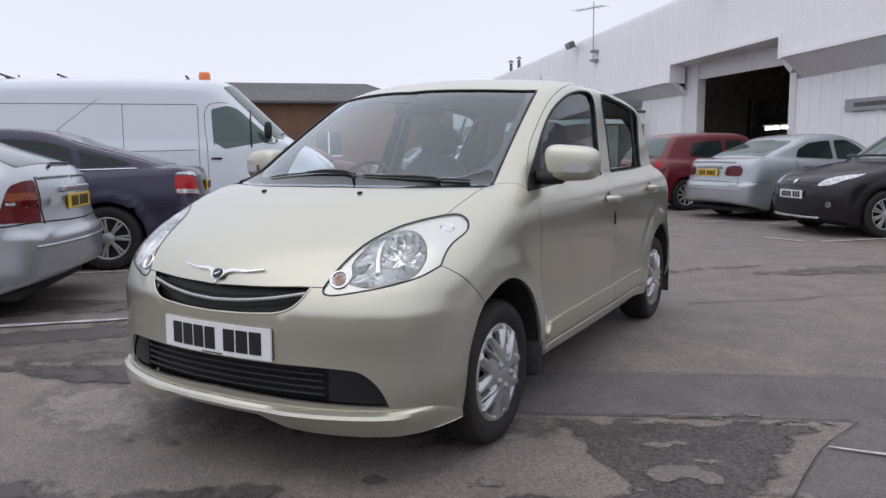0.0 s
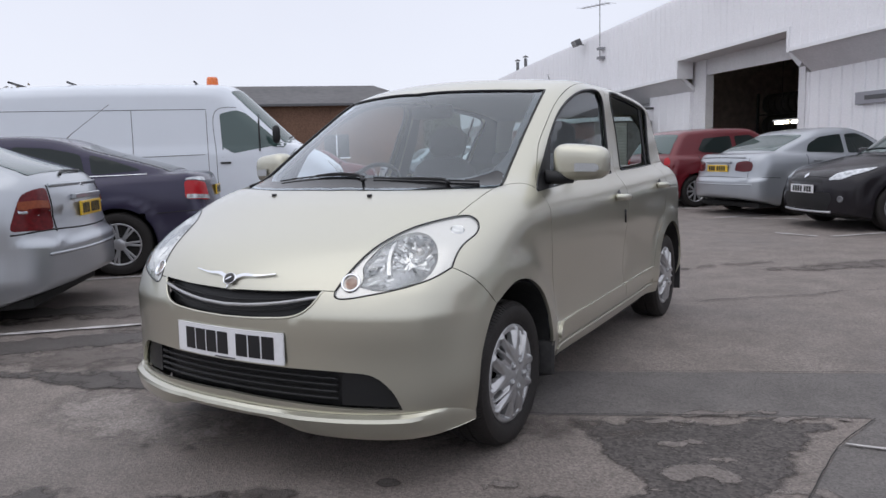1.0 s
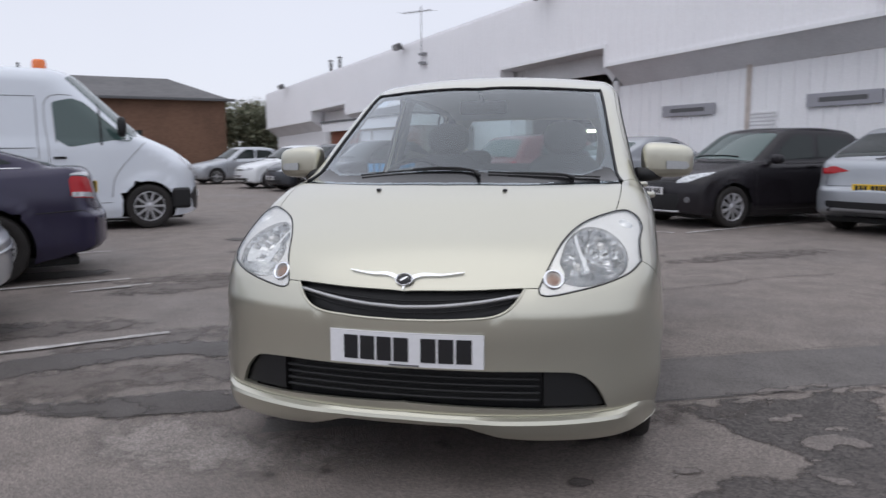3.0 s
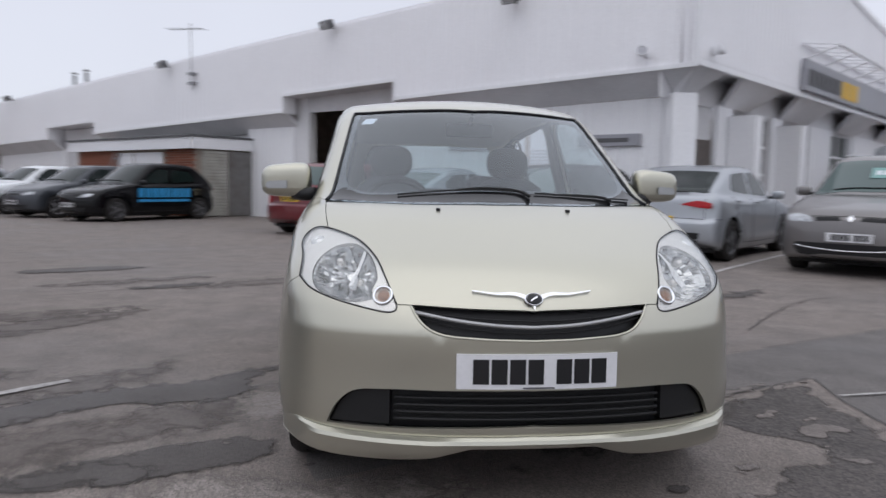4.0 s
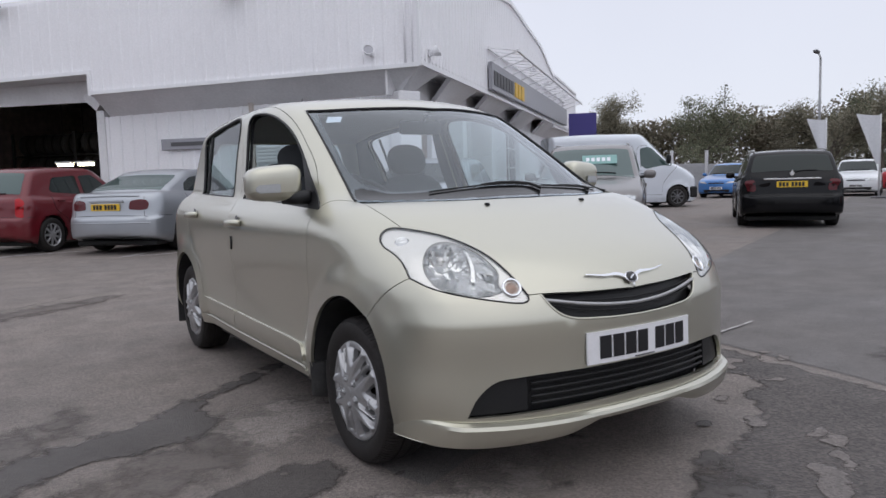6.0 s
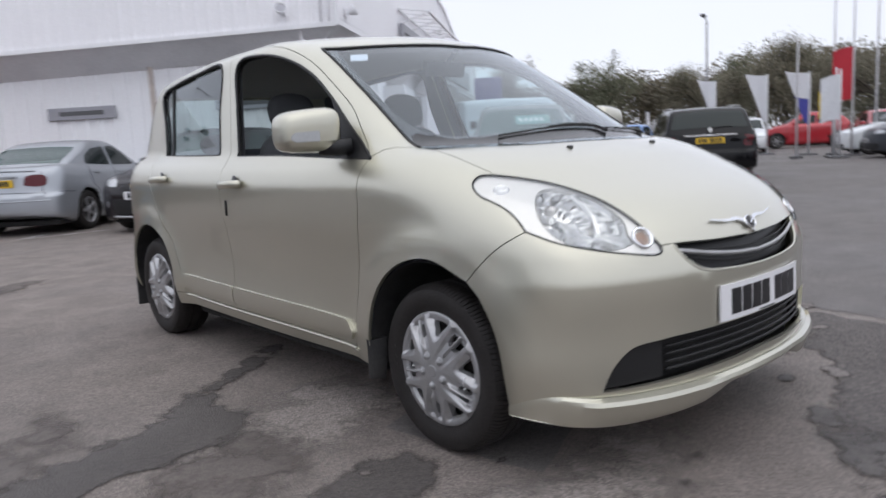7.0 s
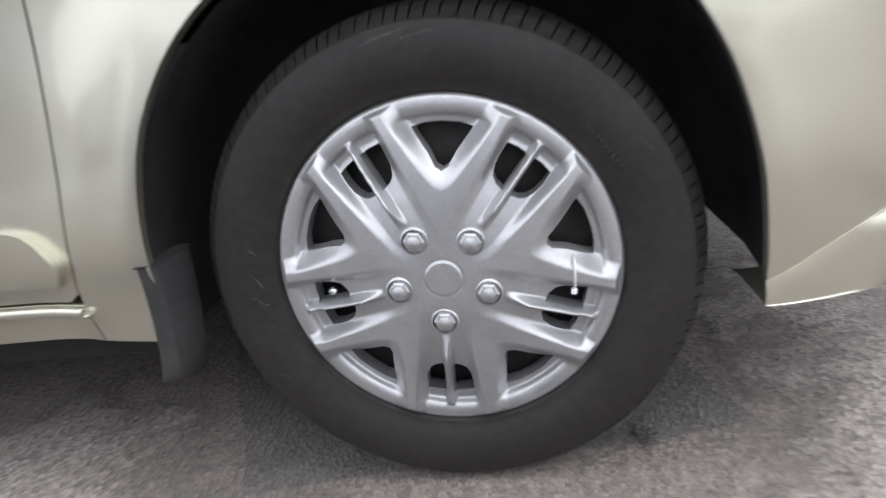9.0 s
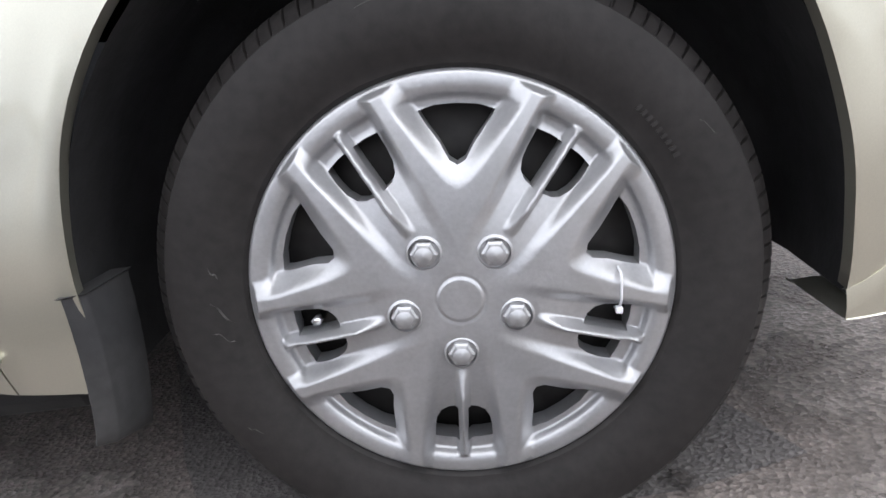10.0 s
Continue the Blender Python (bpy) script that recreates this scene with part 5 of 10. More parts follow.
# wheel arch liners, mud flaps, underbody
for sx in (-1, 1):
    for y in (0.0, 2.44):
        bm = bmesh.new()
        prof = [(0.335, 0.0), (0.340, 0.03), (0.345, 0.17), (0.33, 0.32), (0.0, 0.33)]
        lathe(bm, prof, 44, None, False, radians(-12), radians(193))
        rot = Matrix(((0, 0, -sx), (1, 0, 0), (0, 1, 0))).to_4x4()
        bmesh.ops.transform(bm, matrix=Matrix.Translation((sx * 0.826, y, 0.30)) @ rot, verts=bm.verts[:])
        for v in bm.verts:
            if y < 1 and v.co.y < -0.18:
                v.co.x = sx * min(abs(v.co.x), 0.812)
            elif y < 1 and v.co.z > 0.42 and abs(v.co.x) > 0.82:
                v.co.x = sx * 0.834
        part("arch_liner", bm, M_LINER, car, "dirty black wheel arch liner", smooth=True)
    # front flap, bowed
    bm = bmesh.new()
    v = []
    for i in range(7):
        t = i / 6
        z = 0.332 - 0.160 * t
        for x, yy in ((0.778, 0.322), (0.842 - 0.010 * t, 0.330), (0.849 - 0.010 * t, 0.350), (0.778, 0.338)):
            v.append((sx * x, yy + 0.018 * t * t - 0.012, z + (0.012 if x > 0.8 and i == 6 else 0)))
    f = []
    for i in range(6):
        for j in range(4):
            f.append([i * 4 + j, i * 4 + (j + 1) % 4, (i + 1) * 4 + (j + 1) % 4, (i + 1) * 4 + j])
    f += [[0, 1, 2, 3], [24, 25, 26, 27]]
    bm.from_mesh(mesh_of("mud_flap", v, f, M_FLAP, False))
    bmesh.ops.bevel(bm, geom=bm.edges[:], offset=0.002, segments=1, affect="EDGES")
    part("mud_flap", bm, M_FLAP, car, "scuffed black rubber mud flap", smooth=True, angle=40)
    part("mud_flap", boxed(min(sx * 0.66, sx * 0.825), max(sx * 0.66, sx * 0.825), 2.785, 2.797, 0.13, 0.30, 0.004), M_FLAP, car)
part("underbody", boxed(-0.74, 0.74, 0.40, 2.06, 0.17, 0.26, 0.02), M_DARK, car, "dark underside")
# unseen dark box added under the bonnet to keep light from leaking through
part("engine_bay", boxed(-0.46, 0.46, -0.56, 0.30, 0.22, 0.60, 0.02), M_DARK, car, "dark filler box blocking light under the bonnet")
part("underbody", boxed(-0.46, 0.46, 2.0, 2.92, 0.2, 0.6, 0.02), M_DARK, car)

# ---- cabin ----
part("cabin_floor", boxed(-0.74, 0.74, 0.44, 2.06, 0.27, 0.33, 0.0), M_TRIM, car, "dark carpeted floor")
part("bulkhead", boxed(-0.47, 0.47, 0.14, 0.20, 0.3, 0.93, 0.0), M_TRIM, car)
bm = bmesh.new()
dash = spline([(0.10, 0.95), (0.30, 0.965), (0.46, 0.955), (0.56, 0.925), (0.60, 0.87), (0.60, 0.74), (0.56, 0.62), (0.50, 0.55)], step=0.03)
rows = []
for x in np.linspace(-0.70, 0.70, 29):
    hood_bump = 0.045 * math.exp(-(((x + 0.36) / 0.14) ** 4))
    rows.append([bm.verts.new((x, y - 0.02 * x * x * 2, z + hood_bump * (0.35 < y < 0.62) * (z > 0.85) - 0.0)) for y, z in dash])
for a, b in zip(rows, rows[1:]):
    for i in range(len(dash) - 1):
        bm.faces.new((a[i], b[i], b[i + 1], a[i + 1]))
dash_ob = part("dashboard", bm, M_TRIM, car, "dark grey dashboard", smooth=True)
part("centre_console", boxed(-0.12, 0.12, 0.55, 0.78, 0.35, 0.80, 0.03), M_GREYPL, dash_ob)
part("instrument_cluster", boxed(-0.50, -0.22, 0.585, 0.605, 0.86, 0.945, 0.02), M_INK, dash_ob)
bm = bmesh.new()
lathe(bm, [(0.185 + 0.013 * math.cos(t), 0.013 * math.sin(t)) for t in np.linspace(0, 2 * math.pi, 9)[:-1]], 40, None, True)
lathe(bm, [(0.0, -0.02), (0.055, -0.022), (0.065, -0.03)], 20)
for a in (200, 340, 270):
    box(bm, 0.05, 0.18, -0.016, 0.016, -0.022, -0.006, 0.004, m=pose(0, 0, 0, 0, 0, a))
bmesh.ops.transform(bm, matrix=Matrix.Translation((-0.36, 0.74, 0.915)) @ pose(0, 0, 0, 62, 0, 0), verts=bm.verts[:])
part("steering_wheel", bm, M_BLACK, car, "black three-spoke steering wheel", smooth=True, angle=50)
bm = boxed(-0.12, 0.12, -0.02, 0.02, -0.035, 0.035, 0.015, m=Matrix.Translation((0.0, 0.80, 1.34)) @ pose(0, 0, 0, 12, 0, 0))
part("rear_view_mirror", bm, M_BLACK, car, "black interior mirror", smooth=True, angle=40)
part("mirror_mount", tube(bmesh.new(), [(0, 0.80, 1.35), (0, 0.70, 1.42)], 0.012, 8), M_BLACK, car)


def cushion(bm, cx, cy, cz, hx, hy, hz, m=None, pw=3.2):
    """A plump box."""
    b2 = bmesh.new()
    bmesh.ops.create_cube(b2, size=2)
    bmesh.ops.subdivide_edges(b2, edges=b2.edges[:], cuts=5, use_grid_fill=True)
    for v in b2.verts:
        p = v.co.copy()
        p = p / max((abs(p.x) ** pw + abs(p.y) ** pw + abs(p.z) ** pw) ** (1 / pw), 1e-6)
        v.co = (p.x * hx, p.y * hy, p.z * hz)
    bmesh.ops.transform(b2, matrix=Matrix.Translation((cx, cy, cz)) @ (m or Matrix()), verts=b2.verts[:])
    me = bpy.data.meshes.new("tmp")
    b2.to_mesh(me)
    b2.free()
    bm.from_mesh(me)
    bpy.data.meshes.remove(me)
    return bm


for x in (-0.36, 0.36):
    bm = cushion(bmesh.new(), x, 1.12, 0.46, 0.25, 0.27, 0.10)
    seat = part("front_seat", bm, M_SEAT, car, "dark grey cloth front seat", smooth=True)
    lean = pose(0, 0, 0, -16, 0, 0)
    part("seat_back", cushion(bmesh.new(), x, 1.46, 0.80, 0.245, 0.075, 0.32, lean), M_SEAT, seat, smooth=True)
    part("head_restraint", cushion(bmesh.new(), x, 1.57, 1.20, 0.13, 0.055, 0.10, lean, 2.6), M_SEAT, seat, smooth=True)
    for dx in (-0.05, 0.05):
        part("restraint_post", tube(bmesh.new(), [(x + dx, 1.54, 1.06), (x + dx, 1.57, 1.16)], 0.007, 8), M_CHROME, seat)
rs = part("rear_seat", cushion(bmesh.new(), 0, 2.02, 0.48, 0.62, 0.25, 0.11), M_SEAT, car, "dark grey cloth rear bench", smooth=True)
part("seat_back", cushion(bmesh.new(), 0, 2.36, 0.76, 0.62, 0.08, 0.28, pose(0, 0, 0, -14, 0, 0), 5), M_SEAT, rs, smooth=True)
for x in (-0.36, 0.36):
    part("head_restraint", cushion(bmesh.new(), x, 2.45, 1.07, 0.12, 0.045, 0.065, pose(0, 0, 0, -10, 0, 0), 2.8), M_SEAT, rs, smooth=True)
part("parcel_shelf", boxed(-0.6, 0.6, 2.44, 2.86, 0.93, 0.95, 0.005), M_TRIM, car)

# ---- other vehicles: a family of bodies from one builder ----
def body_skin(c):
    """The skin of a car or van from its main lines. Front axle at y = 0, nose towards -y."""
    fo, wb, ro, hw = c["fo"], c["wb"], c["ro"], c["hw"]
    end = wb + ro
    zn, (yc, zc), H = c["nose"], c["cowl"], c["H"]
    yt = c["screen_top"]
    yr, (yg, zg) = c["roof_end"], c["rear_base"]
    deck = c.get("deck", zg)
    bulge = c.get("sweep", 0.28)
    hc = table([(-fo - 0.06, zn - 0.14), (-fo + 0.02, zn - 0.02), (-fo + 0.10, zn + 0.035), (-fo + 0.10 + (yc + fo - 0.1) * 0.5, zn + 0.035 + (zc - zn - 0.035) * 0.62), (yc, zc), (yc + 0.25, c["belt"]), (wb * 0.5, c["belt"]),
                (yg - 0.12, max(zg, c["belt"])) if deck == zg else (yg - 0.12, zg), (end - 0.15, deck - 0.005), (end + 0.1, deck - 0.05)])
    yf = table([(0.1, -fo + 0.05), (0.25, -fo + 0.01), (0.40, -fo), (0.52, -fo + 0.005), (zn - 0.06, -fo + 0.035), (zn + 0.1, -fo + 0.16)])
    yrl = table([(0.1, end - 0.08), (0.28, end - 0.01), (0.45, end), (0.585, end - 0.006), (0.625, end - 0.045), (deck - 0.02, end - 0.03 - c.get("tail_lean", 0.06)), (deck + 0.3, end - 0.3)])
    wz = table([(0.1, hw - 0.07), (0.22, hw - 0.035), (0.34, hw - 0.004), (0.5, hw - 0.006), (0.7, hw), (c["belt"] - 0.12, hw - 0.008), (c["belt"], hw - 0.03), (c["belt"] + 0.2, hw - 0.07)])
    slope = (yt - yc) / (H - 0.07 - zc)
    rf = table([(yt - 0.4, H - 0.17), (yt - 0.1, H - 0.055), (yt + 0.25, H - 0.012), ((yt + yr) / 2, H), (yr, H - c.get("roof_drop", 0.05)), (yr + 0.6, H - c.get("roof_drop", 0.05) - 0.18)])
    rg = table([(zg - 0.3, yg + 0.12), (zg, yg), (H - 0.12, yr + 0.10), (H + 0.1, yr - 0.15)]) if yg > yr + 0.12 else table([(zg - 0.3, yg + 0.03), (zg, yg), (H - 0.12, yr + 0.04), (H + 0.1, yr - 0.04)])
    tum = c.get("tumble", 0.26)
    lean = 1 / math.hypot(1, slope)
    rl = (yg - yr) / max(H - zg, 0.1)
    rlean = 1 / math.hypot(1, rl)

    def f(p):
        x, y, z = np.abs(p[:, 0]), p[:, 1], p[:, 2]
        eta = y - bulge * x**2 - 0.18 * x**6
        nose = smax((z - hc(eta)) * 0.92, yf(z) - eta, c.get("nose_r", 0.075))
        w = wz(z) - 0.014 * np.maximum(np.abs(y - end * 0.42) / (end * 0.5), 0) ** 2
        for yw in (0.0, wb):
            d = np.hypot(y - yw, z - c["rw"])
            w = w + c.get("flare", 0.012) / (1 + np.exp((d - c["rw"] - 0.125) / 0.016))
        low = smax(nose, x - w, 0.075)
        low = smax(low, y + c.get("tail_sweep", 0.16) * x**2 + 0.16 * x**6 - yrl(z), c.get("tail_r", 0.10))
        low = smax(low, 0.15 + 0.17 * np.clip((y - wb - 0.3) / (ro - 0.3), 0, 1) + 0.09 * np.clip((-0.35 - y) / (fo - 0.35), 0, 1) - z, 0.03)
        eta2 = y - 0.42 * x**2
        top = smax((yc + (z - zc) * slope - 0.05 - eta2) * lean, z - rf(y) + 0.06 * x**2, 0.10)
        wg = hw - c.get("inset", 0.075) - tum * (z - c["belt"]) - 0.03 * np.maximum((y - wb * 0.5) / wb, 0) ** 2
        top = smax(top, x - wg, c.get("roof_r", 0.09))
        top = smax(top, (y + 0.12 * x**2 - rg(z)) * rlean, 0.09)
        top = np.maximum(top, c["belt"] - 0.12 - z)
        return smin(low, top, 0.03)
    return Skin(f)


def wrap(skin, c, n=(14, 46, 15)):
    """A closed sheet over the whole skin, with round openings for the wheels."""
    nx, ny, nz = n
    hw, H, y0, y1 = c["hw"] + 0.25, c["H"] + 0.25, -c["fo"] - 0.25, c["wb"] + c["ro"] + 0.25
    key, V, F = {}, [], []

    def vert(i, j, k):
        if (i, j, k) not in key:
            key[(i, j, k)] = len(V)
            V.append((-hw + 2 * hw * i / nx, y0 + (y1 - y0) * j / ny, 0.02 + (H - 0.02) * k / nz))
        return key[(i, j, k)]
    for i in range(nx):
        for j in range(ny):
            F.append([vert(i, j, nz), vert(i + 1, j, nz), vert(i + 1, j + 1, nz), vert(i, j + 1, nz)])
    for j in range(ny):
        for k in range(nz):
            F.append([vert(nx, j, k), vert(nx, j + 1, k), vert(nx, j + 1, k + 1), vert(nx, j, k + 1)])
            F.append([vert(0, j + 1, k), vert(0, j, k), vert(0, j, k + 1), vert(0, j + 1, k + 1)])
    for i in range(nx):
        for k in range(nz):
            F.append([vert(i, 0, k), vert(i + 1, 0, k), vert(i + 1, 0, k + 1), vert(i, 0, k + 1)])
            F.append([vert(i + 1, ny, k), vert(i, ny, k), vert(i, ny, k + 1), vert(i + 1, ny, k + 1)])
    V = np.array(V)
    ya, yb = -c["fo"] + 0.65, c["wb"] + c["ro"] - 0.6
    core = np.stack([V[:, 0] * 0.15, np.clip(V[:, 1], ya, yb) * 0.85 + 0.15 * V[:, 1], 0.45 + 0.28 * (V[:, 2] - 0.45)], 1)
    d = core - V
    lo = np.full(len(V), np.nan)
    ss = np.linspace(0, 1, 90)
    prev = skin.f(V)
    for a, b in zip(ss, ss[1:]):
        cur = skin.f(V + b * d)
        hit = np.isnan(lo) & (prev > 0) & (cur <= 0)
        lo[hit] = a
        prev = cur
    lo[np.isnan(lo)] = 0.98
    a, b = lo, lo + ss[1]
    for _ in range(14):
        m = (a + b) / 2
        out = skin.f(V + m[:, None] * d) > 0
        a, b = np.where(out, m, a), np.where(out, b, m)
    P = V + ((a + b) / 2)[:, None] * d
    P = skin.settle(P, 2)
    R = c["rw"] + 0.045
    cell = (y1 - y0) / ny
    side = np.abs(P[:, 0]) > 0.5 * c["hw"]
    for yw in (0.0, c["wb"]):
        dy, dz = P[:, 1] - yw, P[:, 2] - c["rw"]
        dd = np.hypot(dy, dz)
        pick = side & (np.abs(dd - R) < cell * 0.55) & (dz > -0.12)
        P[pick, 1] = yw + dy[pick] / dd[pick] * R
        P[pick, 2] = c["rw"] + dz[pick] / dd[pick] * R
    if side.any():
        sg = np.sign(P[:, 0])
        q = P.copy()
        for _ in range(6):
            e = np.zeros_like(q)
            e[:, 0] = 1e-3
            gx = (skin.f(q + e) - skin.f(q - e)) / 2e-3
            ok = side & (np.abs(gx) > 0.4)
            q[ok, 0] -= skin.f(q)[ok] / gx[ok]
        P = q
    N = skin.normal(P)
    keep = []
    for f in F:
        m = P[f].mean(0)
        hole = abs(m[0]) > 0.5 * c["hw"] and any(math.hypot(m[1] - yw, m[2] - c["rw"]) < R for yw in (0.0, c["wb"]))
        if not hole:
            keep.append(f)
    return P, keep, N


def rim_bm(r, spokes, twin=False):
    bm = bmesh.new()
    lathe(bm, [(r - 0.012, -0.05), (r - 0.016, -0.006), (r - 0.006, 0.006), (r, 0.004), (r + 0.002, -0.008)], 40)
    lathe(bm, [(0.0, 0.010), (0.03, 0.009), (0.042, 0.004), (0.062, -0.001), (0.066, -0.02)], 24)
    for k in range(spokes):
        a = 360 / spokes * k
        for off in ((-6, 6) if twin else (0,)):
            w = 0.011 if twin else 0.018
            box(bm, 0.045, r - 0.008, -w, w, -0.02, 0.001, 0.003, m=pose(0, 0, 0, 0, 0, a + off), seg=1)
    return bm


RIMS = {}


def add_wheels(owner, c, spokes, twin, rim_mat, steel=False):
    r = c["rw"]
    ri = r * 0.66
    k = (round(r, 3), spokes, twin, rim_mat.name)
    for x in (-1, 1):
        for y in (0.0, c["wb"]):
            rot = Matrix(((0, 0, x), (-x, 0, 0), (0, 1, 0))).to_4x4() if x < 0 else Matrix(((0, 0, 1), (1, 0, 0), (0, 1, 0))).to_4x4()
            w = new("road_wheel", None)
            w.parent = owner
            w.matrix_basis = Matrix.Translation((x * (c["hw"] - 0.02), y, r)) @ rot
            if k not in RIMS:
                t = part("tyre", tyre_bm(r, ri, 0.19, 64, False, r - 0.001), M_RUBBER, w, smooth=True, angle=40)
                m = part("rim", rim_bm(ri, spokes, twin), rim_mat, w, smooth=True, angle=35)
                bm = bmesh.new()
                lathe(bm, [(0.0, -0.045), (ri * 0.7, -0.045), (ri, -0.04)], 24)
                b = part("brake", bm, M_STEEL, w)
                RIMS[k] = (t.data, m.data, b.data)
            else:
                for nm, me in zip(("tyre", "rim", "brake"), RIMS[k]):
                    o = new(nm, me)
                    o.parent = w


def add_car(name, label, c, front_axle, heading, paint_mat, category="car"):
    """A whole vehicle. heading: where its nose points, in degrees from +x."""
    ob = tagged(new(name), label, category)
    ob.matrix_basis = pose(front_axle[0], front_axle[1], 0, 0, 0, heading + 90)
    sk = body_skin(c)
    fine = c.get("fine", (24, 78, 26))
    body = sheet("body", wrap(sk, c, fine), paint_mat, ob)
    hw, H, end, zn = c["hw"], c["H"], c["wb"] + c["ro"], c["nose"]
    glass_m = c.get("glass", M_CABGLASS)

    def onto(pts):
        return sk.settle(np.array(pts, float))

    def lay(nm, pts, d, mat, parent=ob, off=0.004, mirror=None, label_="", st=0.06, fl=0.012):
        loop = onto(spline([*pts, pts[0]], step=0.05)[:-1]) if c.get("soft", True) else onto(pts)
        dat = sk.panel(loop, d, step=st, off=off, flange=fl, gap=0.0)
        for m in ((False, True) if mirror is None else (mirror,)):
            sheet(nm, dat, mat, parent, label_, m)

    def poly(nm, pts, d, mat, both=True, off=0.004, label_="", st=0.07, parent=ob):
        """A panel with straight sides and slightly rounded corners."""
        p = np.array(pts, float)
        out = []
        for i in range(len(p)):
            a, b, e = p[i - 1], p[i], p[(i + 1) % len(p)]
            r = min(0.045, 0.3 * np.linalg.norm(a - b), 0.3 * np.linalg.norm(e - b))
            u, v = b + (a - b) / np.linalg.norm(a - b) * r, b + (e - b) / np.linalg.norm(e - b) * r
            for t in (0, 0.33, 0.67, 1):
                out.append((1 - t) ** 2 * u + 2 * t * (1 - t) * b + t * t * v)
        out = np.array(out)
        dense = []
        for i in range(len(out)):
            a, b = out[i], out[(i + 1) % len(out)]
            n = max(1, int(np.linalg.norm(b - a) / 0.08))
            dense += [a + (b - a) * t / n for t in range(n)]
        loop = onto(dense)
        dat = sk.panel(loop, d, step=st, off=off, flange=0.012, gap=0.0)
        sheet(nm, dat, mat, parent, label_)
        if both:
            sheet(nm, dat, mat, parent, label_, True)

    # windscreen and rear window, symmetrical
    zc, yc, yt = c["cowl"][1], c["cowl"][0], c["screen_top"]
    xb, xt = hw - 0.14, hw - 0.14 - c.get("tumble", 0.26) * (H - 0.12 - c["belt"]) - 0.01
    zt = H - 0.10
    poly("windscreen", [(-xb, yc + 0.12, zc + 0.05), (0, yc + 0.0, zc + 0.045), (xb, yc + 0.12, zc + 0.05), (xt, yt + 0.03, zt - 0.005), (0, yt - 0.1, zt), (-xt, yt + 0.03, zt - 0.005)], (0, 0.8, -0.6), c.get("screen", glass_m), False)
    if not c.get("van"):
        yr, (yg, zg) = c["roof_end"], c["rear_base"]
        poly("rear_window", [(-xb + 0.06, yg - 0.05, zg + 0.06), (xb - 0.06, yg - 0.05, zg + 0.06), (xt - 0.03, yr + 0.06, H - 0.14), (-xt + 0.03, yr + 0.06, H - 0.14)], (0, -0.85, -0.5), c.get("rear_glass", glass_m), False)
    for w in c["windows"]:
        poly("side_window", [(hw - 0.1, y, z) for y, z in w], (-1, 0, -0.1), glass_m)
    # dark lines of the doors
    for s in c["seams"]:
        p = onto(spline([(hw - 0.05, y, z) for y, z in s], step=0.06))
        q = p + sk.normal(p) * 0.0005
        for m in (1, -1):
            part("door_seam", tube(bmesh.new(), q * (m, 1, 1), 0.0045, 5), M_DARK, body)
    for y, z in c.get("handles", ()):
        p = onto([(hw, y, z)])[0]
        for m in (1, -1):
            part("door_handle", boxed(min(m * (p[0] - 0.005), m * (p[0] + 0.026)), max(m * (p[0] - 0.005), m * (p[0] + 0.026)), y - 0.085, y + 0.085, z - 0.016, z + 0.016, 0.008), c.get("handle_mat", paint_mat), body)
    # shut lines of the tail and the bumpers
    if not c.get("van") and c.get("lines", True):
        deck_z = min(c.get("deck", c["rear_base"][1]), c["rear_base"][1])
        lines = [[(x, end - 0.05 - 0.10 * x * x, 0.645) for x in np.linspace(-hw + 0.08, hw - 0.08, 13)],
                 [(x, -c["fo"] + 0.06 + 0.2 * x * x, c["nose"] - 0.012) for x in np.linspace(-hw + 0.22, hw - 0.22, 11)]]
        for m in (-1, 1):
            lines += [[(m * (hw - 0.19), end - 0.1, z) for z in np.linspace(0.655, deck_z - 0.02, 5)],
                      [(m * (hw - 0.02), end - 0.12 - k, 0.645 - 0.05 * k) for k in np.linspace(0.0, c["ro"] - 0.50, 5)]]
        for s in lines:
            p = onto(spline(s, step=0.05))
            part("shut_line", tube(bmesh.new(), p - sk.normal(p) * 0.001, 0.005, 5), M_DARK, body)
    # lamps
    for pts in c["lamps"]:
        poly("headlamp", [(x, -c["fo"] + 0.02 + 0.28 * x * x, z) for x, z in pts] if len(pts[0]) == 2 else pts, (-0.55, 0.8, -0.25), M_LAMP_FACE, True, 0.006, "clear headlamp", 0.04)
    for pts, mt in c["tails"]:
        poly("tail_lamp", [(x, end - 0.03 - 0.1 * x * x, z) for x, z in pts] if len(pts[0]) == 2 else pts, (-0.55, -0.83, 0), mt, True, 0.006, "", 0.04)
    for pts, mt in c.get("front_dark", ()):
        poly("grille", [(x, -c["fo"] + 0.02 + 0.2 * x * x, z) for x, z in pts] + [(-x, -c["fo"] + 0.02 + 0.2 * x * x, z) for x, z in pts[::-1]], (0, 1, 0), mt, False, 0.003)
    for pts, mt in c.get("rear_dark", ()):
        poly("rear_valance", [(x, end - 0.03 - 0.1 * x * x, z) for x, z in pts] + [(-x, end - 0.03 - 0.1 * x * x, z) for x, z in pts[::-1]], (0, -1, 0), mt, False, 0.003)
    # number plates with plain bars
    for fr, z in ((True, c.get("plate_f", 0.42)), (False, c.get("plate_r", 0.8))):
        yy = sk.cast(np.array([(0.0, -4.0 if fr else 8.0, z)]), (0, 1 if fr else -1, 0), 6)[0][1]
        s = -1 if fr else 1
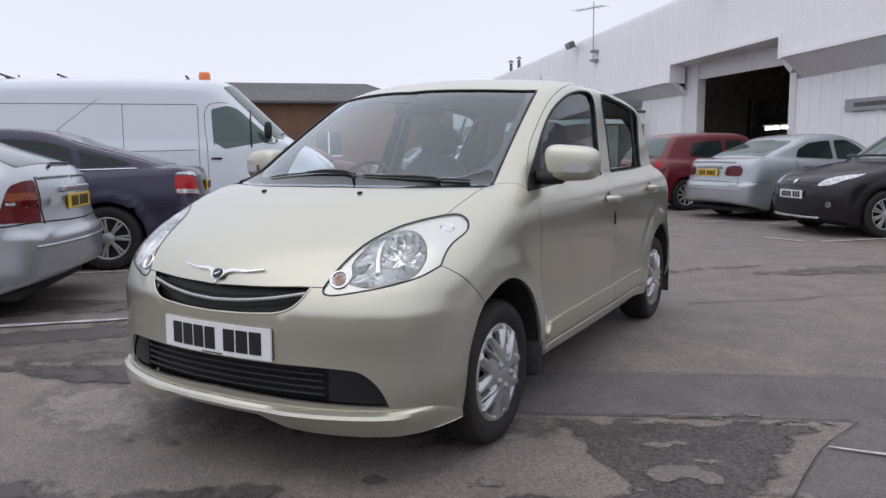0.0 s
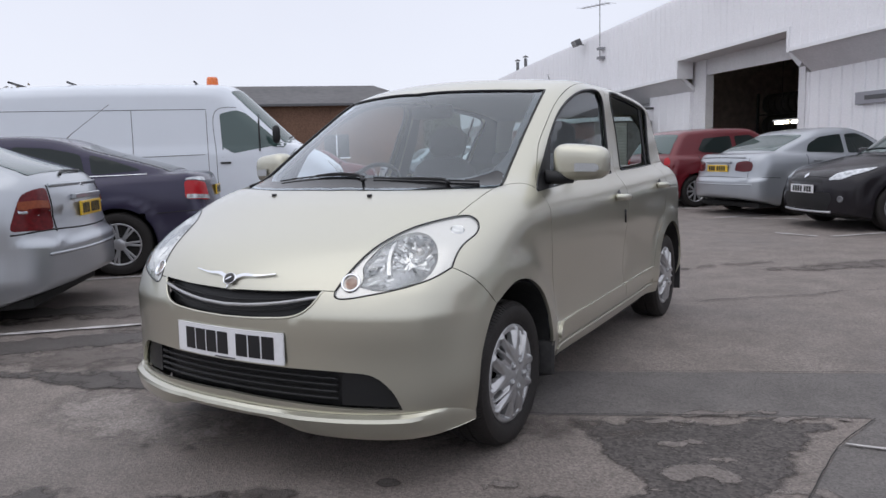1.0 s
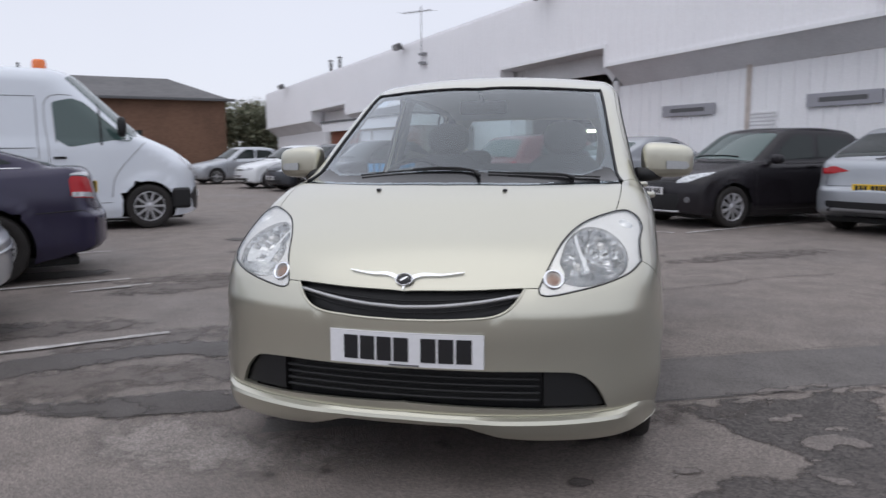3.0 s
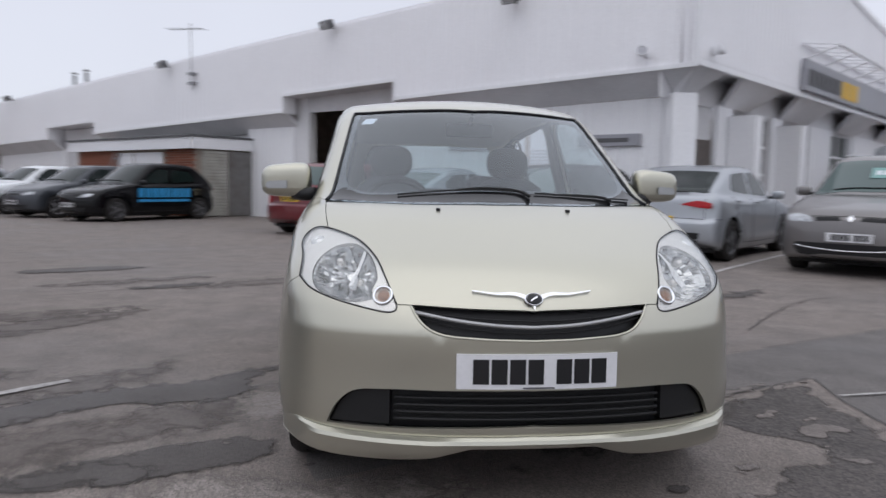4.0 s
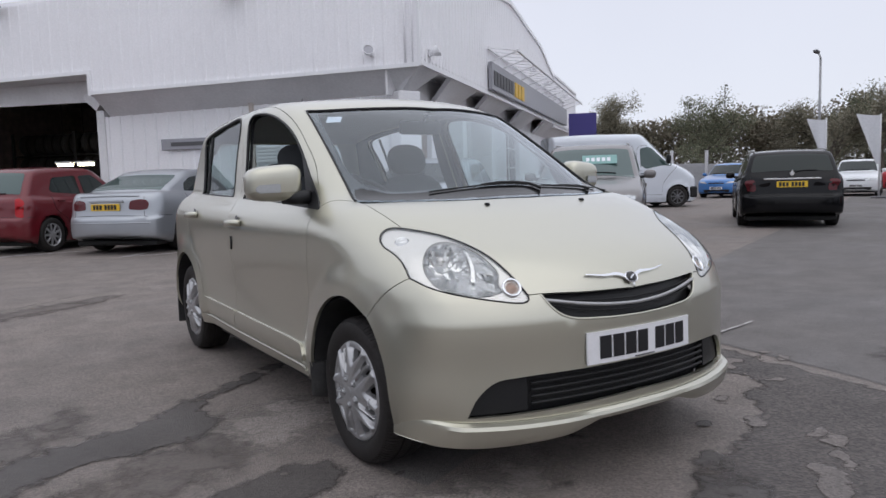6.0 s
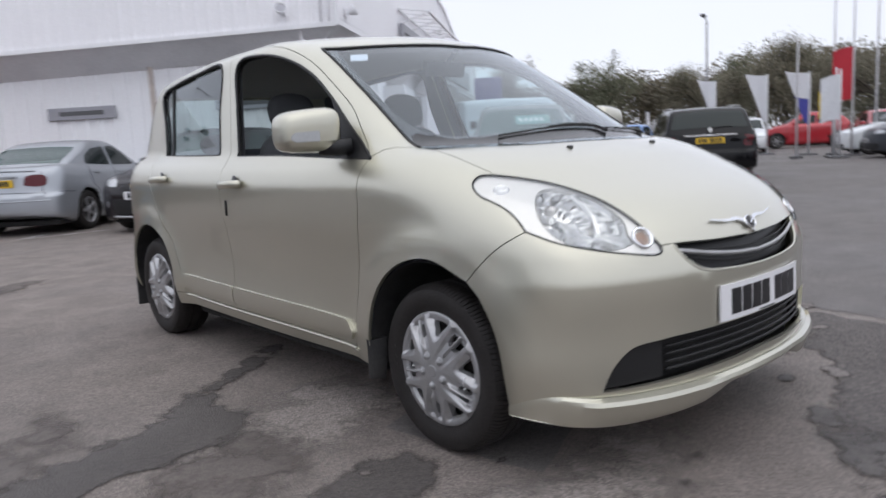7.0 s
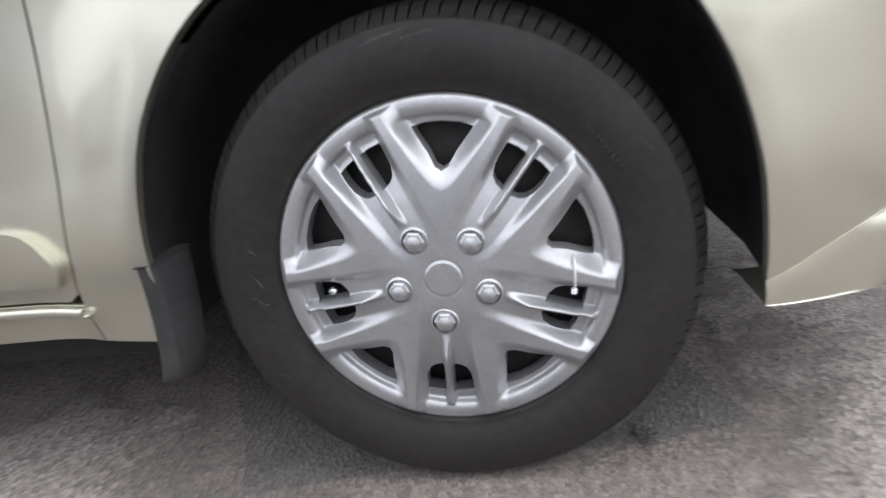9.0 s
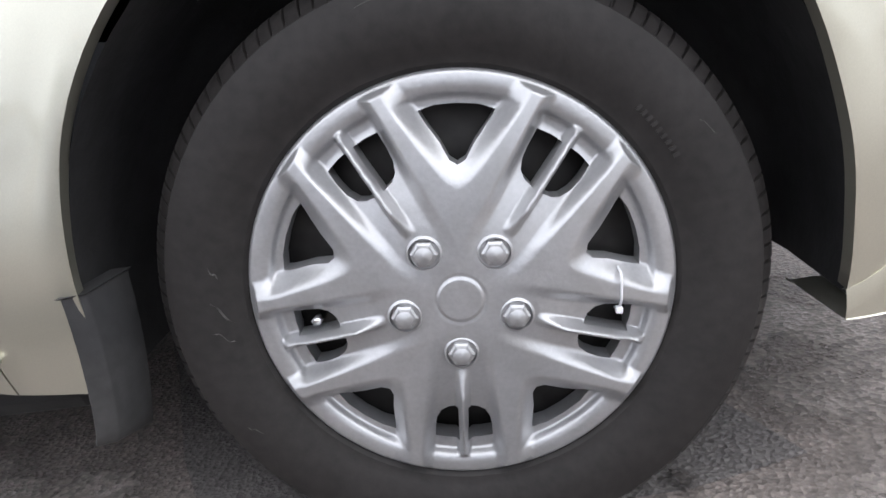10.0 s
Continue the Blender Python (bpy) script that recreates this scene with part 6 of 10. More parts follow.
        pl = part("number_plate", boxed(-0.26, 0.26, min(yy, yy + s * 0.014), max(yy, yy + s * 0.014), z - 0.055, z + 0.055, 0.003), M_PLATEW if fr else M_PLATEY, ob, "white front number plate" if fr else "yellow rear number plate")
        for i in range(7):
            x = -0.205 + i * 0.058 + (0.033 if i > 3 else 0)
            y2 = yy + s * 0.0155
            part("plate_bar", boxed(x, x + 0.042, min(y2 - 0.002, y2 + 0.001), max(y2 - 0.002, y2 + 0.001), z - 0.038, z + 0.038), M_INK, pl)
    # mirrors
    for m in (-1, 1):
        bm = cushion(bmesh.new(), m * (hw + 0.075), c["mirror"][0], c["mirror"][1], 0.095, 0.065, c.get("mirror_h", 0.07), None, 3.0)
        part("wing_mirror", bm, c.get("mirror_mat", paint_mat), ob, smooth=True)
        part("mirror_arm", tube(bmesh.new(), [(m * (hw + 0.03), c["mirror"][0], c["mirror"][1] - 0.03), (m * (hw - 0.10), c["mirror"][0] + 0.01, c["mirror"][1] - 0.05)], 0.025, 8), M_BLACK, ob)
    # arches and underside
    for m in (-1, 1):
        for y in (0.0, c["wb"]):
            bm = bmesh.new()
            R = c["rw"] + 0.05
            lathe(bm, [(R, 0.0), (R + 0.01, 0.28), (0.0, 0.28)], 24, None, False, radians(-25), radians(205))
            bmesh.ops.transform(bm, matrix=Matrix.Translation((m * (hw - 0.03), y, c["rw"])) @ Matrix(((0, 0, -m), (1, 0, 0), (0, 1, 0))).to_4x4(), verts=bm.verts[:])
            part("arch_liner", bm, M_DARK, ob)
    part("underside", boxed(-hw + 0.12, hw - 0.12, -c["fo"] + 0.35, end - 0.3, 0.14, 0.22, 0.02), M_DARK, ob)
    add_wheels(ob, c, *c.get("rim", (6, False, M_SILVER)))
    if c.get("wiper"):
        yg, zg = c["rear_base"]
        p = onto(spline([(0.05, yg + 0.03, zg + 0.03), (-0.15, yg, zg + 0.08), (-0.42, yg - 0.02, zg + 0.085)], step=0.05))
        part("rear_wiper", tube(bmesh.new(), p + sk.normal(p) * 0.014, 0.009, 6), M_BLACK, ob, smooth=True)
    p = onto([(x, yc + 0.10 + 0.1 * abs(x), zc + 0.06) for x in np.linspace(-0.5, 0.45, 12)])
    part("wiper", tube(bmesh.new(), p + sk.normal(p) * 0.012, 0.009, 6), M_BLACK, ob, smooth=True)
    if c.get("rails"):
        for m in (-1, 1):
            p = onto(spline([(m * (xt - 0.02), y, H) for y in np.linspace(yt + 0.25, c["roof_end"] - 0.1, 8)], step=0.1))
            part("roof_rail", tube(bmesh.new(), p + (0, 0, 0.025), 0.014, 8), M_SILVER, ob, smooth=True)
    return ob, sk


M_LAMP_FACE = material("headlamp_face", (0.50, 0.52, 0.54), rough=0.12, metal=0.35, coat=1.0, grain=0.5, scale=26)
M_ALLOY = material("alloy_wheel", (0.48, 0.48, 0.5), rough=0.35, metal=0.7, grain=0.05, scale=60)
M_DKALLOY = material("grey_alloy_wheel", (0.18, 0.18, 0.19), rough=0.4, metal=0.7, grain=0.05, scale=60)
P_SILVER = paint("silver_car_paint", (0.42, 0.44, 0.47), metal=0.8, rough=0.36, coat=0.7)
P_SILVER2 = paint("light_silver_car_paint", (0.39, 0.41, 0.44), metal=0.6, rough=0.36, coat=0.7)
P_PURPLE = paint("dark_purple_paint", (0.026, 0.022, 0.052), metal=0.25, rough=0.22, coat=0.25)
P_RED = paint("red_car_paint", (0.13, 0.006, 0.012), metal=0.2, rough=0.3, coat=0.6)
P_BRIGHTRED = paint("bright_red_paint", (0.40, 0.015, 0.025), metal=0.1, rough=0.3)
P_BLACK = paint("black_car_paint", (0.004, 0.004, 0.005), metal=0.0, rough=0.12, coat=0.0, spec=0.28)
P_CHARCOAL = paint("dark_plum_grey_paint", (0.014, 0.012, 0.015), metal=0.1, rough=0.2, coat=0.0, spec=0.4)
P_TAUPE = paint("taupe_metallic_paint", (0.19, 0.18, 0.178), metal=0.6, rough=0.34, coat=0.7)
P_VAN = paint("van_white_paint", (0.66, 0.70, 0.76), metal=0.0, rough=0.32)
P_BLUE = paint("bright_blue_paint", (0.03, 0.16, 0.45), metal=0.2, rough=0.3)
P_GREY = paint("dark_grey_paint", (0.05, 0.055, 0.065), metal=0.4, rough=0.3, coat=0.4)

HATCH = dict(fo=0.80, wb=2.58, ro=0.65, hw=0.86, nose=0.72, cowl=(0.30, 0.96), belt=0.94, H=1.48, screen_top=1.02, roof_end=2.55, rear_base=(3.12, 1.0), rw=0.305, mirror=(0.72, 1.0),
             windows=[[(0.80, 0.98), (1.62, 1.0), (1.66, 1.37), (1.30, 1.385), (1.10, 1.26)], [(1.72, 1.0), (2.42, 1.05), (2.50, 1.10), (2.36, 1.33), (1.75, 1.375)]],
             seams=[[(0.46, 0.30), (0.42, 0.6), (0.45, 0.93)], [(1.69, 0.27), (1.69, 0.6), (1.69, 0.98)], [(0.46, 0.27), (1.1, 0.26), (2.05, 0.27)], [(2.05, 0.27), (2.2, 0.55), (2.48, 0.75), (2.50, 1.02)]],
             handles=[(1.5, 0.88), (2.33, 0.9)],
             lamps=[[(0.36, 0.60), (0.70, 0.64), (0.78, 0.76), (0.56, 0.74)]], tails=[([(0.58, 0.72), (0.80, 0.70), (0.80, 0.98), (0.66, 0.98)], M_REDLENS)],
             front_dark=[([(0.32, 0.60), (0.32, 0.66)], M_BLACK), ([(0.50, 0.24), (0.56, 0.36)], M_BLACK)], wiper=True)
SALOON = dict(HATCH, fo=0.88, wb=2.60, ro=0.98, hw=0.86, H=1.42, cowl=(0.34, 0.95), screen_top=1.12, roof_end=2.28, rear_base=(2.98, 1.03), deck=1.03, tail_lean=0.10, wiper=False, plate_r=0.82, roof_drop=0.05,
              windows=[[(0.86, 0.97), (1.60, 0.98), (1.62, 1.32), (1.36, 1.335), (1.16, 1.24)], [(1.68, 0.98), (2.42, 1.02), (2.36, 1.16), (2.12, 1.28), (1.70, 1.325)]],
              seams=[[(0.48, 0.30), (0.44, 0.6), (0.47, 0.93)], [(1.65, 0.27), (1.65, 0.6), (1.65, 0.97)], [(0.48, 0.27), (1.1, 0.26), (2.05, 0.27)], [(2.05, 0.27), (2.2, 0.55), (2.42, 0.72), (2.45, 1.0)]], handles=[(1.46, 0.86), (2.27, 0.88)])

# ---- parked vehicles ----
def along(s, n):
    """A spot in the bays: s along them, n across."""
    return (0.73 * s - 0.69 * n, 0.69 * s + 0.73 * n)


def nose_in(rear_axle, heading, wb):
    a = radians(heading)
    return (rear_axle[0] + wb * math.cos(a), rear_axle[1] + wb * math.sin(a))


# silver hatchback with a full-height tail lamp
astra = dict(SALOON, wb=2.76, ro=0.86, tails=[([(0.625, 3.46, 0.680), (0.615, 3.44, 0.85), (0.60, 3.42, 0.972), (0.69, 3.38, 0.962), (0.778, 3.32, 0.933), (0.818, 3.29, 0.83), (0.844, 3.25, 0.687), (0.74, 3.39, 0.680)], M_MIDRED)], deck=1.02, rear_base=(3.40, 1.04), roof_end=2.62, lines=False, H=1.43, tail_r=0.11, tail_sweep=0.22, handles=[], plate_r=0.80,
             windows=[[(0.86, 0.97), (1.60, 0.98), (1.62, 1.32), (1.36, 1.335), (1.16, 1.24)], [(1.68, 0.98), (2.50, 1.02), (2.72, 1.12), (2.52, 1.27), (1.70, 1.325)]],
             rear_dark=[], rim=(7, False, M_ALLOY), glass=M_PALEGLASS)
astra_ob, astra_sk = add_car("hatchback_car", "silver hatchback with large smoked red tail lamps, parked in a bay", astra, nose_in(along(-2.62, 3.06), 221, 2.60), 221, P_SILVER)
def boot_details(ob, sk, c, z_plate, paint_mat, badge=True):
    """Bright handle bar, plate recess and lip on a boot lid."""
    yy = sk.cast(np.array([(0.0, 8.0, z_plate + 0.10)]), (0, -1, 0), 6)[0][1]
    part("boot_handle", boxed(-0.31, 0.31, yy - 0.02, yy + 0.018, z_plate + 0.075, z_plate + 0.115, 0.008), paint_mat, ob)
    p = sk.settle(spline([(x, c["wb"] + c["ro"] - 0.12 - 0.10 * x * x, c["deck"] - 0.01) for x in np.linspace(-0.55, 0.55, 11)], step=0.06))
    part("boot_lip", tube(bmesh.new(), p + sk.normal(p) * 0.004, 0.016, 8), paint_mat, ob, smooth=True)
    p = sk.settle(spline([(x, c["wb"] + c["ro"] - 0.02 - 0.10 * x * x, 0.52) for x in np.linspace(-0.80, 0.80, 13)], step=0.06))
    part("bumper_strip", tube(bmesh.new(), p + sk.normal(p) * 0.001, 0.011, 6), paint_mat, ob, smooth=True)
    if badge:
        yb = sk.cast(np.array([(0.0, 8.0, z_plate + 0.17)]), (0, -1, 0), 6)[0][1]
        bm = lathe(bmesh.new(), [(0.022, 0.004), (0.027, 0.007), (0.032, 0.004), (0.032, -0.006)], 24, Matrix.Translation((0, yb, z_plate + 0.165)) @ pose(0, 0, 0, -90, 0, 0))
        part("badge", bm, M_CHROME, ob, "plain chrome ring badge", smooth=True)


boot_details(astra_ob, astra_sk, astra, 0.80, P_SILVER)
p = astra_sk.settle(spline([(-0.45, 3.34, 1.075), (-0.2, 3.36, 1.08), (0.1, 3.37, 1.075), (0.2, 3.40, 1.055)], step=0.05))
part("rear_wiper", tube(bmesh.new(), p + astra_sk.normal(p) * 0.012, 0.010, 6), M_BLACK, astra_ob, "black rear wiper", smooth=True)
for m in (-1, 1):
    # clear and amber bands across the tail lamp
    for nm, z0, z1, mt, lb in (("reversing_lamp", 0.806, 0.822, M_LAMP_FACE, "clear reversing lamp"), ("indicator_lamp", 0.828, 0.882, M_DKAMBER, "smoked amber indicator lamp")):
        g = np.array([(m * x, y, z) for x, y, z in ((0.632, 3.44, z0), (0.72, 3.38, z0), (0.80, 3.30, z0), (0.80, 3.30, z1), (0.72, 3.38, z1), (0.632, 3.44, z1))])
        dense = np.vstack([np.linspace(g[i], g[(i + 1) % 6], 6)[:-1] for i in range(6)])
        sheet(nm, astra_sk.panel(astra_sk.settle(dense), (-0.55 * m, -0.83, 0), 0.03, 0.009, 0.006, 0.0), mt, astra_ob, lb)
    p = astra_sk.settle(spline([(m * x, 3.56 - 0.42 * x * x, 0.664) for x in (0.0, 0.3, 0.55, 0.70, 0.80, 0.85)], step=0.04))
    part("shut_line", tube(bmesh.new(), p, 0.006, 6), M_DARK, astra_ob)
    # pressed edge of the tailgate beside the lamp
    p = astra_sk.settle(spline([(m * 0.60, 3.46, 0.66), (m * 0.592, 3.44, 0.85), (m * 0.57, 3.41, 0.985)], step=0.04))
    part("shut_line", tube(bmesh.new(), p, 0.006, 6), M_DARK, astra_ob)
# dark purple hatchback saloon
vectra = dict(SALOON, fo=0.9, wb=2.70, ro=1.0, hw=0.895, H=1.44, rear_base=(3.28, 1.02), roof_end=2.30, deck=1.03, rw=0.322, cowl=(0.36, 0.96), screen_top=1.15,
              windows=[[(0.9, 0.97), (1.66, 0.99), (1.68, 1.33), (1.40, 1.345), (1.2, 1.25)], [(1.74, 0.99), (2.42, 1.02), (2.38, 1.24), (2.10, 1.31), (1.76, 1.335)], [(2.48, 1.02), (2.95, 1.06), (2.72, 1.15), (2.46, 1.24)]],
              tails=[([(0.62, 3.68, 0.75), (0.62, 3.66, 0.94), (0.80, 3.50, 0.945), (0.88, 3.36, 0.945), (0.88, 3.36, 0.75), (0.80, 3.54, 0.75)], M_REDLENS)], handles=[(1.5, 0.87), (2.33, 0.89)], rim=(7, True, M_ALLOY), rear_dark=[])
vectra_ob, vectra_sk = add_car("hatchback_car", "dark purple five-door hatchback with bright red tail lamps", vectra, nose_in(along(-1.82, 5.46), 223.4, 2.70), 223.4, P_PURPLE)
part("roof_aerial", tube(bmesh.new(), [(0.1, 2.10, 1.40), (0.1, 2.16, 1.46), (0.1, 2.55, 1.76)], 0.005, 6, 0.002), M_BLACK, vectra_ob)
for m in (-1, 1):
    g = np.array([(m * x, y, z) for x, y, z in ((0.63, 3.67, 0.757), (0.80, 3.53, 0.757), (0.87, 3.37, 0.757), (0.87, 3.37, 0.80), (0.80, 3.53, 0.80), (0.63, 3.67, 0.80))])
    dense = np.vstack([np.linspace(g[i], g[(i + 1) % 6], 6)[:-1] for i in range(6)])
    sheet("reversing_lamp", vectra_sk.panel(vectra_sk.settle(dense), (-0.55 * m, -0.83, 0), 0.05, 0.010, 0.006, 0.0), M_LAMP_FACE, vectra_ob, "clear reversing lamp")
    g = np.array([(m * x, y, z) for x, y, z in ((0.62, 3.66, 0.955), (0.76, 3.55, 0.955), (0.87, 3.37, 0.952), (0.85, 3.39, 0.972), (0.70, 3.58, 1.0), (0.62, 3.64, 1.0))])
    dense = np.vstack([np.linspace(g[i], g[(i + 1) % 6], 6)[:-1] for i in range(6)])
    sheet("indicator_lamp", vectra_sk.panel(vectra_sk.settle(dense), (-0.5 * m, -0.7, -0.5), 0.05, 0.008, 0.006, 0.0), M_LAMP_FACE, vectra_ob, "clear indicator lamp")
    p = vectra_sk.settle(spline([(0.8 * m, y, 0.985 + 0.02 * (y - 1.5)) for y in (0.9, 1.6, 2.3, 3.0)], step=0.08))
    part("window_trim", tube(bmesh.new(), p + vectra_sk.normal(p) * 0.003, 0.007, 6), M_CHROME, vectra_ob, "bright window strip", smooth=True)

# dark small hatchback facing the camera
clio = dict(HATCH, fo=0.80, wb=2.575, ro=0.64, hw=0.86, H=1.49, rw=0.308, plate_f=0.54, lamps=[[(0.44, -0.74, 0.675), (0.62, -0.66, 0.68), (0.79, -0.42, 0.76), (0.80, -0.28, 0.88), (0.68, -0.44, 0.895), (0.50, -0.66, 0.79)]], screen=M_PALEGLASS,
            front_dark=[([(0.36, 0.63), (0.34, 0.69)], M_BLACK), ([(0.46, 0.26), (0.54, 0.42), (0.5, 0.50)], M_BLACK)], rim=(9, True, M_ALLOY), mirror_mat=P_CHARCOAL)
clio_ob, clio_sk = add_car("hatchback_car", "dark plum-grey small hatchback with a white front plate", clio, (1.84, 9.02), 215, P_CHARCOAL)
p = clio_sk.settle(spline([(x, -0.78 + 0.25 * x * x, 0.245) for x in np.linspace(-0.52, 0.52, 9)], step=0.08))
part("bumper_strip", tube(bmesh.new(), p + clio_sk.normal(p) * 0.004, 0.016, 8), M_ALLOY, clio_ob, "silver lower strip", smooth=True)
c0 = clio_sk.settle(np.array([(0, -0.78, 0.76)]))[0]
bm = prism(bmesh.new(), [(0, -0.05), (0.036, 0), (0, 0.05), (-0.036, 0)], 0.012)
bmesh.ops.bevel(bm, geom=bm.edges[:], offset=0.003, segments=1, affect="EDGES")
bmesh.ops.transform(bm, matrix=Matrix.Translation(Vector(c0)) @ Vector(clio_sk.normal(c0[None])[0]).to_track_quat("Z", "Y").to_matrix().to_4x4(), verts=bm.verts[:])
part("badge", bm, M_CHROME, clio_ob, "plain chrome diamond badge")
for m in (-1, 1):
    c1 = clio_sk.settle(np.array([(0.62 * m, -0.62, 0.42)]))[0]
    bm = bmesh.new()
    lathe(bm, [(0.0, 0.003), (0.028, 0.005), (0.038, 0.008), (0.043, 0.0)], 20)
    bmesh.ops.transform(bm, matrix=Matrix.Translation(Vector(c1)) @ Vector(clio_sk.normal(c1[None])[0]).to_track_quat("Z", "Y").to_matrix().to_4x4(), verts=bm.verts[:])
    part("fog_lamp", bm, M_DKALLOY, clio_ob, smooth=True)

# silver saloon seen from behind, next to it
primera = dict(SALOON, tail_r=0.15, tumble=0.32, roof_r=0.12, fo=0.92, wb=2.60, ro=1.0, H=1.42, hw=0.858, deck=1.0, rear_base=(3.02, 1.02), plate_r=0.78, tail_lean=0.08,
               tails=[([(0.40, 0.75), (0.43, 0.89), (0.60, 0.925), (0.73, 0.91), (0.78, 0.85), (0.75, 0.755), (0.60, 0.735)], M_DKRED)], tail_sweep=0.26, screen=M_PALEGLASS, rear_glass=M_PALEGLASS, rim=(5, False, M_ALLOY), handles=[(1.46, 0.86), (2.27, 0.88)])
primera_ob, primera_sk = add_car("saloon_car", "light silver saloon with dark red oval tail lamps", primera, nose_in((0.42, 11.05), 46, 2.60), 46, P_SILVER2)
boot_details(primera_ob, primera_sk, primera, 0.78, P_SILVER2)
# red hatchback
stilo = dict(HATCH, fo=0.86, wb=2.60, ro=0.72, hw=0.88, H=1.52, rear_base=(3.15, 0.98), roof_end=2.75, belt=0.93, plate_r=0.74, rim=(9, False, M_ALLOY), rear_glass=M_PALEGLASS,
             tails=[([(0.66, 0.66), (0.82, 0.64), (0.80, 0.95), (0.72, 1.05), (0.66, 0.98)], M_REDLENS)])
add_car("hatchback_car", "dark red five-door hatchback parked by the workshop", stilo, nose_in((-1.5, 12.6), 46, 2.60), 46, P_RED)
# silver hatchback and taupe people carrier
megane = dict(HATCH, fo=0.88, wb=2.64, ro=0.78, hw=0.90, H=1.47, rear_base=(3.22, 0.99), roof_end=2.45, screen_top=1.05, plate_r=0.62, rim=(5, True, M_DKALLOY), rw=0.315,
              tails=[([(0.34, 0.85), (0.60, 0.93), (0.82, 0.92), (0.85, 0.83), (0.60, 0.82)], M_REDLENS)], rear_dark=[([(0.62, 0.24), (0.66, 0.44)], M_BLACK)])
megane_ob, _ = add_car("hatchback_car", "silver hatchback with slim red tail lamps and a black lower bumper", megane, nose_in((4.42, 8.0), 43, 2.64), 43, P_SILVER2)
scenic = dict(HATCH, fo=0.88, wb=2.74, ro=0.86, hw=0.905, H=1.62, nose=0.78, cowl=(0.20, 1.03), belt=1.0, screen_top=0.98, roof_end=3.05, rear_base=(3.45, 1.05), rw=0.32, plate_f=0.50, rails=True, screen=M_PALEGLASS,
              windows=[[(0.75, 1.05), (1.70, 1.07), (1.72, 1.50), (1.30, 1.51), (1.05, 1.36)], [(1.78, 1.07), (2.62, 1.09), (2.62, 1.48), (1.80, 1.50)], [(2.68, 1.10), (3.20, 1.14), (3.10, 1.40), (2.70, 1.47)]],
              lamps=[[(0.44, 0.68), (0.78, 0.68), (0.84, 0.80), (0.70, 0.84), (0.52, 0.79)]], mirror=(0.66, 1.08),
              front_dark=[([(0.62, 0.26), (0.70, 0.36), (0.66, 0.42)], M_BLACK)], rim=(6, True, M_ALLOY))
scenic_ob, scenic_sk = add_car("people_carrier", "taupe people carrier with a pale card in its windscreen", scenic, (6.13, 5.94), 221, P_TAUPE)
for m in (1, -1):
    g = np.array([(m * x, -0.86 + 0.2 * x * x, z) for x, z in ((0.11, 0.71), (0.41, 0.70), (0.43, 0.775), (0.13, 0.785))])
    dense = np.vstack([np.linspace(g[i], g[(i + 1) % 4], 6)[:-1] for i in range(4)])
    sheet("grille", scenic_sk.panel(scenic_sk.settle(dense), (0, 1, 0), 0.05, 0.004, 0.01, 0.0), M_BLACK, scenic_ob)
c0 = scenic_sk.settle(np.array([(0, -0.87, 0.75)]))[0]
bm = prism(bmesh.new(), [(0, -0.055), (0.04, 0), (0, 0.055), (-0.04, 0)], 0.012)
bmesh.ops.bevel(bm, geom=bm.edges[:], offset=0.004, segments=1, affect="EDGES")
bmesh.ops.transform(bm, matrix=Matrix.Translation(Vector(c0)) @ Vector(scenic_sk.normal(c0[None])[0]).to_track_quat("Z", "Y").to_matrix().to_4x4(), verts=bm.verts[:])
part("badge", bm, M_CHROME, scenic_ob, "plain chrome diamond badge")
p = scenic_sk.settle(spline([(x, -0.86 + 0.25 * x * x, 0.335 + 0.10 * x * x) for x in np.linspace(-0.66, 0.66, 9)], step=0.08))
part("bumper_strip", tube(bmesh.new(), p + scenic_sk.normal(p) * 0.006, 0.009, 8), M_CHROME, scenic_ob, "bright bumper strip", smooth=True)
M_CARD = material("pale_green_card", (0.20, 0.36, 0.34), rough=0.6)
q = scenic_sk.settle(np.array([(0.12, 0.62, 1.32)]))[0]
nq = scenic_sk.normal(q[None])[0]
mq = Matrix.Translation(Vector(q + nq * 0.008)) @ Vector(nq).to_track_quat("Z", "Y").to_matrix().to_4x4()
card = part("windscreen_card", boxed(-0.22, 0.34, -0.13, 0.13, -0.001, 0.001, m=mq), M_CARD, scenic_ob, "pale green sale card behind the glass")
for i in range(5):
    part("card_bar", boxed(-0.16 + i * 0.085, -0.105 + i * 0.085, -0.055, 0.055, 0.0012, 0.0022, m=mq), M_STICKER, card)

# black estate further out
estate = dict(HATCH, fo=0.95, wb=2.76, ro=1.05, hw=0.905, H=1.49, roof_end=3.35, rear_base=(3.68, 1.0), belt=0.95, rw=0.325, plate_r=0.82, rails=True,
              windows=[[(0.85, 0.98), (1.70, 1.0), (1.72, 1.38), (1.38, 1.39), (1.15, 1.27)], [(1.78, 1.0), (2.65, 1.02), (2.65, 1.36), (1.80, 1.38)], [(2.72, 1.03), (3.42, 1.08), (3.25, 1.30), (2.74, 1.36)]],
              tails=[([(0.62, 0.70), (0.84, 0.70), (0.84, 0.92), (0.64, 0.94)], M_DKRED)], rim=(5, True, M_ALLOY))
estate_ob, estate_sk = add_car("estate_car", "black estate car with roof rails seen from behind", estate, nose_in((11.45, 5.85), 37, 2.76), 37, P_BLACK)
yy = estate_sk.cast(np.array([(0.0, 8.0, 0.92)]), (0, -1, 0), 6)[0][1]
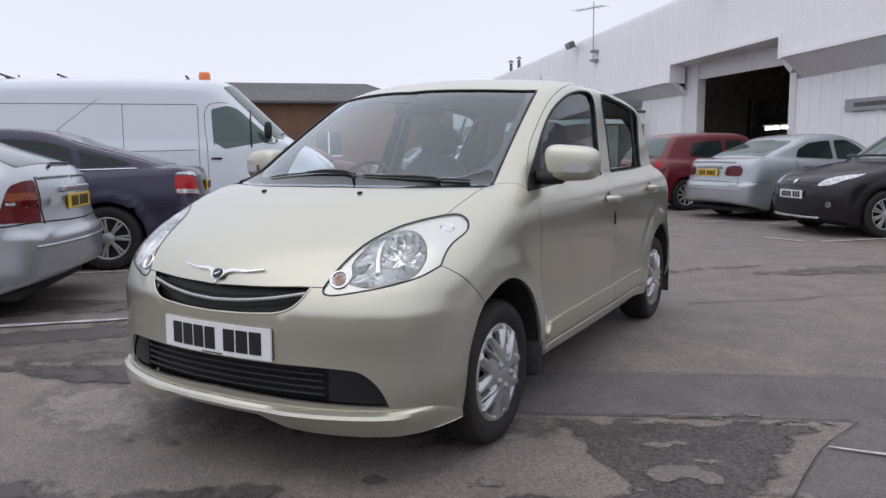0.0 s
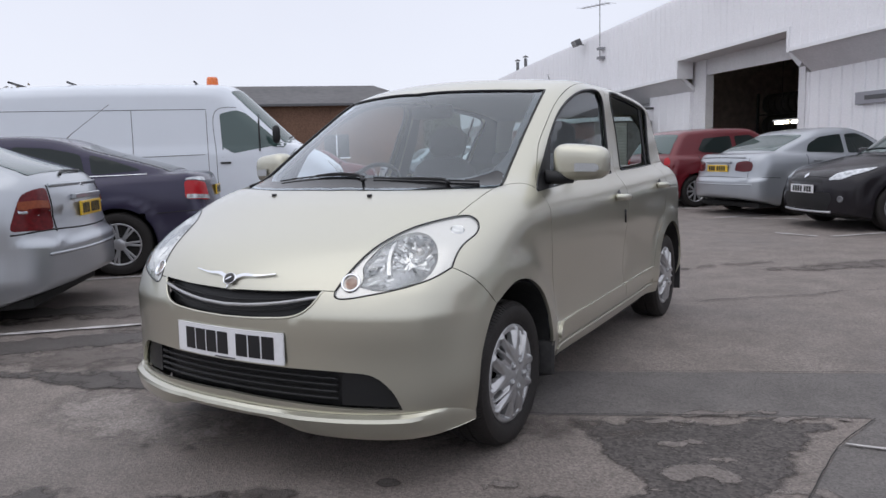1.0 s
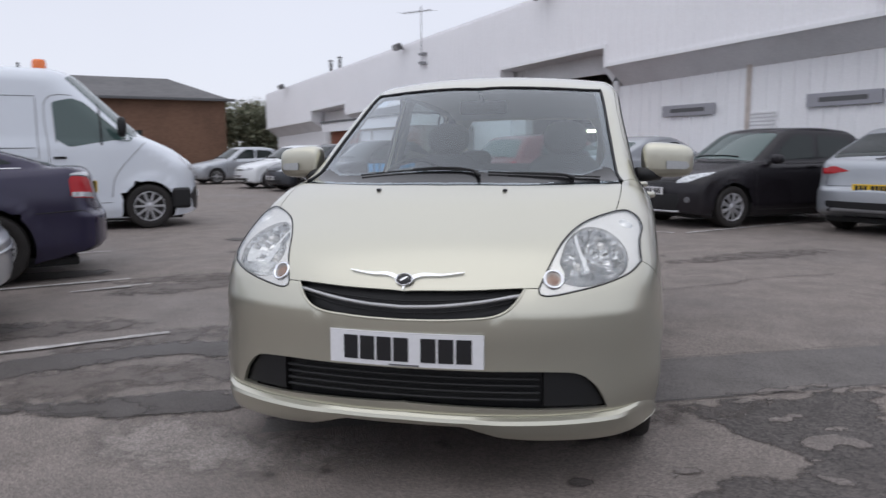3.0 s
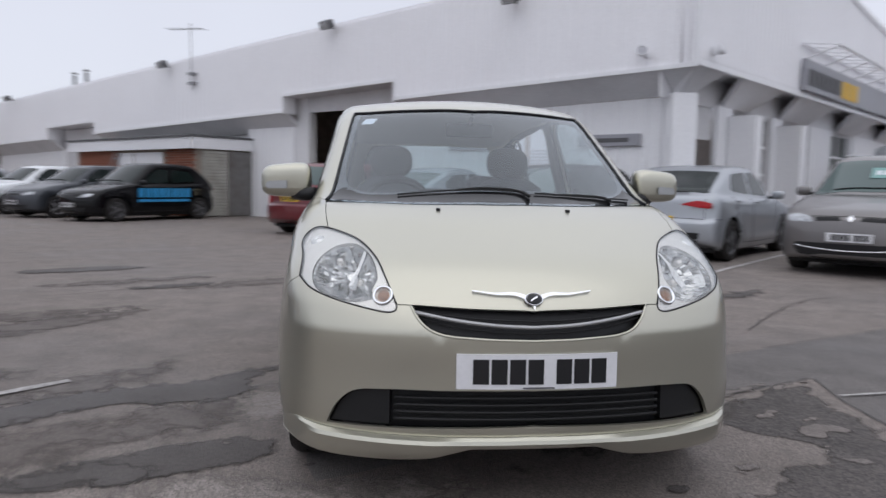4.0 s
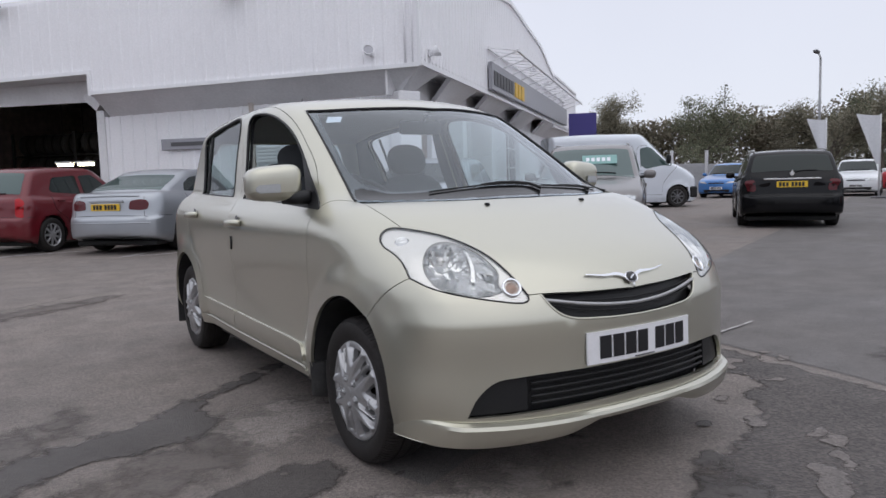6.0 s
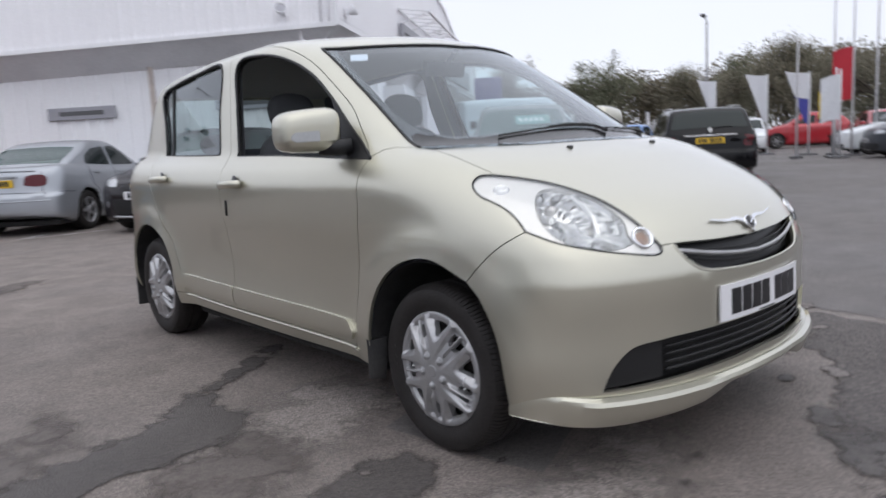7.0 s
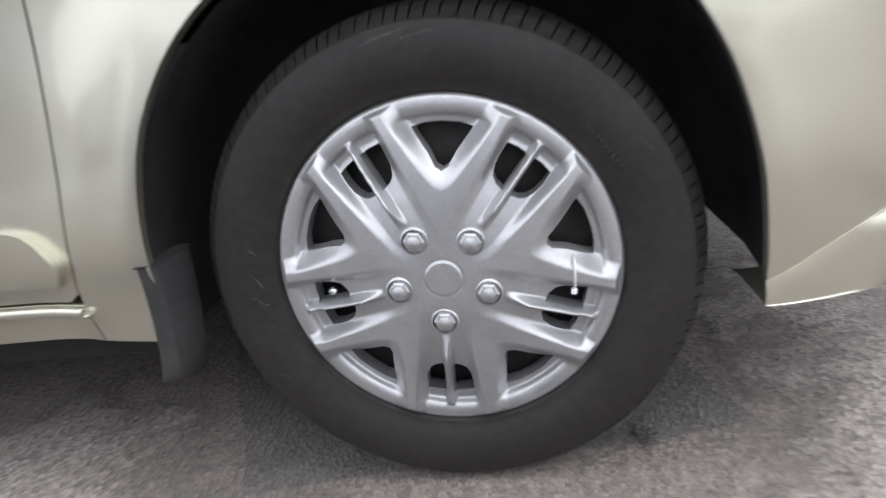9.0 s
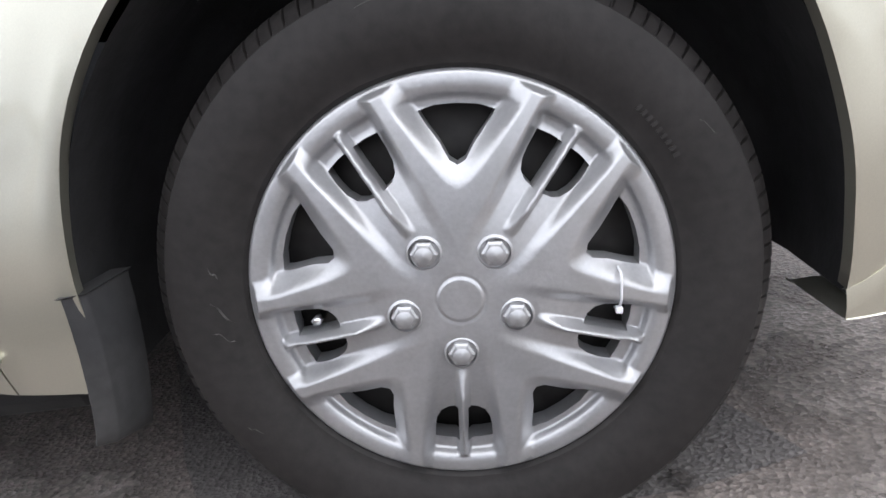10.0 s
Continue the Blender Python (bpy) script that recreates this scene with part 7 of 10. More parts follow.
part("tailgate_strip", boxed(-0.48, 0.48, yy - 0.01, yy + 0.012, 0.905, 0.935, 0.006), M_CHROME, estate_ob, "bright tailgate strip")
bm = prism(bmesh.new(), [(0, -0.06), (0.044, 0), (0, 0.06), (-0.044, 0)], 0.012, m=Matrix.Translation((0, yy, 1.02)) @ pose(0, 0, 0, -90, 0, 0))
part("badge", bm, M_CHROME, estate_ob, "plain chrome diamond badge")

# ---- vans ----
VAN = dict(fo=0.86, wb=3.68, ro=1.02, hw=1.00, nose=1.02, cowl=(-0.02, 1.42), belt=1.36, H=2.44, screen_top=0.95, roof_end=4.55, rear_base=(4.69, 1.4), rw=0.345, mirror=(0.34, 1.55), mirror_h=0.15, mirror_mat=M_BLACK,
           tumble=0.06, inset=0.035, roof_r=0.22, van=True, sweep=0.22, nose_r=0.14, flare=0.02, fine=(16, 60, 24), handle_mat=M_BLACK,
           windows=[[(0.18, 1.36), (0.22, 1.30), (1.05, 1.22), (1.22, 1.28), (1.24, 1.90), (0.98, 1.96), (0.80, 1.92)]],
           seams=[[(0.52, 0.5), (0.46, 0.8), (0.02, 1.32)], [(1.32, 0.42), (1.32, 1.2), (1.30, 1.95), (0.95, 2.03)], [(0.52, 0.42), (1.32, 0.42)], [(1.45, 0.9), (1.45, 1.95)], [(1.45, 1.98), (2.6, 1.98), (4.5, 1.98)], [(1.5, 1.24), (3.0, 1.22), (4.5, 1.22)], [(2.6, 0.45), (2.6, 1.98)]],
           handles=[(1.18, 1.10)], lamps=[[(0.55, 0.86), (0.80, 0.90), (0.90, 1.16), (0.86, 1.24), (0.66, 1.06)]], tails=[([(0.86, 0.9), (0.95, 0.9), (0.95, 1.5), (0.86, 1.5)], M_REDLENS)],
           front_dark=[([(0.80, 0.28), (0.88, 0.50), (0.70, 0.62)], M_BLACK), ([(0.42, 0.72), (0.48, 0.86)], M_BLACK)], plate_f=0.5, plate_r=0.9, rim=(10, False, M_ALLOY), screen=M_PALEGLASS, glass=M_PALEGLASS)
van_ob, van_sk = add_car("panel_van", "white long high-roof panel van with an amber beacon", VAN, along(0.12, 10.33), 43.4, P_VAN, "van")
bm = bmesh.new()
lathe(bm, [(0.0, 0.17), (0.08, 0.165), (0.095, 0.13), (0.10, 0.0)], 20, Matrix.Translation((-0.45, 1.35, 2.38)))
part("amber_beacon", bm, material("amber_plastic", (0.75, 0.16, 0.02), rough=0.25, coat=0.6), van_ob, "orange roof beacon", smooth=True)
for m in (-1, 1):
    q = van_sk.cast(np.array([(m * 3.0, 0.62, z) for z in np.linspace(1.28, 1.90, 6)]), (-m, 0, 0), 3)
    part("window_divider", tube(bmesh.new(), q + (m * 0.006, 0, 0), 0.014, 6), M_BLACK, van_ob)
for y in (1.62, 3.55, 4.4):
    part("roof_bar_foot", boxed(0.58, 0.70, y - 0.04, y + 0.04, 2.34, 2.50, 0.015), M_BLACK, van_ob)
    part("roof_bar", tube(bmesh.new(), [(-0.70, y, 2.45), (0.70, y, 2.45)], 0.018, 8), M_BLACK, van_ob)
for m in (-1, 1):
    part("side_bumper", boxed(min(m * 0.93, m * 1.02), max(m * 0.93, m * 1.02), -0.62, -0.33, 0.30, 0.62, 0.04), M_BLACK, van_ob, "black plastic bumper corner")

VAN2 = dict(VAN, H=2.42, wb=3.2, roof_end=4.05, rear_base=(4.19, 1.4), rim=(8, False, M_DKALLOY))
van2_ob, van2_sk = add_car("panel_van", "white high-roof panel van with plain dark lettering bars", VAN2, (17.5, 13.9), -28, P_VAN, "van")
for i in range(7):
    yy = 1.9 + i * 0.30
    for m in (-1, 1):
        p = van2_sk.cast(np.array([(m * 3.0, yy, 1.55)]), (-m, 0, 0), 3)[0]
        part("side_lettering", boxed(min(p[0], p[0] + m * 0.004), max(p[0], p[0] + m * 0.004), yy, yy + 0.2, 1.42, 1.70), M_INK, van2_ob)
SMALLVAN = dict(VAN, H=1.82, fo=0.88, wb=2.70, ro=0.70, hw=0.91, nose=0.88, cowl=(0.05, 1.18), belt=1.14, screen_top=0.85, roof_end=3.30, rear_base=(3.39, 1.2), rw=0.32, fine=(14, 44, 16), mirror=(0.42, 1.25), mirror_h=0.11,
                windows=[[(0.30, 1.16), (1.10, 1.12), (1.24, 1.16), (1.25, 1.58), (0.95, 1.60), (0.75, 1.55)]], seams=[[(0.5, 0.42), (0.46, 0.8), (0.3, 1.1)], [(1.32, 0.4), (1.32, 1.65)], [(2.3, 0.4), (2.3, 1.65)]], handles=[(1.18, 1.0)],
                lamps=[[(0.50, 0.74), (0.78, 0.78), (0.84, 0.98), (0.62, 0.90)]], tails=[([(0.78, 0.7), (0.86, 0.7), (0.86, 1.2), (0.78, 1.2)], M_REDLENS)], front_dark=[([(0.74, 0.26), (0.82, 0.46), (0.6, 0.56)], M_BLACK)], glass=M_PALEGLASS)
for m in (-1, 1):
    part("side_bumper", boxed(min(m * 0.90, m * 1.015), max(m * 0.90, m * 1.015), -0.66, -0.40, 0.30, 0.66, 0.05), M_BLACK, van2_ob, "black plastic bumper corner")

# ---- far vehicles ----
FAR = dict(HATCH, fine=(10, 30, 11), seams=HATCH["seams"][:2])
FARSUV = dict(FAR, H=1.66, nose=0.86, cowl=(0.25, 1.10), belt=1.06, rear_base=(3.12, 1.12), rw=0.35, windows=[[(y, z + 0.12) for y, z in w] for w in HATCH["windows"]], mirror=(0.72, 1.14),
              lamps=[[(0.36, 0.74), (0.70, 0.78), (0.80, 0.90), (0.56, 0.88)]], tails=[([(0.60, 0.88), (0.82, 0.86), (0.82, 1.08), (0.66, 1.08)], M_REDLENS)], plate_r=0.95)
# left: by the brick hut
zoe_ob, zoe_sk = add_car("hatchback_car", "black hatchback with blue lettering bars along its doors", dict(HATCH, H=1.54, rim=(5, True, M_DKALLOY), tails=[([(0.52, 0.84), (0.74, 0.80), (0.80, 0.92), (0.66, 0.98)], M_REDLENS)]), (-7.30, 16.78), 231.6, P_BLACK)
M_SIGNBLUE = material("sign_blue", (0.03, 0.30, 0.62), rough=0.5)
for i in range(8):
    for z0, z1, y0, w in ((0.62, 0.86, 0.62 + i * 0.21, 0.16), (0.50, 0.57, 0.62 + i * 0.21, 0.19)):
        p = zoe_sk.cast(np.array([(3.0, y0, (z0 + z1) / 2)]), (-1, 0, 0), 3)[0]
        part("side_lettering", boxed(p[0] - 0.004, p[0] + 0.006, y0, y0 + w, z0, z1), M_SIGNBLUE, zoe_ob, "blue lettering bar")
add_car("hatchback_car", "dark grey hatchback beside the black one", dict(FAR, rim=(5, True, M_ALLOY)), (-9.35, 18.40), 231.6, P_GREY)
add_car("hatchback_car", "white hatchback in the far row", dict(FAR), (-11.4, 20.1), 231.6, M_WHITEPAINT)
add_car("hatchback_car", "red hatchback in the far row", dict(FAR), (-15.0, 19.7), 51.6, P_RED)
add_car("hatchback_car", "silver hatchback beyond the van", dict(FAR), (-15.4, 23.4), 231.6, P_SILVER)
# right: the sales rows
add_car("hatchback_car", "bright blue small car in the far row", dict(FAR, H=1.5), (25.0, 17.2), 200, P_BLUE)
add_car("hatchback_car", "white hatchback in the far row", dict(FAR, rim=(5, False, M_ALLOY)), (36.9, 13.6), 215, M_WHITEPAINT)
add_car("hatchback_car", "white hatchback in the far row", dict(FAR), (27.4, 12.75), 205, M_WHITEPAINT)
add_car("crossover_car", "bright red crossover seen from its side", dict(FARSUV), (33.0, 14.0), 120, P_BRIGHTRED)
add_car("hatchback_car", "bright red hatchback in the far row", dict(FAR), (27.0, 7.0), 210, P_BRIGHTRED)

# ---- the long display row, nose out towards the lane ----
def in_row(s, c, heading=125):
    """The front axle's middle for a car whose front left wheel stands s metres along the row."""
    a = radians(heading)
    return (11.2 + 0.82 * s + math.sin(a) * c["hw"], -1.7 + 0.574 * s - math.cos(a) * c["hw"])


CROSSOVER = dict(FARSUV, fine=(14, 44, 15), hw=0.91, wb=2.60, plate_f=0.46, rim=(5, True, M_DKALLOY),
                 lamps=[[(0.50, 0.76), (0.78, 0.78), (0.86, 0.92), (0.62, 0.91)]],
                 front_dark=[([(0.44, 0.72), (0.48, 0.86)], M_BLACK), ([(0.46, 0.36), (0.52, 0.56)], M_BLACK)])
cr_ob, cr_sk = add_car("crossover_car", "white crossover with a chrome-framed dark grille", CROSSOVER, in_row(-2.7, CROSSOVER), 125, M_WHITEPAINT)
for z in (0.745, 0.79, 0.835):
    p = cr_sk.settle(spline([(x, -0.78 + 0.2 * x * x, z) for x in np.linspace(-0.42, 0.42, 7)], step=0.08))
    part("grille_bar", tube(bmesh.new(), p + cr_sk.normal(p) * 0.006, 0.009, 6), M_CHROME, cr_ob, "bright grille bar", smooth=True)
p = cr_sk.settle(spline([(x, -0.76 + 0.25 * x * x, 0.27) for x in np.linspace(-0.66, 0.66, 9)], step=0.08))
part("skid_strip", tube(bmesh.new(), p + cr_sk.normal(p) * 0.006, 0.025, 8), M_ALLOY, cr_ob, "silver skid strip", smooth=True)
for m in (-1, 1):
    p = cr_sk.settle(spline([(0.52 * m, -0.70, 0.56), (0.60 * m, -0.66, 0.46), (0.66 * m, -0.60, 0.36)], step=0.05))
    part("bumper_strip", tube(bmesh.new(), p + cr_sk.normal(p) * 0.004, 0.016, 6), M_ALLOY, cr_ob, smooth=True)
LIGHTVAN = dict(SMALLVAN, front_dark=[([(0.86, 0.27), (0.885, 0.45), (0.84, 0.60)], M_BLACK)], rim=(6, False, M_ALLOY), screen=M_PALEGLASS)
lv_ob, lv_sk = add_car("small_van", "white compact van with a deep black bumper", LIGHTVAN, in_row(0, LIGHTVAN), 125, P_VAN, "van")
for m in (-1, 1):
    part("side_bumper", boxed(min(m * 0.84, m * 0.925), max(m * 0.84, m * 0.925), -0.74, -0.35, 0.27, 0.60, 0.05), M_BLACK, lv_ob, "black plastic bumper corner")
ROWCAR = dict(HATCH, fine=(12, 36, 13))
add_car("hatchback_car", "near-black hatchback with a white front plate in the display row", dict(ROWCAR, H=1.5), in_row(-5.4, ROWCAR), 125, P_BLACK)
add_car("hatchback_car", "bright red hatchback in the display row", dict(ROWCAR, screen=M_PALEGLASS), in_row(2.9, ROWCAR), 125, P_BRIGHTRED)
add_car("hatchback_car", "silver hatchback in the display row", dict(ROWCAR, screen=M_PALEGLASS), in_row(5.6, ROWCAR), 125, P_SILVER2)
add_car("hatchback_car", "black hatchback in the display row", dict(ROWCAR), in_row(8.2, ROWCAR), 125, P_BLACK)
ROWMPV = dict(scenic, fine=(14, 44, 16), rails=False)
add_car("people_carrier", "dark grey people carrier in the display row", ROWMPV, in_row(11.0, ROWMPV), 125, P_GREY)
add_car("hatchback_car", "white hatchback at the end of the display row", dict(ROWCAR), in_row(14.2, ROWCAR), 125, M_WHITEPAINT)
add_car("hatchback_car", "charcoal hatchback behind the display row", dict(FAR), (25.5, 1.5), 125, P_CHARCOAL)
add_car("hatchback_car", "dark grey hatchback behind the display row", dict(FAR), (22.8, -0.4), 125, P_GREY)
add_car("hatchback_car", "red hatchback behind the display row", dict(FAR), (20.0, -2.4), 125, P_BRIGHTRED)

# ---- workshop building ----
def rgb_noise_cladding(name, colour):
    return material(name, colour, rough=0.45, grain=0.04, scale=30, stain=0.2, stain_scale=0.5, stain_colour=[c * 0.86 for c in colour])


M_CLAD = rgb_noise_cladding("white_profiled_cladding", (0.90, 0.895, 0.92))
M_CLADLOW = rgb_noise_cladding("white_painted_cladding", (0.89, 0.89, 0.91))
M_SOFFIT = material("grey_soffit_panel", (0.76, 0.755, 0.77), rough=0.6, grain=0.05, scale=20, stain=0.25, stain_scale=0.7)
M_WHITETRIM = material("white_trim", (0.84, 0.84, 0.86), rough=0.4, grain=0.03, scale=40)
M_INSIDE = material("dark_workshop_wall", (0.52, 0.46, 0.42), rough=0.9, grain=0.2, scale=5)
M_SIGNGREY = material("grey_sign_panel", (0.34, 0.34, 0.37), rough=0.4, metal=0.3, grain=0.03, scale=50)
M_YELLOW = material("yellow_sign", (0.75, 0.46, 0.04), rough=0.5)
M_PURPLEBLUE = material("purple_blue_sign", (0.055, 0.045, 0.22), rough=0.5, grain=0.04, scale=30)
M_LIGHTSTRIP = material("strip_light", (1.0, 0.90, 0.62), emit=14.0)
COR = Vector((5.72, 10.2, 0))
MA = Matrix.Translation(COR) @ Matrix(((-math.sqrt(0.5), math.sqrt(0.5), 0), (math.sqrt(0.5), math.sqrt(0.5), 0), (0, 0, 1))).to_4x4()      # a along the long wall, b into the building
b40 = (math.cos(radians(40)), math.sin(radians(40)))
MB = Matrix.Translation(COR) @ Matrix(((b40[0], -b40[1], 0), (b40[1], b40[0], 0), (0, 0, 1))).to_4x4()      # b along the gable wall, a into the building


def z_low(a):
    return 3.40 - 0.024 * a


def z_top(a):
    return 5.62 - 0.036 * a


def ribbed(bm, a0, a1, zb, zt, m, pitch=0.25, depth=0.016, y=0.0, thick=0.12):
    """Upright profiled sheet from a0 to a1 between two height functions."""
    n = max(1, int((a1 - a0) / pitch))
    pts = []
    for i in range(n):
        x = a0 + (a1 - a0) * i / n
        w = (a1 - a0) / n
        pts += [(x, 0), (x + w * 0.62, 0), (x + w * 0.70, -depth), (x + w * 0.92, -depth)]
    pts.append((a1, 0))
    lo = [bm.verts.new((x, y + d, zb(x))) for x, d in pts]
    hi = [bm.verts.new((x, y + d, zt(x))) for x, d in pts]
    lob = [bm.verts.new((x, y + thick, zb(x))) for x, d in pts]
    hib = [bm.verts.new((x, y + thick, zt(x))) for x, d in pts]
    for i in range(len(pts) - 1):
        bm.faces.new((lo[i], lo[i + 1], hi[i + 1], hi[i]))
        bm.faces.new((lob[i], hib[i], hib[i + 1], lob[i + 1]))
        bm.faces.new((hi[i], hi[i + 1], hib[i + 1], hib[i]))
        bm.faces.new((lo[i], lob[i], lob[i + 1], lo[i + 1]))
    for i in (0, -1):
        bm.faces.new((lo[i], hi[i], hib[i], lob[i]))
    bmesh.ops.transform(bm, matrix=m, verts=lo + hi + lob + hib)
    return bm


def quadbox(bm, pts, off, m):
    """A slab from four corners, thickened by the vector off."""
    v = [bm.verts.new(p) for p in pts] + [bm.verts.new(tuple(a + b for a, b in zip(p, off))) for p in pts]
    for q in ((0, 1, 2, 3), (7, 6, 5, 4), (0, 4, 5, 1), (1, 5, 6, 2), (2, 6, 7, 3), (3, 7, 4, 0)):
        bm.faces.new([v[i] for i in q])
    bmesh.ops.transform(bm, matrix=m, verts=v)
    return bm


def setting(name, bm, mat, label, category):
    return tagged(part(name, bm, mat, None, label), category=category, kind="structure")


# upper band of the long wall, with two raised places over doors
bm = bmesh.new()
lift = lambda a: 3.86 - 0.024 * a
ribbed(bm, 0.0, 7.60, z_low, z_top, MA)
ribbed(bm, 7.60, 11.95, lift, z_top, MA)
ribbed(bm, 11.95, 23.2, z_low, z_top, MA)
ribbed(bm, 23.2, 27.2, lift, z_top, MA)
ribbed(bm, 27.2, 34.0, z_low, z_top, MA)
setting("wall_west_upper", bm, M_CLAD, "white profiled cladding of the workshop's upper wall", "wall")
bm = bmesh.new()
for a0, a1, f in ((0.0, 7.6, z_low), (7.6, 11.95, lift), (11.95, 23.2, z_low), (23.2, 27.2, lift), (27.2, 34.0, z_low)):
    quadbox(bm, [(a0, -0.045, f(a0) - 0.03), (a1, -0.045, f(a1) - 0.03), (a1, -0.045, f(a1) + 0.05), (a0, -0.045, f(a0) + 0.05)], (0, 0.04, 0), MA)
for a in (7.60, 11.95, 23.2, 27.2):
    quadbox(bm, [(a - 0.04, -0.05, z_low(a) - 0.05), (a + 0.04, -0.05, z_low(a) - 0.05), (a + 0.04, -0.05, lift(a) + 0.05), (a - 0.04, -0.05, lift(a) + 0.05)], (0, 0.5, 0), MA)
quadbox(bm, [(-0.03, -0.05, 3.38), (0.03, -0.05, 3.38), (0.03, -0.05, 5.6), (-0.03, -0.05, 5.6)], (0, 0.10, 0), MA)
setting("trim_west", bm, M_WHITETRIM, "white edge trim along the cladding", "trim")
# sloping soffit under the band, to the set-back lower wall
bm = bmesh.new()
for a0, a1 in ((0.0, 7.60), (11.95, 23.2), (27.2, 34.0)):
    quadbox(bm, [(a0, 0.0, z_low(a0)), (a1, 0.0, z_low(a1)), (a1, 0.62, z_low(a1) - 0.46), (a0 + (0.45 if a0 == 0 else 0), 0.62, z_low(a0) - 0.46)], (0, 0.05, 0.10), MA)
for a0, a1 in ((7.60, 11.95), (23.2, 27.2)):
    quadbox(bm, [(a0, 0.02, lift(a0)), (a1, 0.02, lift(a1)), (a1, 0.70, lift(a1) - 0.06), (a0, 0.70, lift(a0) - 0.06)], (0, 0.0, 0.08), MA)
setting("soffit_west", bm, M_SOFFIT, "grey sloping soffit below the cladding", "soffit")
# lower wall with the big doorway left open
bm = bmesh.new()
zl = lambda a: z_low(a) - 0.46
ribbed(bm, 0.35, 7.75, lambda a: -0.05, zl, MA, pitch=0.30, depth=0.03, y=0.62)
setting("wall_west_lower", bm, M_CLADLOW, "white painted profiled lower wall", "wall")
bm = bmesh.new()
ribbed(bm, 12.05, 14.2, lambda a: -0.05, lambda a: 2.72, MA, pitch=0.4, depth=0.02, y=0.45)
ribbed(bm, 22.0, 23.3, lambda a: -0.05, zl, MA, y=0.62)
ribbed(bm, 27.1, 34.0, lambda a: -0.05, zl, MA, y=0.62)
setting("wall_west_far", bm, M_CLADLOW, "white painted lower wall beyond the doorway", "wall")
bm = bmesh.new()
quadbox(bm, [(14.0, 0.75, -0.05), (23.3, 0.75, -0.05), (23.3, 0.75, 3.3), (14.0, 0.75, 3.3)], (0, 0.1, 0), MA)
setting("wall_west_back", bm, M_SOFFIT, "grey wall behind the brick hut", "wall")
bm = bmesh.new()
for a0, a1, z0, z1 in ((7.72, 7.92, -0.05, 2.9), (11.45, 12.08, -0.05, 3.55)):
    quadbox(bm, [(a0, 0.55, z0), (a1, 0.55, z0), (a1, 0.55, z1), (a0, 0.55, z1)], (0, 0.25, 0), MA)
quadbox(bm, [(7.92, 0.55, 2.9), (7.6, 0.55, 3.3), (8.2, 0.55, 3.3), (8.25, 0.55, 3.2)], (0, 0.25, 0), MA)
setting("door_frame", bm, M_SOFFIT, "grey jambs of the workshop doorway", "door frame")
# rolled-up shutter above the doorway
bm = bmesh.new()
for i in range(7):
    z = 3.12 + i * 0.075
    quadbox(bm, [(7.70, 0.60, z), (11.50, 0.60, z), (11.50, 0.575, z + 0.07), (7.70, 0.575, z + 0.07)], (0, 0.06, 0), MA)
setting("door_1", bm, M_SOFFIT, "grey slatted roller shutter, rolled up", "shutter")
# second door, shut
bm = bmesh.new()
for i in range(20):
    z = 0.02 + i * 0.155
    quadbox(bm, [(23.3, 0.66, z), (27.1, 0.66, z), (27.1, 0.64, z + 0.15), (23.3, 0.64, z + 0.15)], (0, 0.06, 0), MA)
setting("door_2", bm, M_SOFFIT, "grey roller shutter, closed", "shutter")
# workshop inside
bm = bmesh.new()
quadbox(bm, [(3.0, 10.0, 0), (16.0, 10.0, 0), (16.0, 10.0, 4.2), (3.0, 10.0, 4.2)], (0, 0.1, 0), MA)
quadbox(bm, [(3.0, 0.80, 0), (3.1, 0.80, 0), (3.1, 0.80, 4.2), (3.0, 0.80, 4.2)], (0, 9.2, 0), MA)
quadbox(bm, [(15.9, 0.90, 0), (16.0, 0.90, 0), (16.0, 0.90, 4.2), (15.9, 0.90, 4.2)], (0, 9.1, 0), MA)
quadbox(bm, [(3.0, 0.90, 4.2), (16.0, 0.90, 4.2), (16.0, 10.0, 4.2), (3.0, 10.0, 4.2)], (0, 0, 0.1), MA)
setting("wall_inside", bm, M_INSIDE, "dark workshop walls and ceiling", "wall")
bm = bmesh.new()
quadbox(bm, [(3.1, 0.8, 0.005), (15.9, 0.8, 0.005), (15.9, 10.0, 0.005), (3.1, 10.0, 0.005)], (0, 0, 0.01), MA)
setting("floor", bm, material("workshop_floor", (0.16, 0.15, 0.15), rough=0.5, grain=0.1, scale=6), "grey workshop floor", "floor")


def loaded_rack(a, b):
    """A tall dark rack of tyres inside the doorway."""
    ob = tagged(new("tyre_rack"), "tall dark rack stacked with tyres inside the workshop", "rack")
    ob.matrix_basis = MA @ Matrix.Translation((a, b, 0.015))
    for x in (-1.0, 1.0):
        for y in (-0.3, 0.3):
            part("post", boxed(x - 0.03, x + 0.03, y - 0.03, y + 0.03, 0, 2.7, 0.005), M_STEEL, ob)
    tyre = None
    for k in range(4):
        z = 0.15 + k * 0.64
        part("shelf", boxed(-1.05, 1.05, -0.33, 0.33, z - 0.03, z, 0.004), M_STEEL, ob)
        for i in range(7):
            m = Matrix.Translation((-0.85 + i * 0.28, 0, z + 0.30)) @ pose(0, 0, 0, 0, 90, 0)
            if tyre is None:
                tyre = part("tyre", tyre_bm(0.30, 0.19, 0.19, 28, False), M_RUBBER, ob, smooth=True)
                tyre.matrix_basis = m
            else:
                o = new("tyre", tyre.data)
                o.parent, o.matrix_basis = ob, m
    return ob


loaded_rack(9.6, 3.4)
loaded_rack(11.8, 3.6)

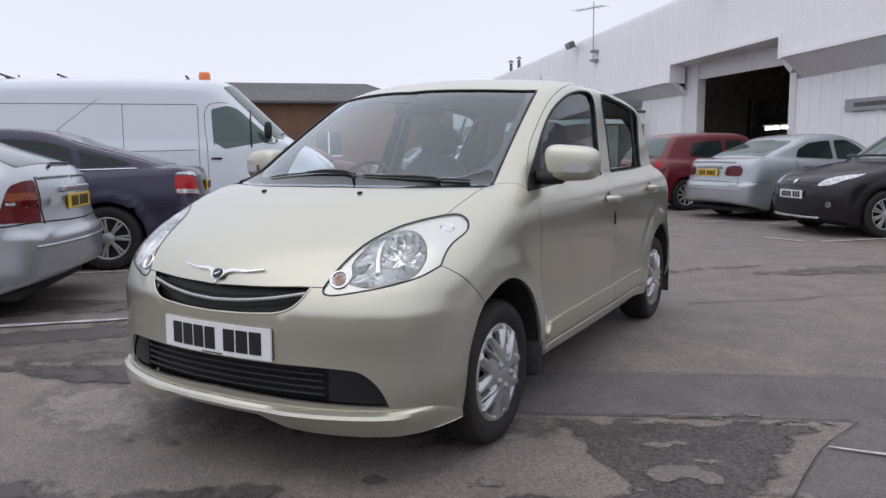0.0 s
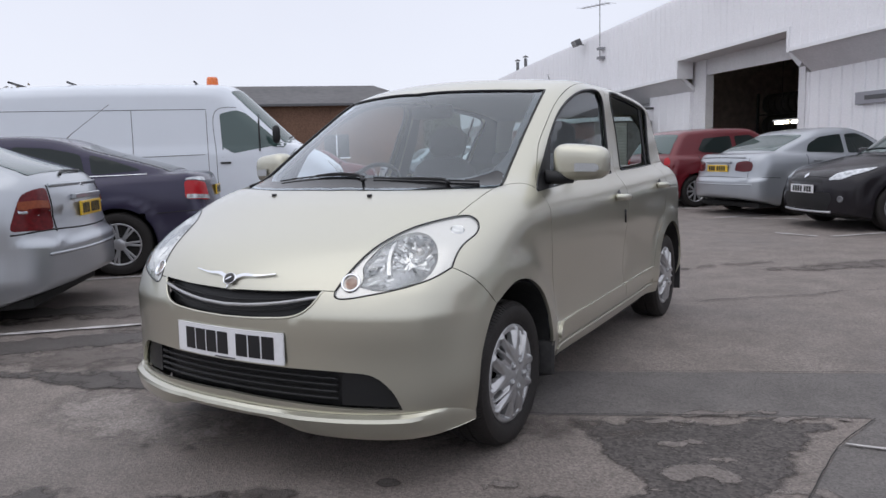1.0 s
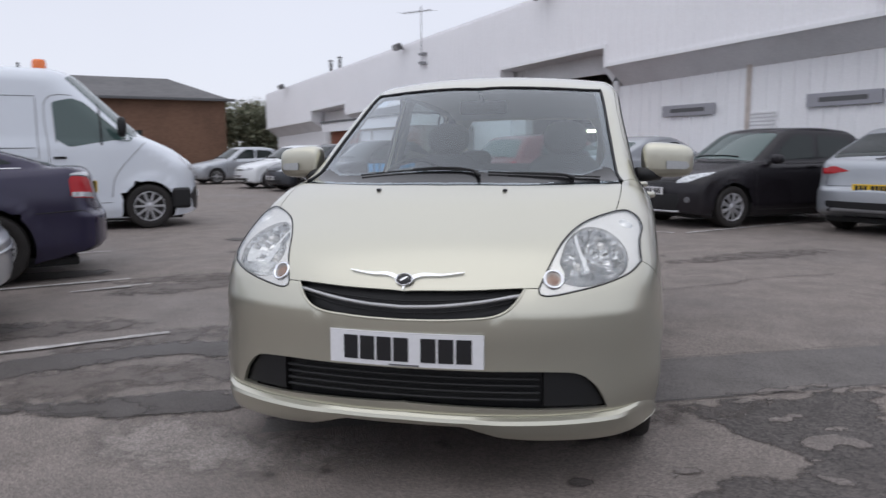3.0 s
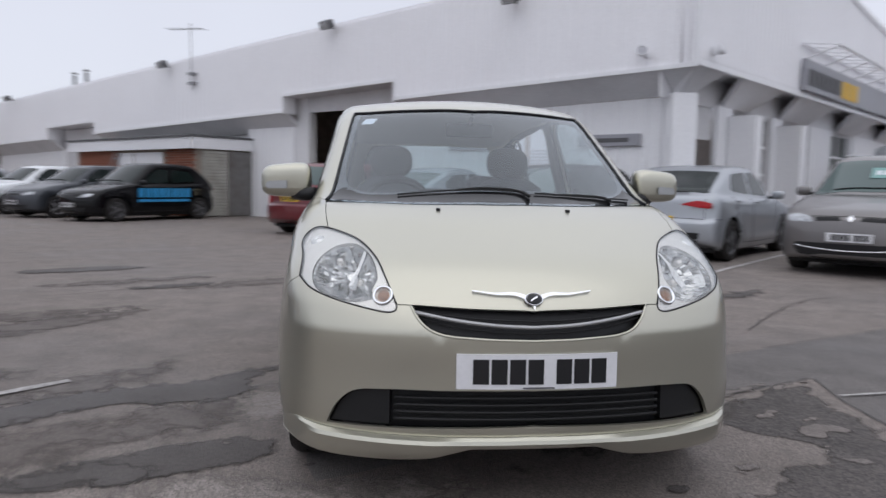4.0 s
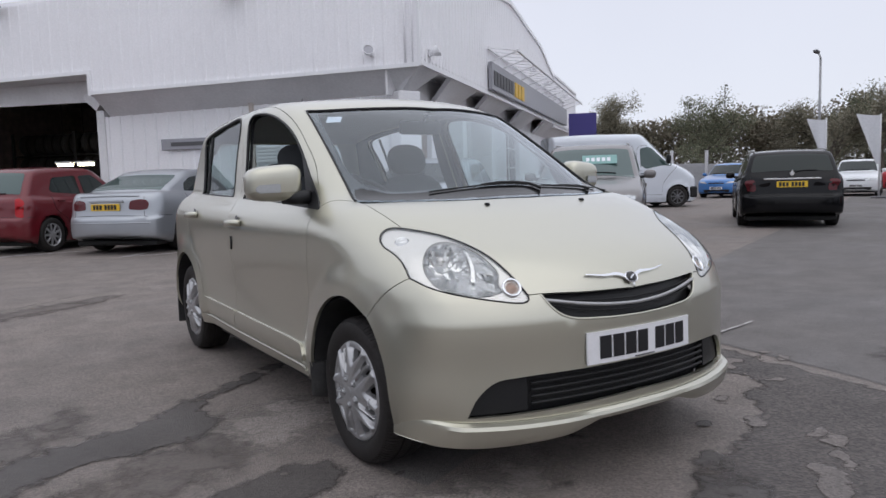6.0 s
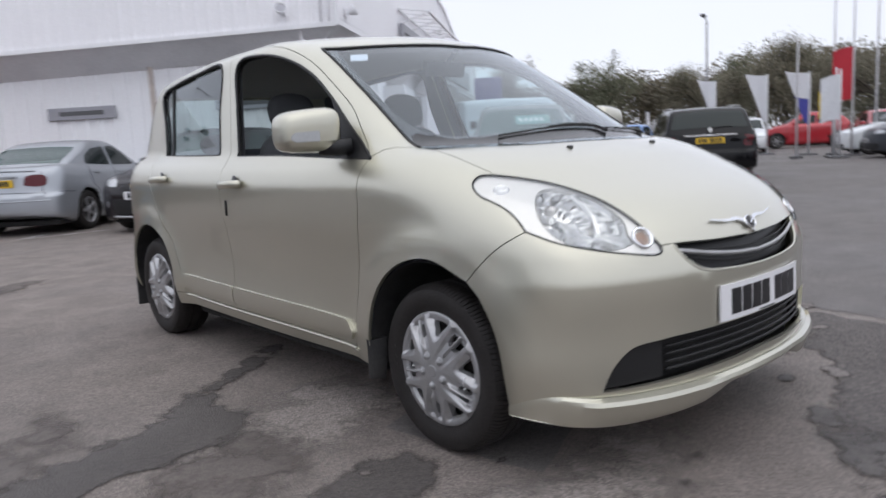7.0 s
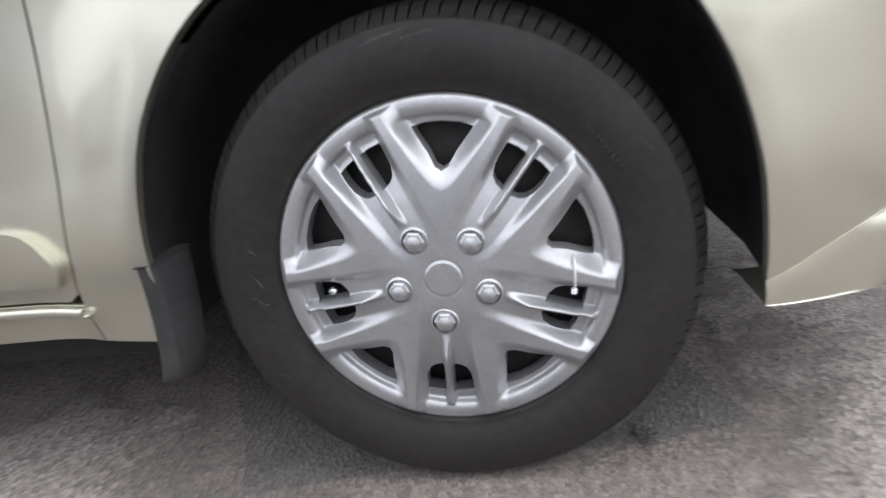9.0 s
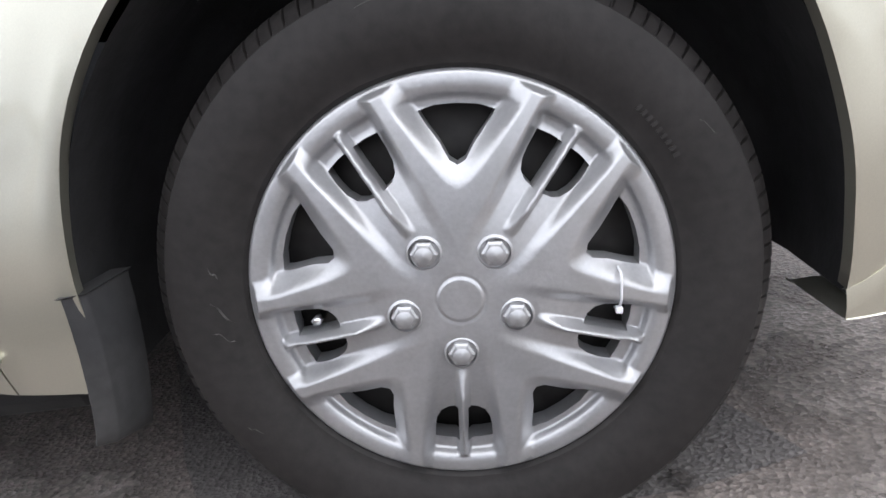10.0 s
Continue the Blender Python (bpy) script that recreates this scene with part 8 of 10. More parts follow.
# gable wall, b along it
bm = bmesh.new()
gable = table([(0, 5.62), (4.5, 6.15), (9.0, 6.62), (14.7, 6.22), (18.2, 5.45)])
ribbed(bm, 0.0, 18.2, lambda b: 3.43, gable, MB, pitch=0.25)
ribbed(bm, 18.2, 26.3, lambda b: 3.30, lambda b: 5.55, MB, pitch=0.25)
setting("wall_south_upper", bm, M_CLAD, "white profiled cladding of the gable", "wall")
bm = bmesh.new()
quadbox(bm, [(0.0, -0.045, 3.40), (26.3, -0.045, 3.40), (26.3, -0.045, 3.48), (0.0, -0.045, 3.48)], (0, 0.04, 0), MB)
for b0, b1 in ((0, 4.5), (4.5, 9.0), (9.0, 14.7), (14.7, 18.2)):
    z0, z1 = float(gable(b0)), float(gable(b1))
    quadbox(bm, [(b0, -0.06, z0 - 0.08), (b1, -0.06, z1 - 0.08), (b1, -0.06, z1 + 0.04), (b0, -0.06, z0 + 0.04)], (0, 0.3, 0), MB)
quadbox(bm, [(18.2, -0.06, 5.50), (26.3, -0.06, 5.50), (26.3, -0.06, 5.60), (18.2, -0.06, 5.60)], (0, 0.3, 0), MB)
setting("trim_south", bm, M_WHITETRIM, "white edge trim of the gable", "trim")
bm = bmesh.new()
# the soffit breaks into wedges between dark recesses
for b0, b1 in ((0.0, 0.9), (2.3, 4.3), (6.0, 8.6), (11.0, 13.5), (16.0, 26.3)):
    quadbox(bm, [(b0, 0.0, 3.42), (b1 + 0.5, 0.0, 3.42), (b1, 0.62, 2.90), (b0 + 0.45, 0.62, 2.90)], (0, 0.05, 0.10), MB)
quadbox(bm, [(0.0, 0.0, 3.52), (26.3, 0.0, 3.52), (26.3, 1.2, 3.46), (0.0, 1.2, 3.46)], (0, 0, 0.05), MB)
quadbox(bm, [(0.0, 0.70, 2.86), (26.3, 0.70, 2.86), (26.3, 0.70, 3.52), (0.0, 0.70, 3.52)], (0, 0.05, 0), MB)
setting("soffit_south", bm, M_SOFFIT, "grey angled soffit panels of the gable", "soffit")
bm = bmesh.new()
for b0, b1 in ((0.35, 0.55), (2.55, 3.35), (5.9, 6.6), (8.9, 11.0), (13.4, 26.3)):
    ribbed(bm, b0, b1, lambda b: -0.05, lambda b: 2.92, MB, pitch=0.3, y=0.62)
setting("wall_south_lower", bm, M_CLADLOW, "white painted lower gable wall", "wall")
bm = bmesh.new()
for b in (3.05, 6.15):
    quadbox(bm, [(b, -0.02, -0.05), (b + 0.42, -0.02, -0.05), (b + 0.42, -0.02, 2.72), (b, -0.02, 2.72)], (0, 0.62, 0), MB)
setting("pillar", bm, M_CLADLOW, "white box pillars in front of the gable", "pillar")
setting("pillar_corner", boxed(5.50, 6.02, 10.68, 11.10, -0.05, 2.95, 0.04), M_CLADLOW, "white column at the corner of the building", "pillar")
# doorway of the gable with a half-lowered shutter
bm = bmesh.new()
for i in range(7):
    z = 2.16 + i * 0.125
    quadbox(bm, [(0.55, 0.78, z), (2.55, 0.78, z), (2.55, 0.76, z + 0.12), (0.55, 0.76, z + 0.12)], (0, 0.05, 0), MB)
setting("door_3", bm, M_SOFFIT, "grey roller shutter, half lowered", "shutter")
bm = bmesh.new()
quadbox(bm, [(0.2, 4.0, 0), (16, 4.0, 0), (16, 4.0, 3.4), (0.2, 4.0, 3.4)], (0, 0.1, 0), MB)
setting("wall_inside_south", bm, M_INSIDE, "dark inside wall seen through the doors", "wall")
# showroom glazing
M_SHOWGLASS = material("showroom_glass", (0.05, 0.06, 0.065), rough=0.05, spec=0.9)
for nm, b0, b1 in (("window_1", 3.5, 5.9), ("window_2", 6.65, 8.9), ("window_3", 11.0, 13.4)):
    w = tagged(new(nm), "tall framed showroom window in the gable", "window", kind="structure")
    w.matrix_basis = MB
    nb, nz = 2, 4
    for i in range(nb):
        for j in range(nz):
            x0, x1 = b0 + (b1 - b0) * i / nb, b0 + (b1 - b0) * (i + 1) / nb
            z0, z1 = 0.1 + 2.75 * j / nz, 0.1 + 2.75 * (j + 1) / nz
            part("pane", boxed(x0 + 0.03, x1 - 0.03, 0.80, 0.815, z0 + 0.025, z1 - 0.025), M_SHOWGLASS, w)
    for i in range(nb + 1):
        x = b0 + (b1 - b0) * i / nb
        part("window_frame", boxed(x - 0.035, x + 0.035, 0.76, 0.84, 0.0, 2.9, 0.005), M_SOFFIT, w)
    for j in range(nz + 1):
        z = 0.1 + 2.75 * j / nz
        part("window_frame", boxed(b0, b1, 0.77, 0.83, z - 0.025, z + 0.025, 0.004), M_WHITETRIM, w)
ys = tagged(part("wall_poster", boxed(4.05, 4.55, 0.70, 0.72, 1.75, 2.35, 0.004), M_YELLOW, None), "plain yellow poster on the showroom glass", "poster")
ys.matrix_basis = MB

# long name board on the gable; its lettering as plain bars
board = tagged(new("name_board"), "long grey name board with dark and yellow lettering bars", "sign")
board.matrix_basis = MB
part("panel", boxed(5.75, 21.5, -0.16, -0.05, 3.55, 4.30, 0.01), M_SIGNGREY, board)
for i in range(7):
    part("letter_bar", boxed(5.95 + i * 0.40, 6.23 + i * 0.40, -0.185, -0.16, 3.68, 4.08, 0.004), M_GREYPL, board, "dark letter-sized bar")
for i in range(3):
    part("letter_bar", boxed(8.85 + i * 0.55, 9.27 + i * 0.55, -0.185, -0.16, 3.64, 4.10, 0.004), M_YELLOW, board, "yellow letter-sized bar")
awn = tagged(new("sign_canopy"), "white projecting canopy frame above the name board", "canopy")
awn.matrix_basis = MB
part("wall_rail", boxed(5.7, 21.5, -0.10, -0.05, 4.62, 4.70, 0.01), M_WHITETRIM, awn)
part("front_rail", boxed(5.7, 21.5, -0.92, -0.85, 4.50, 4.57, 0.01), M_WHITETRIM, awn)
for i in range(23):
    part("cross_bar", tube(bmesh.new(), [(5.75 + i * 0.71, -0.07, 4.66), (5.75 + i * 0.71, -0.88, 4.54)], 0.016, 6), M_WHITETRIM, awn)
for i in range(12):
    part("bracket", tube(bmesh.new(), [(5.9 + i * 1.4, -0.06, 4.30), (5.9 + i * 1.4, -0.80, 4.54)], 0.025, 6), M_WHITETRIM, awn)

# roofs and the closed back of the building
bm = bmesh.new()
quadbox(bm, [(0, 0.05, 5.60), (34, 0.05, z_top(34) - 0.02), (34, 14, 6.3), (0, 14, 6.6)], (0, 0, 0.12), MA)
setting("roof", bm, M_CLAD, "shallow white workshop roof", "roof")
bm = bmesh.new()
quadbox(bm, [(33.95, 0.7, 0), (34.05, 0.7, 0), (34.05, 0.7, 4.4), (33.95, 0.7, 4.4)], (0, 14, 0), MA)
quadbox(bm, [(26.25, 0.2, 0), (26.35, 0.2, 0), (26.35, 0.2, 5.5), (26.25, 0.2, 5.5)], (0, 12, 0), MB)
quadbox(bm, [(26.3, 0.62, -0.05), (18.2, 0.62, -0.05), (18.2, 0.62, 3.3), (26.3, 0.62, 3.3)], (0, 0.1, 0), MB)
setting("wall_ends", bm, M_CLAD, "plain end walls of the building", "wall")

# small grey sign boards on the lower wall, with a bar for their words
def wall_sign(a0, a1, z0, z1):
    s = tagged(new("wall_sign"), "small grey sign board with one line of lettering", "sign")
    s.matrix_basis = MA
    part("panel", boxed(a0, a1, 0.53, 0.585, z0, z1, 0.008), M_SIGNGREY, s)
    part("lettering", boxed(a0 + 0.25, a1 - 0.25, 0.522, 0.53, (z0 + z1) / 2 - 0.045, (z0 + z1) / 2 + 0.045), M_GREYPL, s)


wall_sign(4.83, 6.27, 1.93, 2.18)
wall_sign(1.29, 2.71, 1.95, 2.20)
vent = tagged(new("wall_vent"), "small white louvred vent on the wall", "vent")
vent.matrix_basis = MA
part("backing", boxed(3.35, 3.95, 0.575, 0.588, 1.55, 1.95), M_WHITETRIM, vent)
for i in range(5):
    part("slat", boxed(3.35, 3.95, 0.545, 0.575, 1.58 + i * 0.075, 1.62 + i * 0.075, 0.004), M_SOFFIT, vent)


def floodlight(m, a, z):
    f = tagged(new("floodlight"), "dark wall-mounted floodlight on a bracket", "floodlight")
    f.matrix_basis = m @ Matrix.Translation((a, -0.04, z))
    part("bracket", tube(bmesh.new(), [(0, 0.0, -0.02), (0, -0.16, 0.0), (0, -0.22, 0.04)], 0.02, 8), M_GREYPL, f)
    bm = bmesh.new()
    box(bm, -0.19, 0.19, -0.12, 0.10, -0.11, 0.11, 0.03, m=Matrix.Translation((0, -0.26, 0.05)) @ pose(0, 0, 0, 28, 0, 0))
    part("lamp_head", bm, M_GREYPL, f, smooth=True, angle=40)
    bm = boxed(-0.16, 0.16, -0.135, -0.122, -0.085, 0.085, 0.01, m=Matrix.Translation((0, -0.26, 0.05)) @ pose(0, 0, 0, 28, 0, 0))
    part("lamp_glass", bm, M_LAMP_FACE, f)


for a, z in ((17.85, 4.90), (30.5, 4.54), (9.8, 5.22), (4.0, 5.08)):
    floodlight(MA, a, z)


def round_lamp(m, a, z, turn):
    """A white cup-shaped lamp on a short bent arm, with its dark glass turned outwards."""
    f = tagged(new("wall_lamp"), "small round white wall lamp on a bent arm", "lamp")
    f.matrix_basis = m @ Matrix.Translation((a, -0.03, z))
    part("wall_plate", boxed(-0.05, 0.05, -0.02, 0.02, -0.10, 0.06, 0.008), M_WHITETRIM, f)
    part("arm", tube(bmesh.new(), spline([(0, -0.01, -0.06), (0, -0.10, -0.08), (0, -0.17, -0.02)], step=0.02), 0.014, 8), M_WHITETRIM, f, smooth=True)
    mm = Matrix.Translation((0, -0.18, 0.02)) @ pose(0, 0, 0, 62, 0, turn)
    bm = bmesh.new()
    lathe(bm, [(0.0, -0.15), (0.045, -0.145), (0.085, -0.10), (0.115, -0.03), (0.120, 0.0), (0.110, 0.0), (0.100, -0.02)], 22, mm)
    head = part("lamp_head", bm, M_WHITETRIM, f, smooth=True, angle=40)
    bm = bmesh.new()
    lathe(bm, [(0.0, -0.012), (0.06, -0.015), (0.102, -0.02)], 22, mm)
    part("lamp_glass", bm, M_SIGNGREY, head, "dull grey lamp glass", smooth=True)


round_lamp(MA, 1.0, 3.72, -25)
round_lamp(MB, 0.62, 3.75, 20)
for b, z in ((12.5, 5.0), (15.8, 4.9), (20.5, 4.85)):
    round_lamp(MB, b, z, 0)
# rain pipe at the corner
pp = tagged(new("rain_pipe"), "white rain pipe at the corner of the cladding", "pipe")
pp.matrix_basis = MA
part("pipe", tube(bmesh.new(), [(0.27, -0.09, 3.45), (0.27, -0.09, 5.5)], 0.022, 10), M_CLAD, pp, smooth=True)
part("pipe", tube(bmesh.new(), [(0.12, -0.08, 3.45), (0.12, -0.08, 5.5)], 0.014, 10), M_CLAD, pp, smooth=True)
# television aerial on its mast
ae = tagged(new("roof_aerial"), "thin metal television aerial on a mast", "aerial")
ae.matrix_basis = MA
M_GALV = material("galvanised_steel", (0.30, 0.30, 0.31), rough=0.45, metal=0.8, grain=0.1, scale=50)
part("mast", tube(bmesh.new(), [(16.4, -0.14, 4.15), (16.4, -0.14, 6.15)], 0.017, 8), M_GALV, ae)
part("boom", tube(bmesh.new(), [(17.3, -0.35, 6.02), (15.9, -0.02, 5.93)], 0.014, 6), M_GALV, ae)
for i in range(7):
    t = i / 6
    a = 17.3 - 1.4 * t
    part("element", tube(bmesh.new(), [(a - 0.05, -0.35 + 0.33 * t - 0.22, 6.02 - 0.09 * t), (a + 0.05, -0.35 + 0.33 * t + 0.22, 6.02 - 0.09 * t)], 0.007, 5), M_GALV, ae)
part("wall_bracket", boxed(16.28, 16.52, -0.20, -0.0, 4.20, 4.28), M_GALV, ae)
part("wall_bracket", boxed(16.28, 16.52, -0.20, -0.0, 4.50, 4.58), M_GALV, ae)
for a in (24.4, 25.4):
    st_ = tagged(new("roof_vent"), "thin dark flue above the roof edge", "flue")
    st_.matrix_basis = MA
    part("pipe", tube(bmesh.new(), [(a, 0.3, z_top(a) - 0.1), (a, 0.3, z_top(a) + 0.55)], 0.07, 10), M_GREYPL, st_, smooth=True)
    bm = bmesh.new()
    lathe(bm, [(0.0, 0.10), (0.13, 0.02), (0.13, 0.0), (0.0, 0.0)], 14, Matrix.Translation((a, 0.3, z_top(a) + 0.60)))
    part("cowl", bm, M_GREYPL, st_)
# strip lights in the workshop
for a, b in ((8.95, 1.6), (9.55, 1.6)):
    s = tagged(new("strip_light"), "lit fluorescent strip light in the workshop", "lamp")
    s.matrix_basis = MA
    part("tube", boxed(a, a + 0.42, b, b + 0.10, 1.695, 1.755, 0.01), M_LIGHTSTRIP, s)
    part("housing", boxed(a - 0.02, a + 0.47, b - 0.02, b + 0.12, 1.765, 1.81, 0.004), M_WHITETRIM, s)
    part("suspension", tube(bmesh.new(), [(a + 0.22, b + 0.05, 1.80), (a + 0.22, b + 0.05, 4.2)], 0.006, 5), M_STEEL, s)

# ---- brick hut against the wall ----
M_BRICK = material("red_brick", (0.22, 0.075, 0.042), rough=0.8, grain=0.25, scale=60, bump=0.002, rnd=0.25)
M_MORTAR = material("mortar", (0.30, 0.25, 0.21), rough=0.9, grain=0.15, scale=50)
M_SHUTTERPALE = material("pale_shutter_paint", (0.40, 0.39, 0.35), rough=0.5, grain=0.08, scale=20, stain=0.5, stain_scale=2.5, stain_colour=(0.2, 0.18, 0.15))
M_RUSTY = material("dirty_grey_door", (0.17, 0.165, 0.16), rough=0.6, grain=0.15, scale=12, stain=0.6, stain_scale=2.0, stain_colour=(0.09, 0.07, 0.055))
hut = tagged(new("brick_hut"), "low red-brick hut with a flat white-edged roof and a shutter", "hut")
hut.matrix_basis = MA
hut_wall = part("wall", boxed(14.12, 21.5, -1.46, 0.74, 0.0, 2.04), M_MORTAR, hut, "mortar behind the bricks")
part("roof", boxed(13.95, 21.8, -1.75, 0.74, 2.36, 2.43, 0.01), M_GREYPL, hut, "dark felt roof edge")
part("fascia", boxed(13.98, 21.75, -1.70, -1.62, 2.02, 2.36, 0.008), M_WHITETRIM, hut, "white roof fascia")
part("fascia", boxed(13.98, 14.06, -1.62, 0.74, 2.02, 2.36, 0.008), M_WHITETRIM, hut, "white roof fascia")
part("ceiling_slab", boxed(14.06, 21.7, -1.62, 0.74, 2.04, 2.36), M_MORTAR, hut)
hs = part("shutter", boxed(14.06, 14.115, -1.30, -0.42, 0.02, 1.98), M_SHUTTERPALE, hut, "pale slatted shutter")
for i in range(20):
    part("slat", boxed(14.035, 14.06, -1.30, -0.42, 0.04 + i * 0.097, 0.125 + i * 0.097, 0.008, seg=1), M_SHUTTERPALE, hs)
part("side_door", boxed(14.04, 14.10, -0.40, 0.70, 0.02, 1.98, 0.01), M_RUSTY, hut, "dirty grey metal door")
part("hut_window", boxed(15.9, 17.6, -1.50, -1.47, 1.60, 1.95, 0.01), M_WHITETRIM, hut, "white boarded window strip")
part("hut_door", boxed(17.7, 18.6, -1.50, -1.47, 0.02, 1.95, 0.01), M_CLADLOW, hut, "white door")
lad = tagged(new("ladder"), "light metal ladder leaning on the hut", "ladder")
lad.matrix_basis = MA
for dx in (0, 0.38):
    part("rail", tube(bmesh.new(), [(19.0 + dx, -2.0, 0.0), (18.3 + dx, -1.56, 1.98)], 0.025, 6), M_GALV, lad)
for i in range(7):
    t = (i + 0.7) / 7.5
    part("rung", tube(bmesh.new(), [(19.0 - 0.7 * t, -2.0 + 0.44 * t, 1.98 * t), (19.38 - 0.7 * t, -2.0 + 0.44 * t, 1.98 * t)], 0.014, 6), M_GALV, lad)

# ---- trees, hedges, posts, flags and the building beyond ----
M_BARK = material("grey_brown_bark", (0.075, 0.062, 0.050), rough=0.9, grain=0.3, scale=18, bump=0.01)


def leafage(name, a, b):
    """Small leaves, each with its own tone."""
    m = material(name, a, rough=0.7)
    n, l = m.node_tree.nodes, m.node_tree.links
    g = n.new("ShaderNodeNewGeometry")
    mix = n.new("ShaderNodeMix")
    mix.data_type = "RGBA"
    mix.inputs["A"].default_value, mix.inputs["B"].default_value = (*a, 1), (*b, 1)
    l.new(g.outputs["Random Per Island"], mix.inputs["Factor"])
    l.new(mix.outputs["Result"], n["Principled BSDF"].inputs["Base Color"])
    return m


M_LEAF = leafage("olive_brown_leaves", (0.13, 0.125, 0.085), (0.26, 0.235, 0.17))
M_LEAF2 = leafage("dull_green_leaves", (0.10, 0.115, 0.070), (0.20, 0.20, 0.13))
M_HEDGE = leafage("brown_twiggy_hedge", (0.115, 0.10, 0.07), (0.215, 0.185, 0.13))


def leaf_quads(rng, centres, size):
    """A bent leaf-like patch at each centre, turned at random."""
    n = len(centres)
    u = rng.normal(size=(n, 3))
    u /= np.linalg.norm(u, axis=1, keepdims=True)
    w = np.cross(u, rng.normal(size=(n, 3)))
    w /= np.maximum(np.linalg.norm(w, axis=1, keepdims=True), 1e-6)
    s = (size * rng.uniform(0.6, 1.4, n))[:, None]
    v = np.concatenate([centres - u * s, centres + w * s * 0.45, centres + u * s, centres - w * s * 0.45], 1).reshape(-1, 3)
    return v, np.arange(4 * n).reshape(-1, 4)


def branchy(rng, height, spread, levels=4):
    """Limbs from a trunk, and the twig ends that carry leaves."""
    bm, ends = bmesh.new(), []

    def grow(p, d, length, r, level):
        pts = [p]
        for i in range(3):
            d = (d + Vector(rng.normal(scale=0.16, size=3))).normalized()
            pts.append(pts[-1] + d * length / 3)
        tube(bm, pts, r, 7 if level == 0 else 4, r * 0.6)
        if level >= 2:
            ends.extend(pts[1:])
        if level == levels:
            return
        for k in range(int(rng.integers(3, 5))):
            q = pts[1 + int(rng.integers(0, 3))] if level else pts[2 if k == 0 else 3]
            side = Vector(rng.normal(size=3)).cross(d).normalized()
            nd = (d * 0.75 + side * spread + Vector((0, 0, 0.18))).normalized()
            grow(q, nd, length * rng.uniform(0.58, 0.80), r * 0.52, level + 1)
    grow(Vector((0, 0, -0.1)), Vector((0, 0, 1)), height * 0.34, height * 0.020, 0)
    return bm, np.array([tuple(e) for e in ends])


def tree(seed, height, leaves, size, mat, label, spread=0.75):
    rng = np.random.default_rng(seed)
    bm, ends = branchy(rng, height, spread)
    ob = tagged(new("tree"), label, "tree")
    part("trunk", bm, M_BARK, ob)
    pick = ends[rng.integers(0, len(ends), leaves)] + rng.normal(scale=height * 0.028, size=(leaves, 3))
    v, f = leaf_quads(rng, pick, size)
    part("crown", mesh_of("crown", v, f, mat, False), mat, ob, "many small leaves with gaps")
    return ob


T_A = tree(3, 9.7, 15000, 0.066, M_LEAF, "broad tree with small sparse olive-brown leaves")
T_B = tree(8, 9.1, 15000, 0.070, M_LEAF2, "leafy dull green tree at the edge of the lot")
T_C = tree(21, 9.9, 11500, 0.060, M_LEAF, "half-bare twiggy tree with sparse pale leaves", 0.85)
T_A.matrix_basis, T_B.matrix_basis, T_C.matrix_basis = pose(41.5, 40.5, 0, 0, 0, 20), pose(46, 34.5, 0), pose(39.2, 17.2, 0)
rng_t = random.Random(5)
for src, x, y, k in ((T_B, 35, 44, 0.95), (T_C, 38, 45, 0.85), (T_A, 44, 37.5, 0.85), (T_C, 48.5, 31, 0.85), (T_A, 50, 28, 0.82), (T_B, 52, 24.5, 0.95), (T_A, 53, 21, 0.9), (T_A, 40.5, 14.6, 0.86), (T_C, 40.2, 20.4, 0.78),
                     (T_C, 42, 11.5, 0.8), (T_B, 46, 9.5, 0.9), (T_B, 48, 5.5, 0.85), (T_A, 46, 2, 0.9), (T_B, 45, -3, 0.95), (T_A, 46, -8, 0.9), (T_B, 44, -13, 0.85), (T_C, 45, -18, 0.9),
                     (T_B, -21.3, 37.5, 0.62), (T_A, -27.5, 50.5, 0.74), (T_C, -29.5, 51, 0.7), (T_B, -24, 49, 0.6), (T_B, -19, 42, 0.55)):
    copy_thing(src, pose(x, y, 0, 0, 0, rng_t.uniform(0, 360)) @ Matrix.Diagonal((k * rng_t.uniform(0.9, 1.15), k, k, 1)))


def hedge(name, line, height, depth, count, seed, mat, label):
    """A ragged belt of growth along a line."""
    rng = np.random.default_rng(seed)
    p = spline(line, step=0.5)
    i = rng.integers(0, len(p), count)
    bumps = np.array([1 + 0.22 * noise.noise(Vector((q[0] * 0.35, q[1] * 0.35, seed))) + 0.18 * noise.noise(Vector((q[0] * 1.3, q[1] * 1.3, seed + 4))) for q in p])
    top = height * bumps[i] * (1 - np.abs(rng.normal(scale=0.10, size=count)))
    z = top * np.sqrt(rng.uniform(0, 1, count))
    c = np.stack([p[i, 0] + rng.normal(scale=depth / 2, size=count), p[i, 1] + rng.normal(scale=depth / 2, size=count), z], 1)
    v, f = leaf_quads(rng, c, 0.15)
    return tagged(part(name, mesh_of(name, v, f, mat, False), mat, None), label, "hedge", kind="stuff")


